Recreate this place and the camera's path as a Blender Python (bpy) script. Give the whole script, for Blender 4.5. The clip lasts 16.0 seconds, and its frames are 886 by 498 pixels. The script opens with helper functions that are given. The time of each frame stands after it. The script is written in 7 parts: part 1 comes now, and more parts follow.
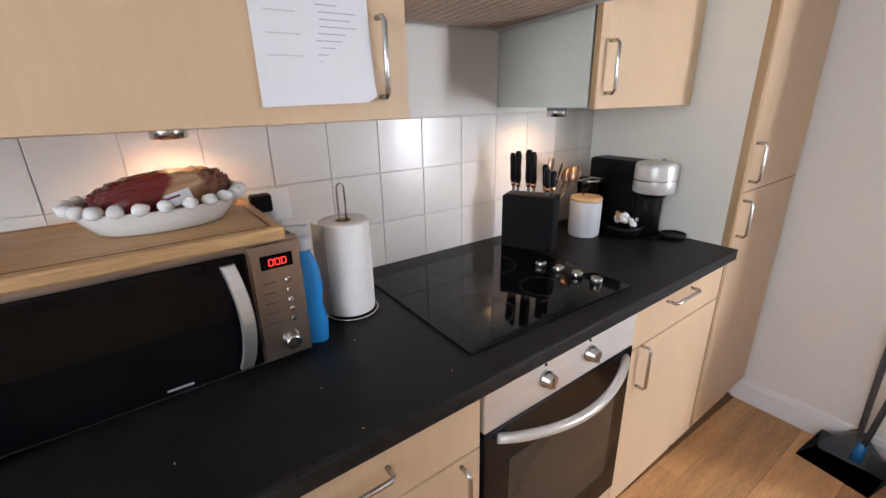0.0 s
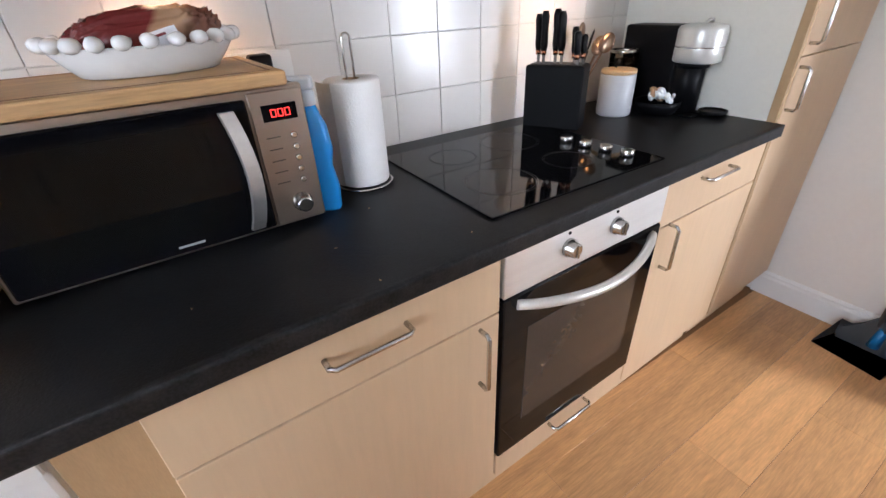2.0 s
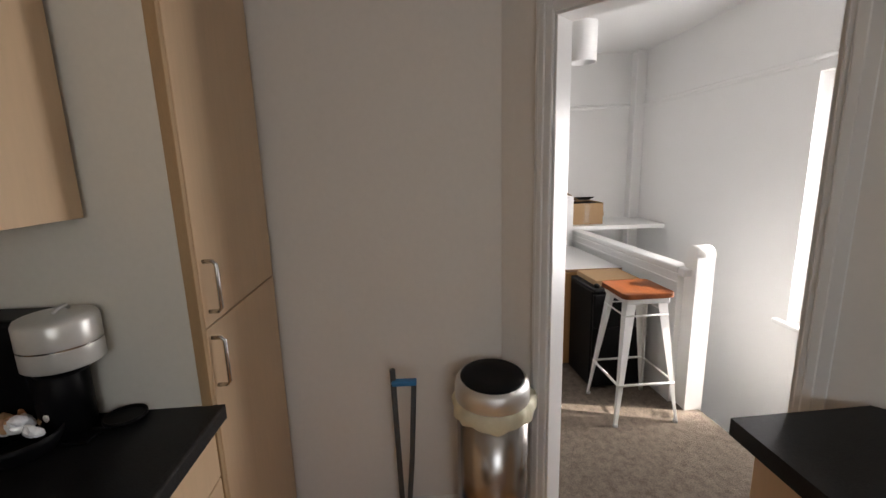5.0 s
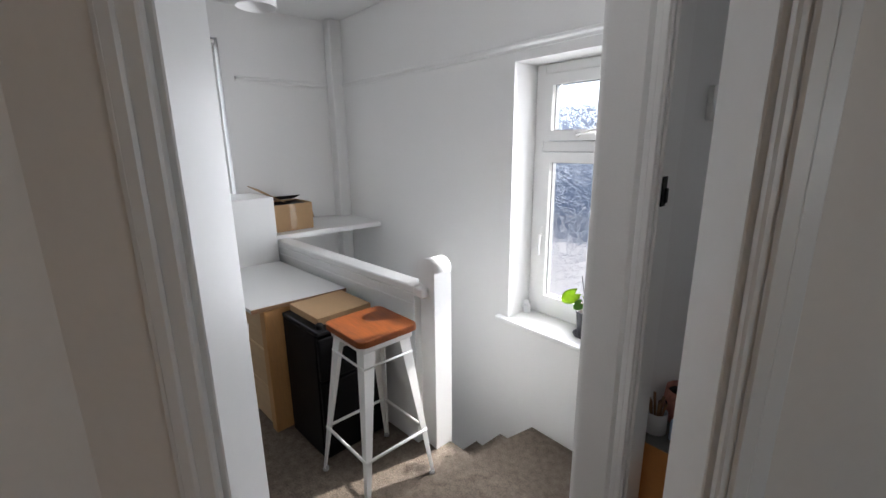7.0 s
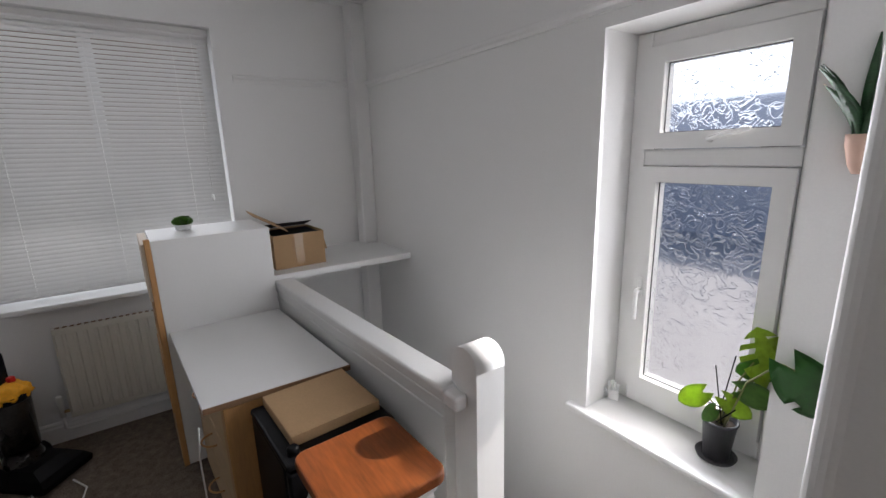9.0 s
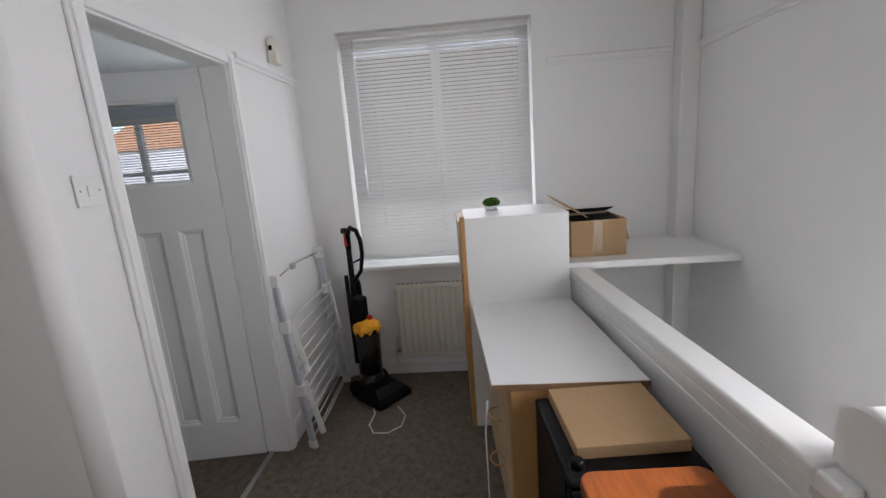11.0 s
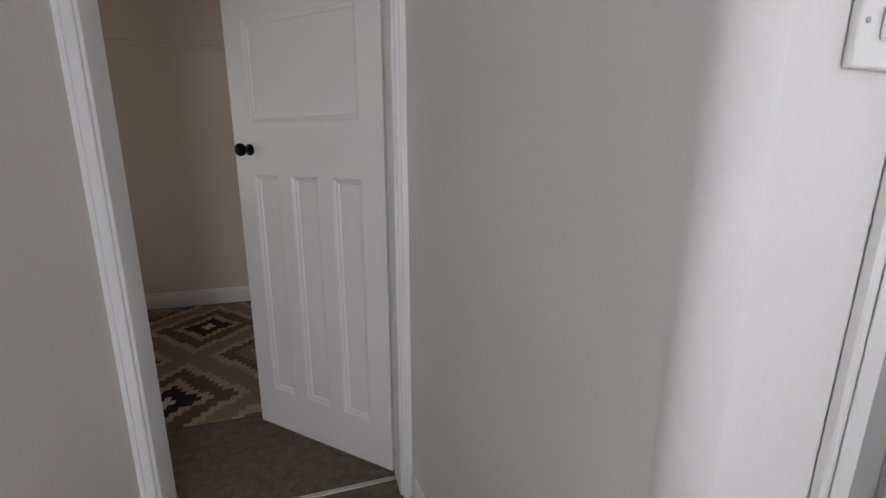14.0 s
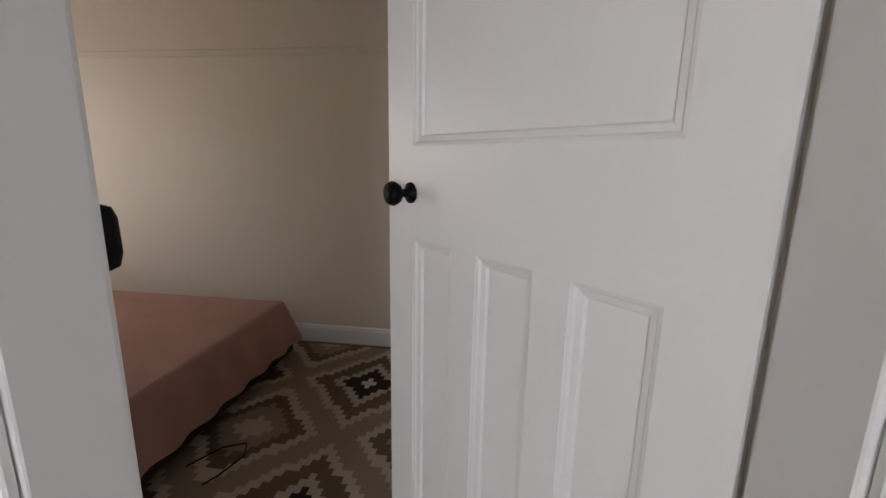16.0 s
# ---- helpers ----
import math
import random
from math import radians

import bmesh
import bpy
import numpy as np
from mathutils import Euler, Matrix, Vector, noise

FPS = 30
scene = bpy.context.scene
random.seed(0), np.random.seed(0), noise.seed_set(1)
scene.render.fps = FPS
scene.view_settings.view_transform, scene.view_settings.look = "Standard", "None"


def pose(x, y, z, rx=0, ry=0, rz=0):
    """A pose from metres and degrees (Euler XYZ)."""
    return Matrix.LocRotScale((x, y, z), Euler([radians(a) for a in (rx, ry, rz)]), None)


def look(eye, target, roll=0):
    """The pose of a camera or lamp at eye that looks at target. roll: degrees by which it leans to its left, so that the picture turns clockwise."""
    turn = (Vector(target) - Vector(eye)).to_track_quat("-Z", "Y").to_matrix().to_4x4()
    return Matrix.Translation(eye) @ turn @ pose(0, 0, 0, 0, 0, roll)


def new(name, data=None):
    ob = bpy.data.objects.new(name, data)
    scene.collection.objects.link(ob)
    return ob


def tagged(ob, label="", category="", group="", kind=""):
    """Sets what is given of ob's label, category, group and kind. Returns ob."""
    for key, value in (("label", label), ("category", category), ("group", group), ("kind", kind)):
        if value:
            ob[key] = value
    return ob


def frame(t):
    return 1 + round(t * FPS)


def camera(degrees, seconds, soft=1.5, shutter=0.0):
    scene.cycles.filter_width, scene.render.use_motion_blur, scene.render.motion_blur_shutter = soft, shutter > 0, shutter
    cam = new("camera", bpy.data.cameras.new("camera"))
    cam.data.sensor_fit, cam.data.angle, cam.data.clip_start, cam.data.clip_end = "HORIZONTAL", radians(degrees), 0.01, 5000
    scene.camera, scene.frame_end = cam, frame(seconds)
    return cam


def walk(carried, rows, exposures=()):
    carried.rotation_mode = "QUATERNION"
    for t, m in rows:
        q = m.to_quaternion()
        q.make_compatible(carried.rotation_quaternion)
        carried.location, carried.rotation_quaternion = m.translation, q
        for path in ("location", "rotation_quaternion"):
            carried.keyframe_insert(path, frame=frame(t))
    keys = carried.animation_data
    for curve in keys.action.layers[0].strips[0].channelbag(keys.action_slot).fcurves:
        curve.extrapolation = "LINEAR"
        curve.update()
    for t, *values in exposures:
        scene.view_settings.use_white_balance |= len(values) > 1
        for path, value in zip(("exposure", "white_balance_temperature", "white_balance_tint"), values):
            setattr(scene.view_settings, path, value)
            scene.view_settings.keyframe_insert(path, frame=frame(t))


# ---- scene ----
cam = camera(92.3, 16.0)
METRES, EYE, TILT, LEAN, TURN = 5.2, 1.45, 0.0, 0.0, -37.4
PATH = [
    (0, (0.415, 0.22, 1.432), (1.484, 1.774, 0.765), -1.2),
    (0.5, (0.408, 0.223, 1.396), (1.394, 1.79, 0.638), -1.5),
    (1, (0.403, 0.221, 1.345), (1.329, 1.726, 0.409), -1.7),
    (1.5, (0.402, 0.222, 1.313), (1.297, 1.687, 0.286), -2.4),
    (2, (0.411, 0.233, 1.307), (1.322, 1.694, 0.289), -2.6),
    (2.5, (0.455, 0.264, 1.356), (1.519, 1.795, 0.633), -2.2),
    (3, (0.506, 0.274, 1.458), (1.805, 1.724, 0.999), -1.3),
    (3.5, (0.586, 0.275, 1.498), (2.168, 1.427, 1.086), -1.9),
    (3.8, (0.658, 0.25, 1.516), (2.372, 1.192, 1.099), -1.6),
    (4, (0.719, 0.268, 1.511), (2.525, 1.024, 1.104), -1.4),
    (4.5, (0.861, 0.301, 1.505), (2.807, 0.571, 1.126), -2.1),
    (5, (1.044, 0.275, 1.486), (3.004, 0.181, 1.097), -1.6),
    (5.2, (1.134, 0.243, 1.486), (3.082, 0.015, 1.094), -1.4),
    (7.3, (1.945, -0.136, 1.518), (3.324, -1.495, 1.019), -0.5),
    (7.5, (2.015, -0.19, 1.514), (3.348, -1.591, 1.006), -0.4),
    (8, (2.192, -0.338, 1.521), (3.497, -1.768, 1.017), -0.2),
    (8.5, (2.342, -0.473, 1.534), (3.718, -1.843, 1.054), -1.6),
    (9, (2.455, -0.582, 1.538), (4.06, -1.69, 1.093), -1.6),
    (9.5, (2.53, -0.627, 1.527), (4.31, -1.43, 1.092), -2.1),
    (9.7, (2.546, -0.624, 1.524), (4.375, -1.307, 1.09), -2.4),
    (11.8, (2.813, -0.488, 1.412), (4.674, 0.128, 1.016), -2.0),
    (12, (2.873, -0.448, 1.397), (4.688, 0.292, 0.999), -0.8),
    (12.5, (3.001, -0.354, 1.398), (4.568, 0.815, 0.977), -0.8),
    (12.9, (3.118, -0.25, 1.392), (4.388, 1.231, 0.953), -0.8),
    (13, (3.138, -0.225, 1.389), (4.336, 1.317, 0.958), -0.4),
    (13.5, (3.22, -0.088, 1.378), (4.033, 1.684, 0.933), -0.6),
    (14, (3.214, 0.131, 1.34), (3.796, 1.992, 0.894), 0.2),
    (14.5, (3.206, 0.378, 1.369), (3.618, 2.281, 0.914), -0.2),
    (15, (3.233, 0.665, 1.375), (3.437, 2.608, 0.948), 0.1),
    (15.5, (3.25, 0.942, 1.393), (3.209, 2.898, 0.977), 0.9),
    (16, (3.189, 1.206, 1.42), (2.928, 3.147, 1.011), 1.0),
]
EXPOSURES = [(0.0, 2.52, 6150, 13), (1.0, 2.65, 5850, 12), (2.0, 2.75, 5850, 12), (3.0, 2.3, 6400, 12), (3.5, 2.2, 6550, 12), (4.0, 1.95, 6600, 13), (4.5, 1.45, 6950, 14), (5.0, 1.2, 6900, 13), (7.5, 0.65, 6200, 10), (8.5, 0.3, 6380, 12), (9.5, 0.15, 6450, 13), (12.0, 0.95, 6430, 12), (13.5, 0.82, 6450, 12), (14.0, 0.98, 6400, 13), (14.5, 1.43, 6250, 13), (15.0, 1.75, 6200, 13), (16.0, 1.5, 6450, 14)]
walk(cam, [(t, look(eye, target, roll)) for t, eye, target, roll in PATH], EXPOSURES)

# ---- world, sun, large lights ----
world = bpy.data.worlds.new("sky")
scene.world = world
world.use_nodes = True
wn = world.node_tree
sky = wn.nodes.new("ShaderNodeTexSky")
sky.sky_type, sky.sun_disc, sky.sun_elevation, sky.sun_rotation = "NISHITA", False, radians(36), radians(192)
wn.links.new(sky.outputs[0], wn.nodes["Background"].inputs[0])
wn.nodes["Background"].inputs[1].default_value = 0.15


def lamp(name, kind, m, energy, colour=(1, 1, 1), **kw):
    d = bpy.data.lights.new(name, kind)
    d.energy, d.color = energy, colour
    for k, v in kw.items():
        if k == "angle":
            d.angle = v
        elif k == "size":
            d.shape, d.size, d.size_y = "RECTANGLE", v[0], v[1]
        elif k == "spot":
            d.spot_size, d.spot_blend, d.shadow_soft_size = v
        elif k == "radius":
            d.shadow_soft_size = v
    ob = new(name, d)
    ob.matrix_world = m
    return ob


SUN_WAY = Vector((0.21, 1.0, -0.74))
lamp("sun", "SUN", look((3, -12, 9), Vector((3, -12, 9)) + SUN_WAY), 5.0, (1.0, 0.95, 0.88), angle=radians(1.2))
# lamps standing in the window openings as daylight; some openings are assumed or added
# kitchen lamp stands in an assumed, unseen west window
lamp("kitchen_fill_light", "AREA", look((-1.66, -0.35, 1.55), (1.0, 0.1, 1.2)), 5.6, (0.92, 0.96, 1.0), size=(1.2, 1.0))
lamp("stair_window_light", "AREA", look((3.135, -1.985, 1.2), (3.2, 0.0, 1.2)), 12, (0.96, 0.965, 1.0), size=(0.50, 1.3))
lamp("stair_pane_light", "AREA", look((3.135, -2.12, 1.2), (3.2, 0.0, 1.2)), 2.6, (0.96, 0.965, 1.0), size=(0.40, 1.2))
lamp("blind_window_light", "AREA", look((5.46, -0.43, 1.55), (3.0, -0.43, 1.3)), 2.8, (0.95, 0.965, 1.0), size=(1.15, 1.4))
lamp("blind_back_light", "AREA", look((5.61, -0.43, 1.55), (3.0, -0.43, 1.3)), 5.0, (0.94, 0.97, 1.0), size=(1.1, 1.35))
lamp("bath_window_light", "AREA", look((2.43, -3.17, 1.5), (1.5, -3.0, 1.2)), 2.0, (0.94, 0.96, 1.0), size=(0.4, 0.9))
# warm lamp fills the bedroom from an assumed window out of view
lamp("bedroom_fill_light", "AREA", look((-0.96, 3.0, 1.5), (2.0, 3.0, 1.0)), 3.6, (1.0, 0.86, 0.70), size=(1.3, 1.2))
# fill lamp for the lounge, in a side window added to hold it
lamp("lounge_fill_light", "AREA", look((7.06, 1.10, 1.55), (5.0, 1.6, 1.7)), 14, (0.86, 0.94, 1.0), size=(0.6, 1.0))

# ---- materials ----


def mat(name, colour, rough=0.5, metal=0.0, var=0.06, scale=6.0, fine=80.0, bump=0.05, dist=0.002, stretch=(1, 1, 1), spec=0.5, coat=0.0, rand=0.0):
    """Principled surface with variation at two scales and a fine relief."""
    m = bpy.data.materials.new(name)
    m.use_nodes = True
    n, l = m.node_tree.nodes, m.node_tree.links
    b = n["Principled BSDF"]
    b.inputs["Roughness"].default_value, b.inputs["Metallic"].default_value = rough, metal
    b.inputs["Specular IOR Level"].default_value, b.inputs["Coat Weight"].default_value = spec, coat
    tc, mp = n.new("ShaderNodeTexCoord"), n.new("ShaderNodeMapping")
    mp.inputs["Scale"].default_value = stretch
    l.new(tc.outputs["Object"], mp.inputs["Vector"])
    a, f = n.new("ShaderNodeTexNoise"), n.new("ShaderNodeTexNoise")
    a.inputs["Scale"].default_value, a.inputs["Detail"].default_value = scale, 4
    f.inputs["Scale"].default_value, f.inputs["Detail"].default_value = fine, 3
    l.new(mp.outputs[0], a.inputs["Vector"]), l.new(mp.outputs[0], f.inputs["Vector"])
    mix = n.new("ShaderNodeMath")
    mix.operation = "ADD"
    l.new(a.outputs[0], mix.inputs[0]), l.new(f.outputs[0], mix.inputs[1])
    val = mix.outputs[0]
    if rand:
        oi, k = n.new("ShaderNodeObjectInfo"), n.new("ShaderNodeMath")
        k.operation, k.inputs[1].default_value = "MULTIPLY_ADD", rand
        l.new(oi.outputs["Random"], k.inputs[0]), l.new(val, k.inputs[2])
        val = k.outputs[0]
    r = n.new("ShaderNodeMapRange")
    r.inputs["From Min"].default_value, r.inputs["From Max"].default_value = 0.6, 1.4 + rand
    r.inputs["To Min"].default_value, r.inputs["To Max"].default_value = 1 - var, 1 + var
    l.new(val, r.inputs["Value"])
    mul = n.new("ShaderNodeVectorMath")
    mul.operation = "SCALE"
    mul.inputs[0].default_value = colour
    l.new(r.outputs[0], mul.inputs["Scale"]), l.new(mul.outputs[0], b.inputs["Base Color"])
    rr = n.new("ShaderNodeMapRange")
    rr.inputs["To Min"].default_value, rr.inputs["To Max"].default_value = max(0.02, rough * 0.95), min(1, rough * 1.05)
    l.new(a.outputs[0], rr.inputs["Value"]), l.new(rr.outputs[0], b.inputs["Roughness"])
    if bump:
        bp = n.new("ShaderNodeBump")
        bp.inputs["Strength"].default_value, bp.inputs["Distance"].default_value = bump, dist
        l.new(f.outputs[0], bp.inputs["Height"]), l.new(bp.outputs[0], b.inputs["Normal"])
    return m


WHITE_WALL = mat("white wall paint", (0.80, 0.795, 0.785), 0.6, var=0.025, scale=1.3, fine=130, bump=0.16)
CREAM_WALL = mat("cream wall paint", (0.80, 0.765, 0.72), 0.6, var=0.025, scale=1.5, fine=45, bump=0.12)
GLOSS = mat("white gloss paint", (0.82, 0.82, 0.81), 0.32, var=0.012, scale=3, fine=60, bump=0.02)
CEILING = mat("ceiling paint", (0.82, 0.82, 0.81), 0.8, var=0.02, scale=2, fine=60, bump=0.1)
MAPLE = mat("maple laminate", (0.64, 0.46, 0.29), 0.42, var=0.05, scale=2.0, fine=14, bump=0.02, stretch=(6, 6, 0.6))
MAPLE_EDGE = mat("beech edging", (0.45, 0.30, 0.16), 0.45, var=0.1, scale=4, fine=60, stretch=(8, 8, 1))
PALE_SIDE = mat("cream laminate side", (0.78, 0.755, 0.685), 0.45, var=0.03, scale=3)
CARCASS = mat("pale green-grey carcass", (0.62, 0.65, 0.60), 0.4, var=0.03, scale=4)
WORKTOP = mat("black worktop", (0.009, 0.009, 0.010), 0.42, var=0.9, scale=10, fine=300, bump=0.4, dist=0.001, spec=0.22)
WORKTOP_EDGE = mat("worn black laminate edge", (0.014, 0.014, 0.015), 0.5, var=0.9, scale=30, fine=220, bump=0.5, dist=0.001, spec=0.25)
STEEL = mat("brushed steel", (0.78, 0.77, 0.75), 0.46, 1.0, var=0.06, scale=5, fine=120, bump=0.08, stretch=(1, 1, 14))
CHROME = mat("satin chrome", (0.55, 0.54, 0.52), 0.22, 1.0, var=0.04)
BLACK_GLASS = mat("black glass", (0.003, 0.003, 0.004), 0.05, var=0.1, bump=0.0, spec=0.2)
BLACK = mat("black plastic", (0.004, 0.004, 0.005), 0.42, var=0.15, bump=0.1, spec=0.12)
WHITE_PLASTIC = mat("white plastic", (0.78, 0.78, 0.76), 0.35, var=0.02)
TILE = mat("white glazed tile", (0.72, 0.69, 0.65), 0.18, spec=0.3, var=0.015, scale=4, fine=14, bump=0.06, rand=0.3)
GROUT = mat("grout", (0.70, 0.68, 0.64), 0.9, var=0.06, fine=150, bump=0.3)
CARPET = mat("grey brown carpet", (0.155, 0.125, 0.10), 0.95, var=0.5, scale=26, fine=150, bump=1.0, dist=0.006, spec=0.1)
PLANK = mat("oak laminate plank", (0.63, 0.345, 0.145), 0.36, var=0.44, scale=3.0, fine=20, bump=0.08, stretch=(0.9, 9, 1), rand=0.5)
PLANK_GAP = mat("dark plank joint", (0.26, 0.14, 0.06), 0.8)
MELAMINE = mat("white melamine", (0.80, 0.80, 0.79), 0.3, var=0.015, bump=0.02)
PINE = mat("pine wood", (0.52, 0.28, 0.11), 0.45, var=0.14, scale=3, fine=18, stretch=(8, 8, 1))
CARDBOARD = mat("brown cardboard", (0.42, 0.27, 0.14), 0.85, var=0.08, scale=6, fine=120, bump=0.1)
SEAT_WOOD = mat("red brown varnished wood", (0.18, 0.050, 0.012), 0.42, var=0.35, scale=3, fine=16, stretch=(1, 8, 8), spec=0.25)

BLUE_WALL = mat("pale blue grey wall paint", (0.66, 0.71, 0.76), 0.6, var=0.02, scale=1.5, fine=45, bump=0.1)
BATH_FLOOR = mat("brown vinyl plank", (0.24, 0.14, 0.075), 0.4, var=0.2, scale=3, fine=14, stretch=(9, 1, 1))
GROUND = mat("pale paving", (0.38, 0.36, 0.345), 0.9, var=0.15, scale=0.6, fine=8, bump=0.3)
SLATE = mat("blue grey render", (0.34, 0.37, 0.44), 0.8, var=0.25, scale=0.5, fine=5, bump=0.2)
RENDER_WALL = mat("pale render", (0.62, 0.60, 0.56), 0.85, var=0.08, scale=0.5, fine=6)
BRICK_WALL = mat("brown brick", (0.27, 0.19, 0.14), 0.85, var=0.2, scale=0.6, fine=9, bump=0.3)
PALE_ROOF = mat("pale grey roof slate", (0.42, 0.42, 0.44), 0.7, var=0.2, scale=0.8, fine=7, bump=0.3)
ROOF_TILE = mat("orange roof tile", (0.38, 0.20, 0.11), 0.8, var=0.25, scale=0.8, fine=7, bump=0.3)
WHITE_METAL = mat("pale enamelled metal", (0.66, 0.63, 0.58), 0.3, 0.4, var=0.03)
OVEN_GLASS = mat("smoky oven glass", (0.040, 0.034, 0.030), 0.08, var=0.1, bump=0, spec=0.35)
OVEN_DARK = mat("dark screened glass", (0.004, 0.004, 0.004), 0.07, var=0.1, bump=0, spec=0.2)
PAPER = mat("white paper", (0.76, 0.77, 0.80), 0.85, var=0.02, scale=12, fine=200, bump=0.05)
INK = mat("blue grey ink", (0.32, 0.34, 0.43), 0.8)
INK_PALE = mat("pale ink", (0.58, 0.57, 0.60), 0.8)
MESH_METAL = mat("wire mesh", (0.62, 0.52, 0.42), 0.4, 0.6, var=0.1)
FILTER_PAD = mat("stained filter", (0.55, 0.29, 0.19), 0.9, var=0.35, scale=5, fine=80)
GREY_PLASTIC = mat("grey plastic", (0.38, 0.38, 0.38), 0.45, var=0.04)
GREY_DARK = mat("dark grey plastic", (0.075, 0.08, 0.085), 0.5, var=0.1)
BLUE_PLASTIC = mat("blue plastic", (0.02, 0.20, 0.48), 0.4, var=0.08)
DARK_STEEL = mat("dark grey enamel", (0.12, 0.11, 0.10), 0.45, 0.3, var=0.08)
STEEL_WARM = mat("warm brushed steel", (0.50, 0.42, 0.35), 0.34, 1.0, var=0.06, scale=5, fine=120, bump=0.06, stretch=(1, 1, 14))
BIN_STEEL = mat("polished brushed steel", (0.47, 0.44, 0.41), 0.24, 1.0, var=0.06, scale=5, fine=120, bump=0.06, stretch=(14, 14, 1))
BOARD_WOOD = mat("oiled chopping board wood", (0.48, 0.29, 0.13), 0.5, var=0.3, scale=3.0, fine=20, bump=0.1, stretch=(1.2, 12, 12))
DARK_WOOD = mat("dark groove", (0.20, 0.10, 0.04), 0.6, var=0.1)
MILKY = mat("milky white plastic", (0.66, 0.70, 0.74), 0.3, var=0.04)
BED_WALL = mat("warm cream wall paint", (0.70, 0.62, 0.51), 0.65, var=0.03, scale=1.5, fine=45, bump=0.12)
CERAMIC = mat("white glazed ceramic", (0.74, 0.75, 0.75), 0.15, var=0.03, scale=12)
CERAMIC_GREY = mat("pale grey ceramic", (0.44, 0.45, 0.47), 0.35, var=0.03)
MAROON = mat("maroon print", (0.16, 0.02, 0.025), 0.4)
TISSUE = mat("soft tissue", (0.83, 0.82, 0.80), 0.95, var=0.03, scale=40, fine=240, bump=0.4, dist=0.002)
BLACK_MATT = mat("matt black", (0.005, 0.005, 0.006), 0.6, var=0.15, bump=0.15, spec=0.14)
COPPER = mat("copper", (0.62, 0.30, 0.18), 0.25, 1.0, var=0.08)
COPPER_DARK = mat("worn copper", (0.30, 0.20, 0.14), 0.3, 1.0, var=0.15)
BAMBOO = mat("bamboo", (0.58, 0.38, 0.19), 0.45, var=0.12, scale=4, fine=30, stretch=(10, 1, 1))
COFFEE = mat("black coffee", (0.010, 0.006, 0.004), 0.15, var=0.1, bump=0)
TAN = mat("tan wrapper", (0.52, 0.30, 0.17), 0.5, var=0.2, scale=30)
SILVER = mat("silver plastic", (0.66, 0.65, 0.62), 0.3, 0.25, var=0.04)
LINER = mat("pale yellow liner", (0.74, 0.70, 0.52), 0.45, var=0.06, scale=14)
RING_GREY = mat("grey hob print", (0.014, 0.013, 0.013), 0.3)
CREAM_METAL = mat("cream radiator enamel", (0.72, 0.69, 0.61), 0.35, var=0.02)
TIN = mat("grey airer plastic", (0.50, 0.52, 0.56), 0.45, var=0.05)
LEAF = mat("green leaf", (0.075, 0.19, 0.025), 0.35, var=0.35, scale=12, fine=60)
LEAF_LIGHT = mat("young bright leaf", (0.30, 0.44, 0.035), 0.38, var=0.25, scale=12, fine=60)
LEAF_DARK = mat("dark snake plant leaf", (0.025, 0.075, 0.030), 0.35, var=0.5, scale=10, fine=50, stretch=(1, 1, 4))
STEM = mat("green brown stem", (0.22, 0.22, 0.08), 0.6, var=0.2)
SOIL = mat("potting soil", (0.035, 0.022, 0.014), 0.95, var=0.4, fine=200, bump=0.6, dist=0.004)
POT = mat("dark grey pot", (0.055, 0.055, 0.06), 0.3, var=0.08)
PEACH = mat("peach plaster pot", (0.62, 0.42, 0.33), 0.7, var=0.05)
YELLOW = mat("yellow cloth", (0.80, 0.36, 0.015), 0.8, var=0.15, scale=20)
RED = mat("red plastic", (0.55, 0.02, 0.015), 0.35)
SMOKE = mat("smoky clear plastic", (0.020, 0.018, 0.017), 0.12, var=0.4, scale=9, bump=0)
BLIND = mat("white blind slat", (0.80, 0.79, 0.78), 0.45, var=0.02)
bn_, bl_ = BLIND.node_tree.nodes, BLIND.node_tree.links
thin, blend = bn_.new("ShaderNodeBsdfTranslucent"), bn_.new("ShaderNodeMixShader")
thin.inputs[0].default_value = (0.80, 0.79, 0.76, 1)
blend.inputs[0].default_value = 0.30
bl_.new(bn_["Principled BSDF"].outputs[0], blend.inputs[1]), bl_.new(thin.outputs[0], blend.inputs[2])
bl_.new(blend.outputs[0], bn_["Material Output"].inputs["Surface"])
WICKER = mat("brown woven wicker", (0.20, 0.13, 0.075), 0.8, var=0.3, scale=40, fine=180, bump=0.9, dist=0.004)
WICKER_PALE = mat("pale striped wicker", (0.42, 0.30, 0.18), 0.8, var=0.3, scale=30, fine=90, bump=0.9, dist=0.004, stretch=(8, 1, 1))
BASKET = mat("pink woven basket", (0.46, 0.20, 0.16), 0.85, var=0.35, scale=30, fine=110, bump=0.8, dist=0.004)
BEDDING = mat("dusty pink bedspread", (0.42, 0.24, 0.19), 0.95, var=0.1, scale=5, fine=160, bump=0.3, dist=0.003)
BED_BASE = mat("dark bed base cloth", (0.035, 0.022, 0.02), 0.95, var=0.2, fine=150)
PLYWOOD = mat("ply drawer front", (0.58, 0.42, 0.25), 0.5, var=0.1, scale=2.5, fine=16, stretch=(1, 8, 8))
BROWN_EDGE = mat("brown chipboard edge", (0.26, 0.15, 0.08), 0.7, var=0.2, fine=150)
GREY_RUG = mat("grey mat", (0.15, 0.15, 0.145), 0.95, var=0.25, scale=20, fine=160, bump=0.7, dist=0.004)
ORANGE_WOOD = mat("orange pine", (0.52, 0.22, 0.06), 0.5, var=0.12, scale=3, fine=20)


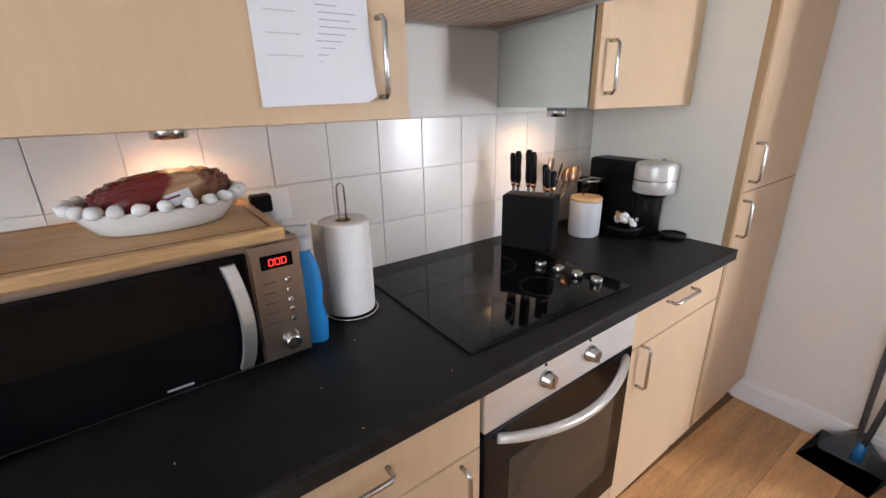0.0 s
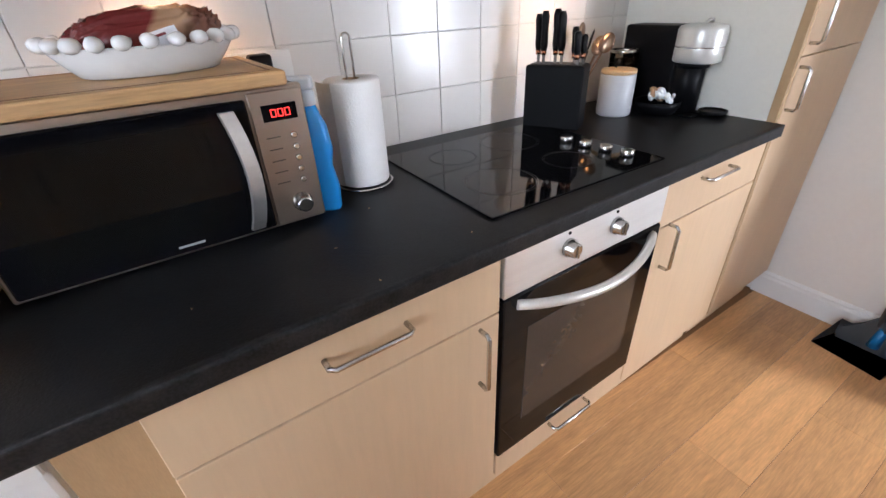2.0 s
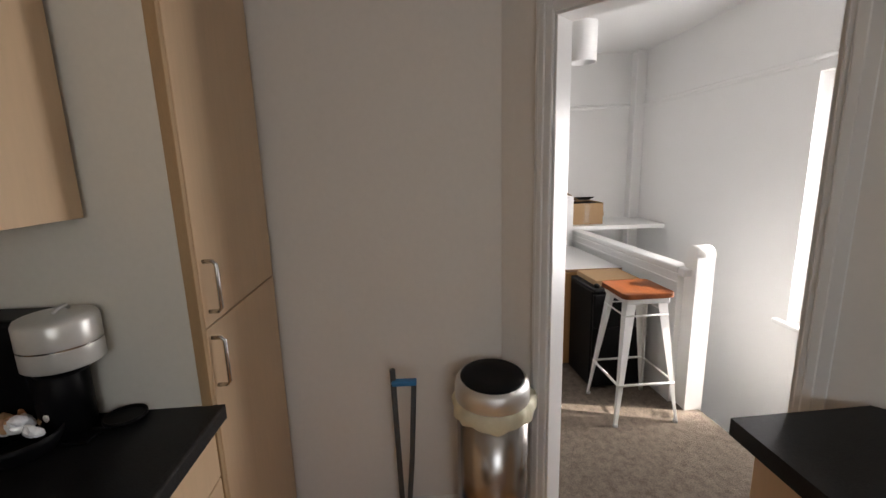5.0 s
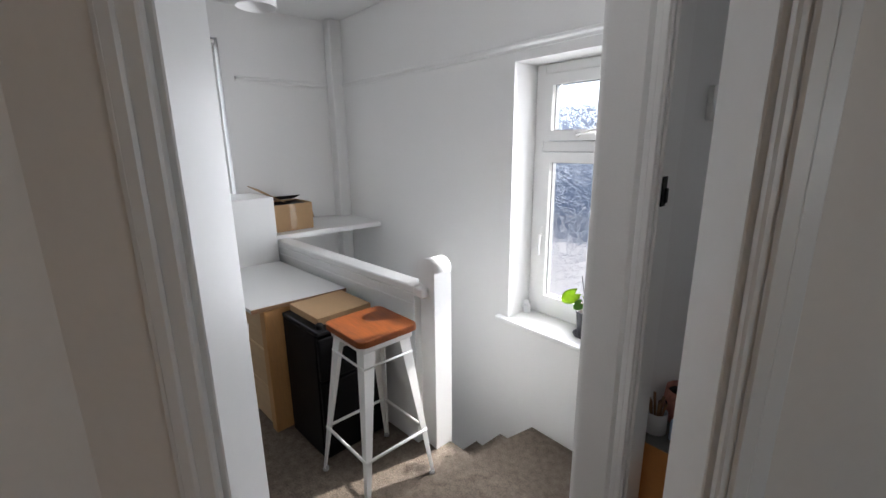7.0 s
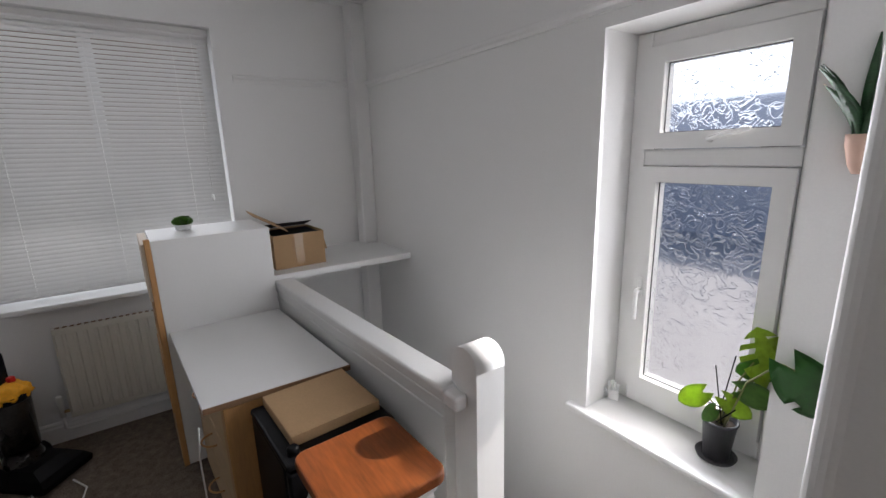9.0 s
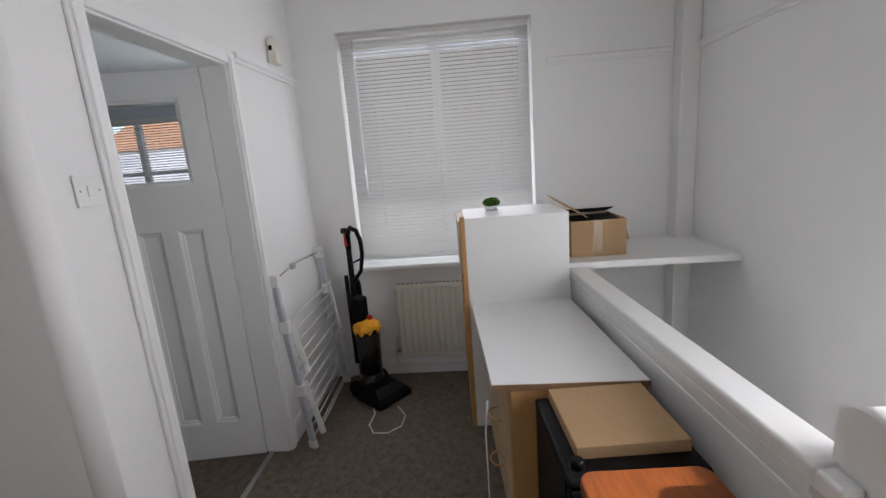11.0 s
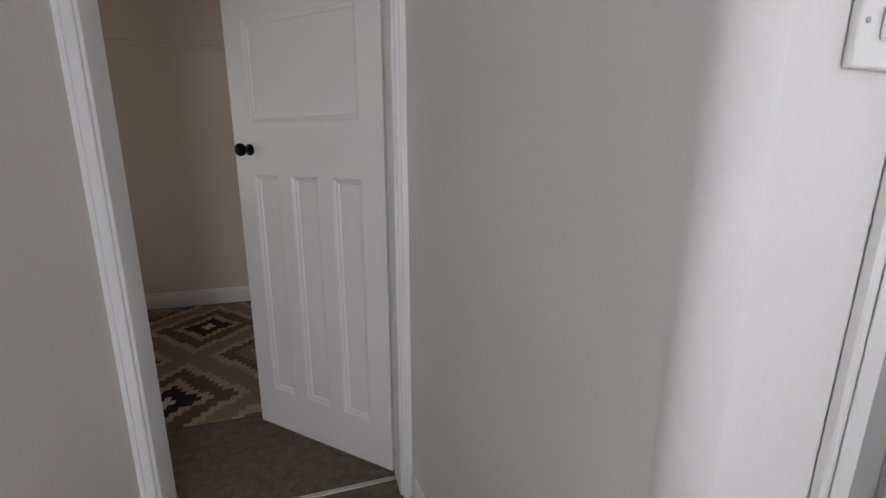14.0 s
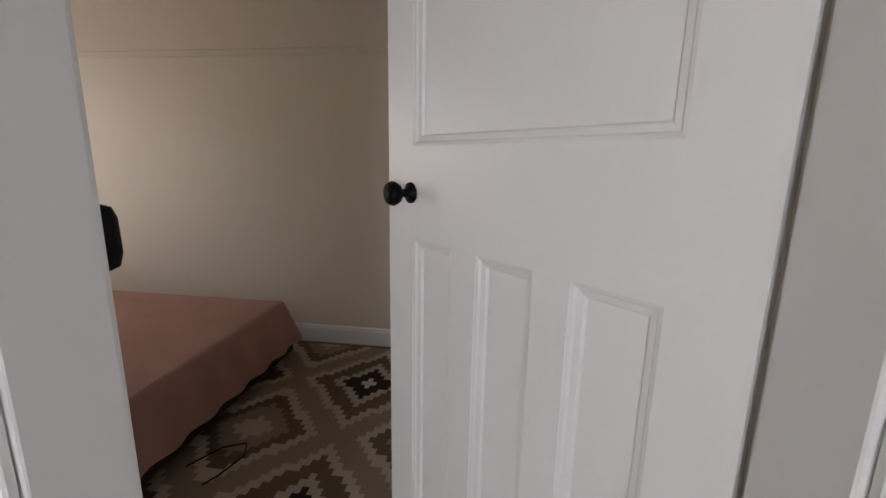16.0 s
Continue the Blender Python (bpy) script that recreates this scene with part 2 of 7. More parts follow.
def glass(name, rough=0.0, tint=(1, 1, 1), bump=0.0, scale=20.0, ior=1.45):
    m = bpy.data.materials.new(name)
    m.use_nodes = True
    n, l = m.node_tree.nodes, m.node_tree.links
    b = n["Principled BSDF"]
    b.inputs["Base Color"].default_value = (*tint, 1)
    b.inputs["Roughness"].default_value, b.inputs["Transmission Weight"].default_value, b.inputs["IOR"].default_value = rough, 1.0, ior
    if bump:
        tc, w, bp = n.new("ShaderNodeTexCoord"), n.new("ShaderNodeTexNoise"), n.new("ShaderNodeBump")
        w.inputs["Scale"].default_value, w.inputs["Detail"].default_value, w.inputs["Distortion"].default_value = scale, 0.6, 1.6
        l.new(tc.outputs["Object"], w.inputs["Vector"])
        sub, ab, ridge = n.new("ShaderNodeMath"), n.new("ShaderNodeMath"), n.new("ShaderNodeMapRange")
        sub.operation, sub.inputs[1].default_value, ab.operation = "SUBTRACT", 0.5, "ABSOLUTE"
        ridge.interpolation_type = "SMOOTHSTEP"
        ridge.inputs["From Max"].default_value, ridge.inputs["To Min"].default_value, ridge.inputs["To Max"].default_value = 0.035, 1.0, 0.0
        l.new(w.outputs[0], sub.inputs[0]), l.new(sub.outputs[0], ab.inputs[0]), l.new(ab.outputs[0], ridge.inputs["Value"])
        bp.inputs["Strength"].default_value, bp.inputs["Distance"].default_value = bump, 0.004
        l.new(ridge.outputs[0], bp.inputs["Height"]), l.new(bp.outputs[0], b.inputs["Normal"])
    return m


CLEAR_GLASS = glass("clear window glass", 0.0, ior=1.1)
PATTERN_GLASS = glass("patterned obscure glass", 0.10, (0.97, 0.98, 1.0), 0.38, 24.0, 1.3)
CLEAR_PLASTIC = glass("milky clear plastic", 0.35, (0.9, 0.93, 0.95), ior=1.3)


def plain(name, colour, rough=0.3, emit=None, strength=0.0, trans=0.0):
    m = bpy.data.materials.new(name)
    m.use_nodes = True
    b = m.node_tree.nodes["Principled BSDF"]
    b.inputs["Base Color"].default_value, b.inputs["Roughness"].default_value = (*colour, 1), rough
    b.inputs["Transmission Weight"].default_value = trans
    if emit:
        b.inputs["Emission Color"].default_value, b.inputs["Emission Strength"].default_value = (*emit, 1), strength
    return m


SKY_GLOW = plain("bright hazy sky", (0.5, 0.52, 0.55), 1.0, (0.92, 0.96, 1.0), 1.7)
LAMP_GLOW = plain("lamp glow", (1, 0.9, 0.7), 0.4, (1.0, 0.75, 0.45), 5)
RED_GLOW = plain("red digits", (0.3, 0.0, 0.0), 0.4, (1.0, 0.04, 0.03), 0.5)
BLUE_LIQUID = plain("blue cleaner", (0.03, 0.28, 0.72), 0.12)
MIRROR = plain("mirror glass", (0.9, 0.92, 0.92), 0.01)
MIRROR.node_tree.nodes["Principled BSDF"].inputs["Metallic"].default_value = 1.0


def ramp_mat(name, build, rough=0.9, bump=0.3):
    """A material whose colour comes from a stepped ramp over a value made by build(nodes, links, coords)."""
    m = bpy.data.materials.new(name)
    m.use_nodes = True
    n, l = m.node_tree.nodes, m.node_tree.links
    b = n["Principled BSDF"]
    b.inputs["Roughness"].default_value = rough
    tc = n.new("ShaderNodeTexCoord")
    value, stops, mode = build(n, l, tc)
    r = n.new("ShaderNodeValToRGB")
    r.color_ramp.interpolation = mode
    while len(r.color_ramp.elements) < len(stops):
        r.color_ramp.elements.new(0.5)
    for e, (p, c) in zip(r.color_ramp.elements, stops):
        e.position, e.color = p, (*c, 1)
    l.new(value, r.inputs[0]), l.new(r.outputs[0], b.inputs["Base Color"])
    f, bp = n.new("ShaderNodeTexNoise"), n.new("ShaderNodeBump")
    f.inputs["Scale"].default_value = 220
    bp.inputs["Strength"].default_value, bp.inputs["Distance"].default_value = bump, 0.004
    l.new(tc.outputs["Object"], f.inputs["Vector"]), l.new(f.outputs[0], bp.inputs["Height"]), l.new(bp.outputs[0], b.inputs["Normal"])
    return m


def kilim(n, l, tc):
    """Stepped diamonds woven in blocks."""
    sep = n.new("ShaderNodeSeparateXYZ")
    l.new(tc.outputs["Object"], sep.inputs[0])

    def op(kind, a, b=None):
        q = n.new("ShaderNodeMath")
        q.operation = kind
        for i, v in enumerate((a, b)):
            if v is None:
                continue
            if isinstance(v, (int, float)):
                q.inputs[i].default_value = v
            else:
                l.new(v, q.inputs[i])
        return q.outputs[0]

    u = op("ABSOLUTE", op("FLOOR", op("MULTIPLY_ADD", sep.outputs[0], 32.0)))
    v = op("ABSOLUTE", op("FLOOR", op("MULTIPLY_ADD", sep.outputs[1], 24.0)))
    d = op("ADD", op("PINGPONG", u, 15.0), op("MULTIPLY", op("PINGPONG", v, 13.0), 1.2))
    c, w = (0.44, 0.35, 0.26), (0.64, 0.58, 0.50)
    brown, dark, grey = (0.12, 0.085, 0.05), (0.012, 0.008, 0.009), (0.25, 0.19, 0.14)
    stops = [(0.0, w), (0.055, dark), (0.17, c), (0.235, brown), (0.36, c), (0.43, grey), (0.60, c), (0.68, brown), (0.76, grey), (0.88, c)]
    return op("DIVIDE", d, 31.0), stops, "CONSTANT"


RUG = ramp_mat("woven kilim", kilim, 0.95, 0.4)


def bread(n, l, tc):
    q = n.new("ShaderNodeTexNoise")
    q.inputs["Scale"].default_value, q.inputs["Detail"].default_value = 9.0, 2
    l.new(tc.outputs["Object"], q.inputs["Vector"])
    sep, a = n.new("ShaderNodeSeparateXYZ"), n.new("ShaderNodeMath")
    l.new(tc.outputs["Object"], sep.inputs[0])
    a.operation, a.inputs[1].default_value = "MULTIPLY_ADD", 4.5
    l.new(sep.outputs[0], a.inputs[0]), l.new(q.outputs[0], a.inputs[2])
    return a.outputs[0], [(0.0, (0.13, 0.02, 0.02)), (0.47, (0.15, 0.022, 0.022)), (0.56, (0.36, 0.21, 0.12)), (0.75, (0.44, 0.27, 0.16)), (0.9, (0.16, 0.06, 0.035))], "LINEAR"


BREAD_BAG = ramp_mat("bread bag film", bread, 0.22, 0.0)

WHITE_ENAMEL = mat("white enamelled metal", (0.80, 0.80, 0.78), 0.3, var=0.03)
PINE_PALE = mat("pale sawn pine", (0.66, 0.55, 0.44), 0.6, var=0.08, scale=3, fine=20, stretch=(8, 8, 1))
TAPE = mat("brown packing tape", (0.36, 0.22, 0.10), 0.25, var=0.05)
LEAF_DEEP = mat("deep green leaf", (0.030, 0.115, 0.022), 0.3, var=0.2, scale=10, fine=50)
BRASS = mat("dull brass", (0.42, 0.30, 0.14), 0.4, 1.0, var=0.15)
PALE_BLUE = mat("pale blue plastic", (0.30, 0.48, 0.70), 0.3, var=0.05)
NAVY = mat("navy plastic", (0.02, 0.04, 0.14), 0.35, var=0.05)

# ---- builders ----


def add_box(bm, x0, x1, y0, y1, z0, z1, bevel=0.0, seg=1):
    vs = [bm.verts.new((x, y, z)) for z in (z0, z1) for y in (y0, y1) for x in (x0, x1)]
    fs = [bm.faces.new([vs[i] for i in q]) for q in ((0, 2, 3, 1), (4, 5, 7, 6), (0, 1, 5, 4), (2, 6, 7, 3), (0, 4, 6, 2), (1, 3, 7, 5))]
    if bevel:
        es = {e for f in fs for e in f.edges}
        bmesh.ops.bevel(bm, geom=list(es), offset=bevel, segments=seg, affect="EDGES", profile=0.5)
    return bm


def box(x0, x1, y0, y1, z0, z1, bevel=0.0, seg=1):
    return add_box(bmesh.new(), x0, x1, y0, y1, z0, z1, bevel, seg)


def add_prism(bm, outline, z0, z1):
    """An upright prism over a plan outline."""
    lo, hi = [bm.verts.new((x, y, z0)) for x, y in outline], [bm.verts.new((x, y, z1)) for x, y in outline]
    bm.faces.new(lo[::-1]), bm.faces.new(hi)
    k = len(outline)
    for i in range(k):
        bm.faces.new((lo[i], lo[(i + 1) % k], hi[(i + 1) % k], hi[i]))
    bmesh.ops.recalc_face_normals(bm, faces=bm.faces)
    return bm


def prism(outline, z0, z1):
    return add_prism(bmesh.new(), outline, z0, z1)


def add_lathe(bm, rings, seg=24, centre=(0, 0, 0), caps=True):
    """A turned body from (radius, height) rings."""
    cx, cy, cz = centre
    loops = []
    for r, z in rings:
        loops.append([bm.verts.new((cx + r * math.cos(2 * math.pi * i / seg), cy + r * math.sin(2 * math.pi * i / seg), cz + z)) for i in range(seg)])
    for a, b in zip(loops, loops[1:]):
        for i in range(seg):
            bm.faces.new((a[i], a[(i + 1) % seg], b[(i + 1) % seg], b[i])).smooth = True
    if caps:
        bm.faces.new(loops[0][::-1]), bm.faces.new(loops[-1])
    return bm


def lathe(rings, seg=24, centre=(0, 0, 0), caps=True):
    return add_lathe(bmesh.new(), rings, seg, centre, caps)


def add_tube(bm, pts, r, seg=8, caps=True):
    """A round bar along points; r may be one radius or one for each point."""
    pts = [Vector(p) for p in pts]
    rs = r if isinstance(r, (list, tuple)) else [r] * len(pts)
    loops, up = [], None
    for i, p in enumerate(pts):
        d = (pts[min(i + 1, len(pts) - 1)] - pts[max(i - 1, 0)]).normalized()
        if up is None:
            up = d.orthogonal().normalized()
        up = (up - d * up.dot(d)).normalized()
        side = d.cross(up)
        loops.append([bm.verts.new(p + rs[i] * (math.cos(2 * math.pi * k / seg) * up + math.sin(2 * math.pi * k / seg) * side)) for k in range(seg)])
    for a, b in zip(loops, loops[1:]):
        for k in range(seg):
            bm.faces.new((a[k], a[(k + 1) % seg], b[(k + 1) % seg], b[k])).smooth = True
    if caps:
        bm.faces.new(loops[0][::-1]), bm.faces.new(loops[-1])
    return bm


def tube(pts, r, seg=8, caps=True):
    return add_tube(bmesh.new(), pts, r, seg, caps)


def arc(c, a, b, r, n=8, start=0, end=180):
    """Points on an arc about c in the plane of the unit vectors a and b."""
    c, a, b = Vector(c), Vector(a), Vector(b)
    return [c + r * (math.cos(radians(start + (end - start) * i / n)) * a + math.sin(radians(start + (end - start) * i / n)) * b) for i in range(n + 1)]


def turned(bm, m):
    bmesh.ops.transform(bm, matrix=m, verts=bm.verts)
    return bm


def mesh_of(bm, name, material):
    me = bpy.data.meshes.new(name)
    bm.to_mesh(me)
    bm.free()
    for one in material if isinstance(material, (list, tuple)) else (material,):
        me.materials.append(one)
    return me


def thing(name, label, category, at=(0, 0, 0), turn=0.0, group=""):
    """The base of a thing: an Empty. Its parts are built about the origin and stand at this place."""
    ob = new(name)
    ob.empty_display_size = 0.05
    ob.matrix_world = pose(*at, 0, 0, turn)
    return tagged(ob, label, category, group)


def part(name, bm, material, parent, label="", world=False):
    """One mesh under a thing or a part; world: its points are given in the world's places."""
    if world:
        root = parent
        while root.parent:
            root = root.parent
        turned(bm, root.matrix_basis.inverted())
    ob = new(name, mesh_of(bm, name, material))
    ob.parent = parent
    return tagged(ob, label)


def solid(name, bm, material, label="", category="", kind="", group=""):
    return tagged(new(name, mesh_of(bm, name, material)), label, category, group, kind)


def holed(b0, b1, z0, z1, holes):
    """Cells of a wall's face that are left round its openings."""
    bs = sorted({b0, b1, *(v for h in holes for v in h[:2])})
    zs = sorted({z0, z1, *(v for h in holes for v in h[2:])})
    for p, q in zip(bs, bs[1:]):
        for r, s in zip(zs, zs[1:]):
            if not any(h[0] <= p and q <= h[1] and h[2] <= r and s <= h[3] for h in holes):
                yield p, q, r, s


def wall_mesh(axis, a0, a1, b0, b1, z0, z1, holes=()):
    bm = bmesh.new()
    for p, q, r, s in holed(b0, b1, z0, z1, holes):
        add_box(bm, *((a0, a1, p, q) if axis == "x" else (p, q, a0, a1)), r, s)
    bmesh.ops.remove_doubles(bm, verts=bm.verts, dist=1e-5)
    seen = {}
    for f in bm.faces:
        seen.setdefault(frozenset(v.index for v in f.verts), []).append(f)
    bmesh.ops.delete(bm, geom=[f for fs in seen.values() if len(fs) > 1 for f in fs], context="FACES_ONLY")
    return bm


def wall(name, axis, a0, a1, b0, b1, z0=0.0, z1=2.52, holes=(), material=None, label="white painted plaster wall"):
    bm = wall_mesh(axis, a0, a1, b0, b1, z0, z1, holes)
    return solid(name, bm, material or WHITE_WALL, label, "wall", "structure")

# ---- structure ----
H = 2.52
wall("wall_kitchen_north", "y", 1.405, 1.525, -1.7, 2.59, material=CREAM_WALL, label="cream painted kitchen wall behind the worktop")
wall("wall_kitchen_end", "x", 2.602, 2.632, -0.07, 1.55, material=CREAM_WALL, label="plain painted kitchen end wall")
wall("wall_kitchen_west", "x", -1.82, -1.7, -1.10, 1.525, holes=[(-0.95, 0.25, 1.05, 2.05)], material=CREAM_WALL, label="cream kitchen wall with an assumed window opening")
wall("wall_kitchen_south", "y", -1.10, -0.98, -1.7, 1.74, material=CREAM_WALL, label="plain cream kitchen wall")
DIAG = pose(2.556, -0.062, 0, 0, 0, math.degrees(math.atan2(-0.698, -0.716)))
dw = solid("wall_kitchen_door", wall_mesh("y", 0.0, 0.10, -0.06, 1.30, 0, H, [(0.13, 0.833, -1, 1.95)]), CREAM_WALL, "painted diagonal wall with a doorway", "wall", "structure")
dw.matrix_world = DIAG
wall("wall_stairwell_south", "y", -2.27, -1.97, 2.62, 5.74, -2.6, H, [(2.83, 3.44, 0.44, 1.94)], label="white stairwell wall with a deep window opening")
wall("wall_partition", "x", 2.44, 2.62, -3.6, -1.50, -2.6, H, [(-3.38, -2.95, 1.0, 2.1)], label="white partition wall between bathroom and stairs")
pe = [(2.44, -1.50), (2.44, -1.40), (2.46, -1.385), *[(2.575 + 0.045 * math.sin(radians(a)), -1.43 + 0.045 * math.cos(radians(a))) for a in range(0, 91, 15)], (2.62, -1.50)]
solid("wall_partition_end", prism(pe, -2.6, H), WHITE_WALL, "white wall end with a soft rounded corner", "wall", "structure")
wall("wall_bathroom_front", "y", -1.50, -1.39, 0.9, 2.44, holes=[(1.68, 2.40, -1, 1.95)], label="white wall with the bathroom doorway")
wall("wall_bathroom_far", "y", -3.62, -3.5, 0.9, 2.44, label="white bathroom wall behind the basin")
wall("wall_bathroom_west", "x", 0.8, 0.9, -3.62, -1.10, label="plain white bathroom wall")
wall("wall_east", "x", 5.44, 5.74, -1.97, 0.57, -2.6, H, [(-1.03, 0.165, 0.80, 2.28)], label="white landing wall with a wide window opening")
wall("wall_north", "y", 0.45, 0.57, 3.70, 5.44, holes=[(3.88, 4.64, -1, 1.98)], label="white landing wall with a glazed door")
wall("wall_bedroom_front", "y", 1.55, 1.68, -1.0, 3.53, holes=[(2.66, 3.505, -1, 1.99)], label="white wall with the bedroom doorway")
rc = [(3.53, 1.68), (3.53, 1.54), (3.608, 0.498), *[(3.656 - 0.048 * math.cos(radians(a)), 0.498 - 0.048 * math.sin(radians(a))) for a in range(6, 91, 6)], (3.70, 0.45), (3.70, 1.68)]
rw = solid("wall_recess", prism(rc, 0, H), WHITE_WALL, "white plaster wall with a rounded corner", "wall", "structure")
for f in rw.data.polygons:
    f.use_smooth = abs(f.normal.z) < 0.5 and f.area < 0.05
wall("wall_bedroom_far", "y", 4.2, 4.32, -1.0, 3.9, material=BED_WALL, label="plain cream bedroom wall")
wall("wall_bedroom_west", "x", -1.12, -1.0, 1.55, 4.32, holes=[(2.3, 3.7, 0.9, 2.2)], material=BED_WALL, label="cream bedroom wall with an assumed window opening")
wall("wall_bedroom_east", "x", 3.8, 3.9, 1.68, 4.2, material=BED_WALL, label="plain cream bedroom wall")
wall("wall_lounge_far", "x", 7.1, 7.2, 0.45, 4.32, holes=[(0.8, 1.4, 1.0, 2.12), (1.7, 3.4, 1.0, 2.12)], material=BLUE_WALL, label="pale blue grey lounge wall with a window and an added opening")
wall("wall_lounge_north", "y", 4.2, 4.32, 3.9, 7.1, material=BLUE_WALL, label="pale blue grey lounge wall")
wall("wall_lounge_south", "y", 0.45, 0.57, 5.74, 7.1, material=BLUE_WALL, label="pale blue grey lounge wall")
solid("ceiling", prism([(-1.82, -1.10), (0.8, -1.10), (0.8, -3.62), (2.62, -3.62), (2.62, -2.27), (5.74, -2.27), (5.74, 0.45), (7.2, 0.45), (7.2, 4.32), (-1.12, 4.32), (-1.12, 1.6), (-1.82, 1.6)], H, H + 0.1), CEILING, "white painted ceiling", "ceiling", "structure")
solid("floor_kitchen_base", prism([(-1.7, -0.98), (1.74, -0.98), (2.602, -0.02), (2.602, 1.41), (-1.7, 1.41)], -0.1, -0.004), PLANK_GAP, "dark subfloor under the kitchen planks", "floor", "structure")
solid("floor_landing", prism([(1.0, -1.39), (2.62, -1.385), (3.34, -1.34), (5.44, -1.20), (5.44, 0.56), (3.53, 0.56), (3.53, 1.68), (2.63, 1.68), (2.63, -0.01), (1.74, -0.97), (1.0, -0.97)], -0.1, 0.002), CARPET, "grey brown speckled landing carpet", "carpet", "structure")
solid("floor_bedroom", box(-1.0, 3.8, 1.68, 4.2, -0.1, 0.001), CARPET, "grey brown bedroom carpet", "carpet", "structure")
solid("floor_lounge", box(3.63, 7.1, 0.56, 4.2, -0.1, 0.001), CARPET, "grey brown lounge carpet", "carpet", "structure")
solid("floor_bathroom", box(0.9, 2.44, -3.5, -1.39, -0.1, 0.0), BATH_FLOOR, "brown wood effect bathroom floor", "floor", "structure")
solid("floor_strip_lounge", box(3.9, 4.62, 0.53, 0.56, 0.0, 0.008, 0.002), CHROME, "metal carpet strip in the lounge doorway", "trim", "structure")
solid("floor_strip_bedroom", box(2.68, 3.485, 1.635, 1.66, 0.0, 0.008, 0.002), CHROME, "metal carpet strip in the bedroom doorway", "trim", "structure")

# outside
solid("ground", box(-400, 400, -400, 400, -3.2, -3.0), GROUND, "pale paved yard and ground around the house", "ground", "structure")


def house(name, label, x0, x1, y0, y1, z1, wall_mat, roof_mat, ridge_x):
    """A neighbouring house with a pitched roof and framed windows on the side that faces the rooms."""
    t = thing(name, label, "house", ((x0 + x1) / 2, (y0 + y1) / 2, -3.0))
    part("wall", box(x0, x1, y0, y1, -3.0, z1), wall_mat, t, world=True)
    bm, o = bmesh.new(), 0.25
    if ridge_x:
        m = (y0 + y1) / 2
        tri = [((x0 - o, y0 - o, z1), (x0 - o, y1 + o, z1), (x0 - o, m, z1 + 2.2)), ((x1 + o, y0 - o, z1), (x1 + o, y1 + o, z1), (x1 + o, m, z1 + 2.2))]
    else:
        m = (x0 + x1) / 2
        tri = [((x0 - o, y0 - o, z1), (x1 + o, y0 - o, z1), (m, y0 - o, z1 + 2.2)), ((x0 - o, y1 + o, z1), (x1 + o, y1 + o, z1), (m, y1 + o, z1 + 2.2))]
    a, b = [[bm.verts.new(v) for v in p] for p in tri]
    bm.faces.new(a), bm.faces.new(b)
    for i in range(3):
        bm.faces.new((a[i], a[(i + 1) % 3], b[(i + 1) % 3], b[i]))
    bmesh.ops.recalc_face_normals(bm, faces=bm.faces)
    part("roof", bm, roof_mat, t, world=True)
    return t


solid("backdrop_sky", box(-120, 120, -75.2, -75.0, -3.0, 34.0), SKY_GLOW, "bright hazy sky far beyond the yard", "sky", "structure")
n_house = house("neighbour_house", "dark shaded rendered house across the yard", -14.0, 24.0, -32.0, -24.0, 1.9, SLATE, SLATE, True)
for wx in (-9.0, -3.0, 3.0, 9.0, 15.0):
    w = part("window", box(wx, wx + 1.6, -24.02, -23.96, 0.4, 1.8), GLOSS, n_house, "white framed window", world=True)
    part("pane", box(wx + 0.07, wx + 1.53, -23.96, -23.95, 0.47, 1.73), BLACK_GLASS, w, world=True)
e_house = house("neighbour_house", "pale rendered house with a pale grey roof", 16.0, 22.0, 3.2, 14.0, 0.4, RENDER_WALL, PALE_ROOF, False)
house("neighbour_house", "house with an orange tiled roof behind the others", 26.0, 34.0, 6.0, 20.0, 3.2, RENDER_WALL, ROOF_TILE, False)
for wy in (4.4, 7.5, 10.6):
    w = part("window", box(15.94, 16.02, wy, wy + 1.3, -0.5, 0.8), GLOSS, e_house, "white framed window", world=True)
    part("pane", box(15.93, 15.94, wy + 0.07, wy + 1.23, -0.43, 0.73), BLACK_GLASS, w, world=True)
s_house = house("neighbour_house", "brown brick house beyond the landing window", 12.0, 15.5, -9.0, 2.2, 3.6, BRICK_WALL, SLATE, False)
for wy in (-7.0, -3.5, -0.4):
    w = part("window", box(11.94, 12.02, wy, wy + 1.3, 0.0, 1.3), GLOSS, s_house, "white framed window", world=True)
    part("pane", box(11.93, 11.94, wy + 0.07, wy + 1.23, 0.07, 1.23), BLACK_GLASS, w, world=True)

# ---- trim: skirtings, picture rails, door casings ----


def skirting(name, p, q, h=0.12, d=0.016, material=None):
    """A skirting board along p to q, with its moulded top; it stands out to the right of that way."""
    p, q = Vector((*p, 0)), Vector((*q, 0))
    ln = (q - p).length
    prof = [(0, 0.0), (d, 0.0), (d, h - 0.03), (d - 0.004, h - 0.02), (d - 0.004, h - 0.01), (0.005, h), (0, h)]
    bm = bmesh.new()
    a, b = [bm.verts.new((0, -u, v)) for u, v in prof], [bm.verts.new((ln, -u, v)) for u, v in prof]
    for i in range(len(prof)):
        j = (i + 1) % len(prof)
        bm.faces.new((a[i], a[j], b[j], b[i]))
    bm.faces.new(a[::-1]), bm.faces.new(b)
    bmesh.ops.recalc_face_normals(bm, faces=bm.faces)
    ang = math.degrees(math.atan2(q.y - p.y, q.x - p.x))
    turned(bm, pose(p.x, p.y, 0.002, 0, 0, ang))
    return solid(name, bm, material or GLOSS, "white gloss painted skirting board", "skirting", "structure")


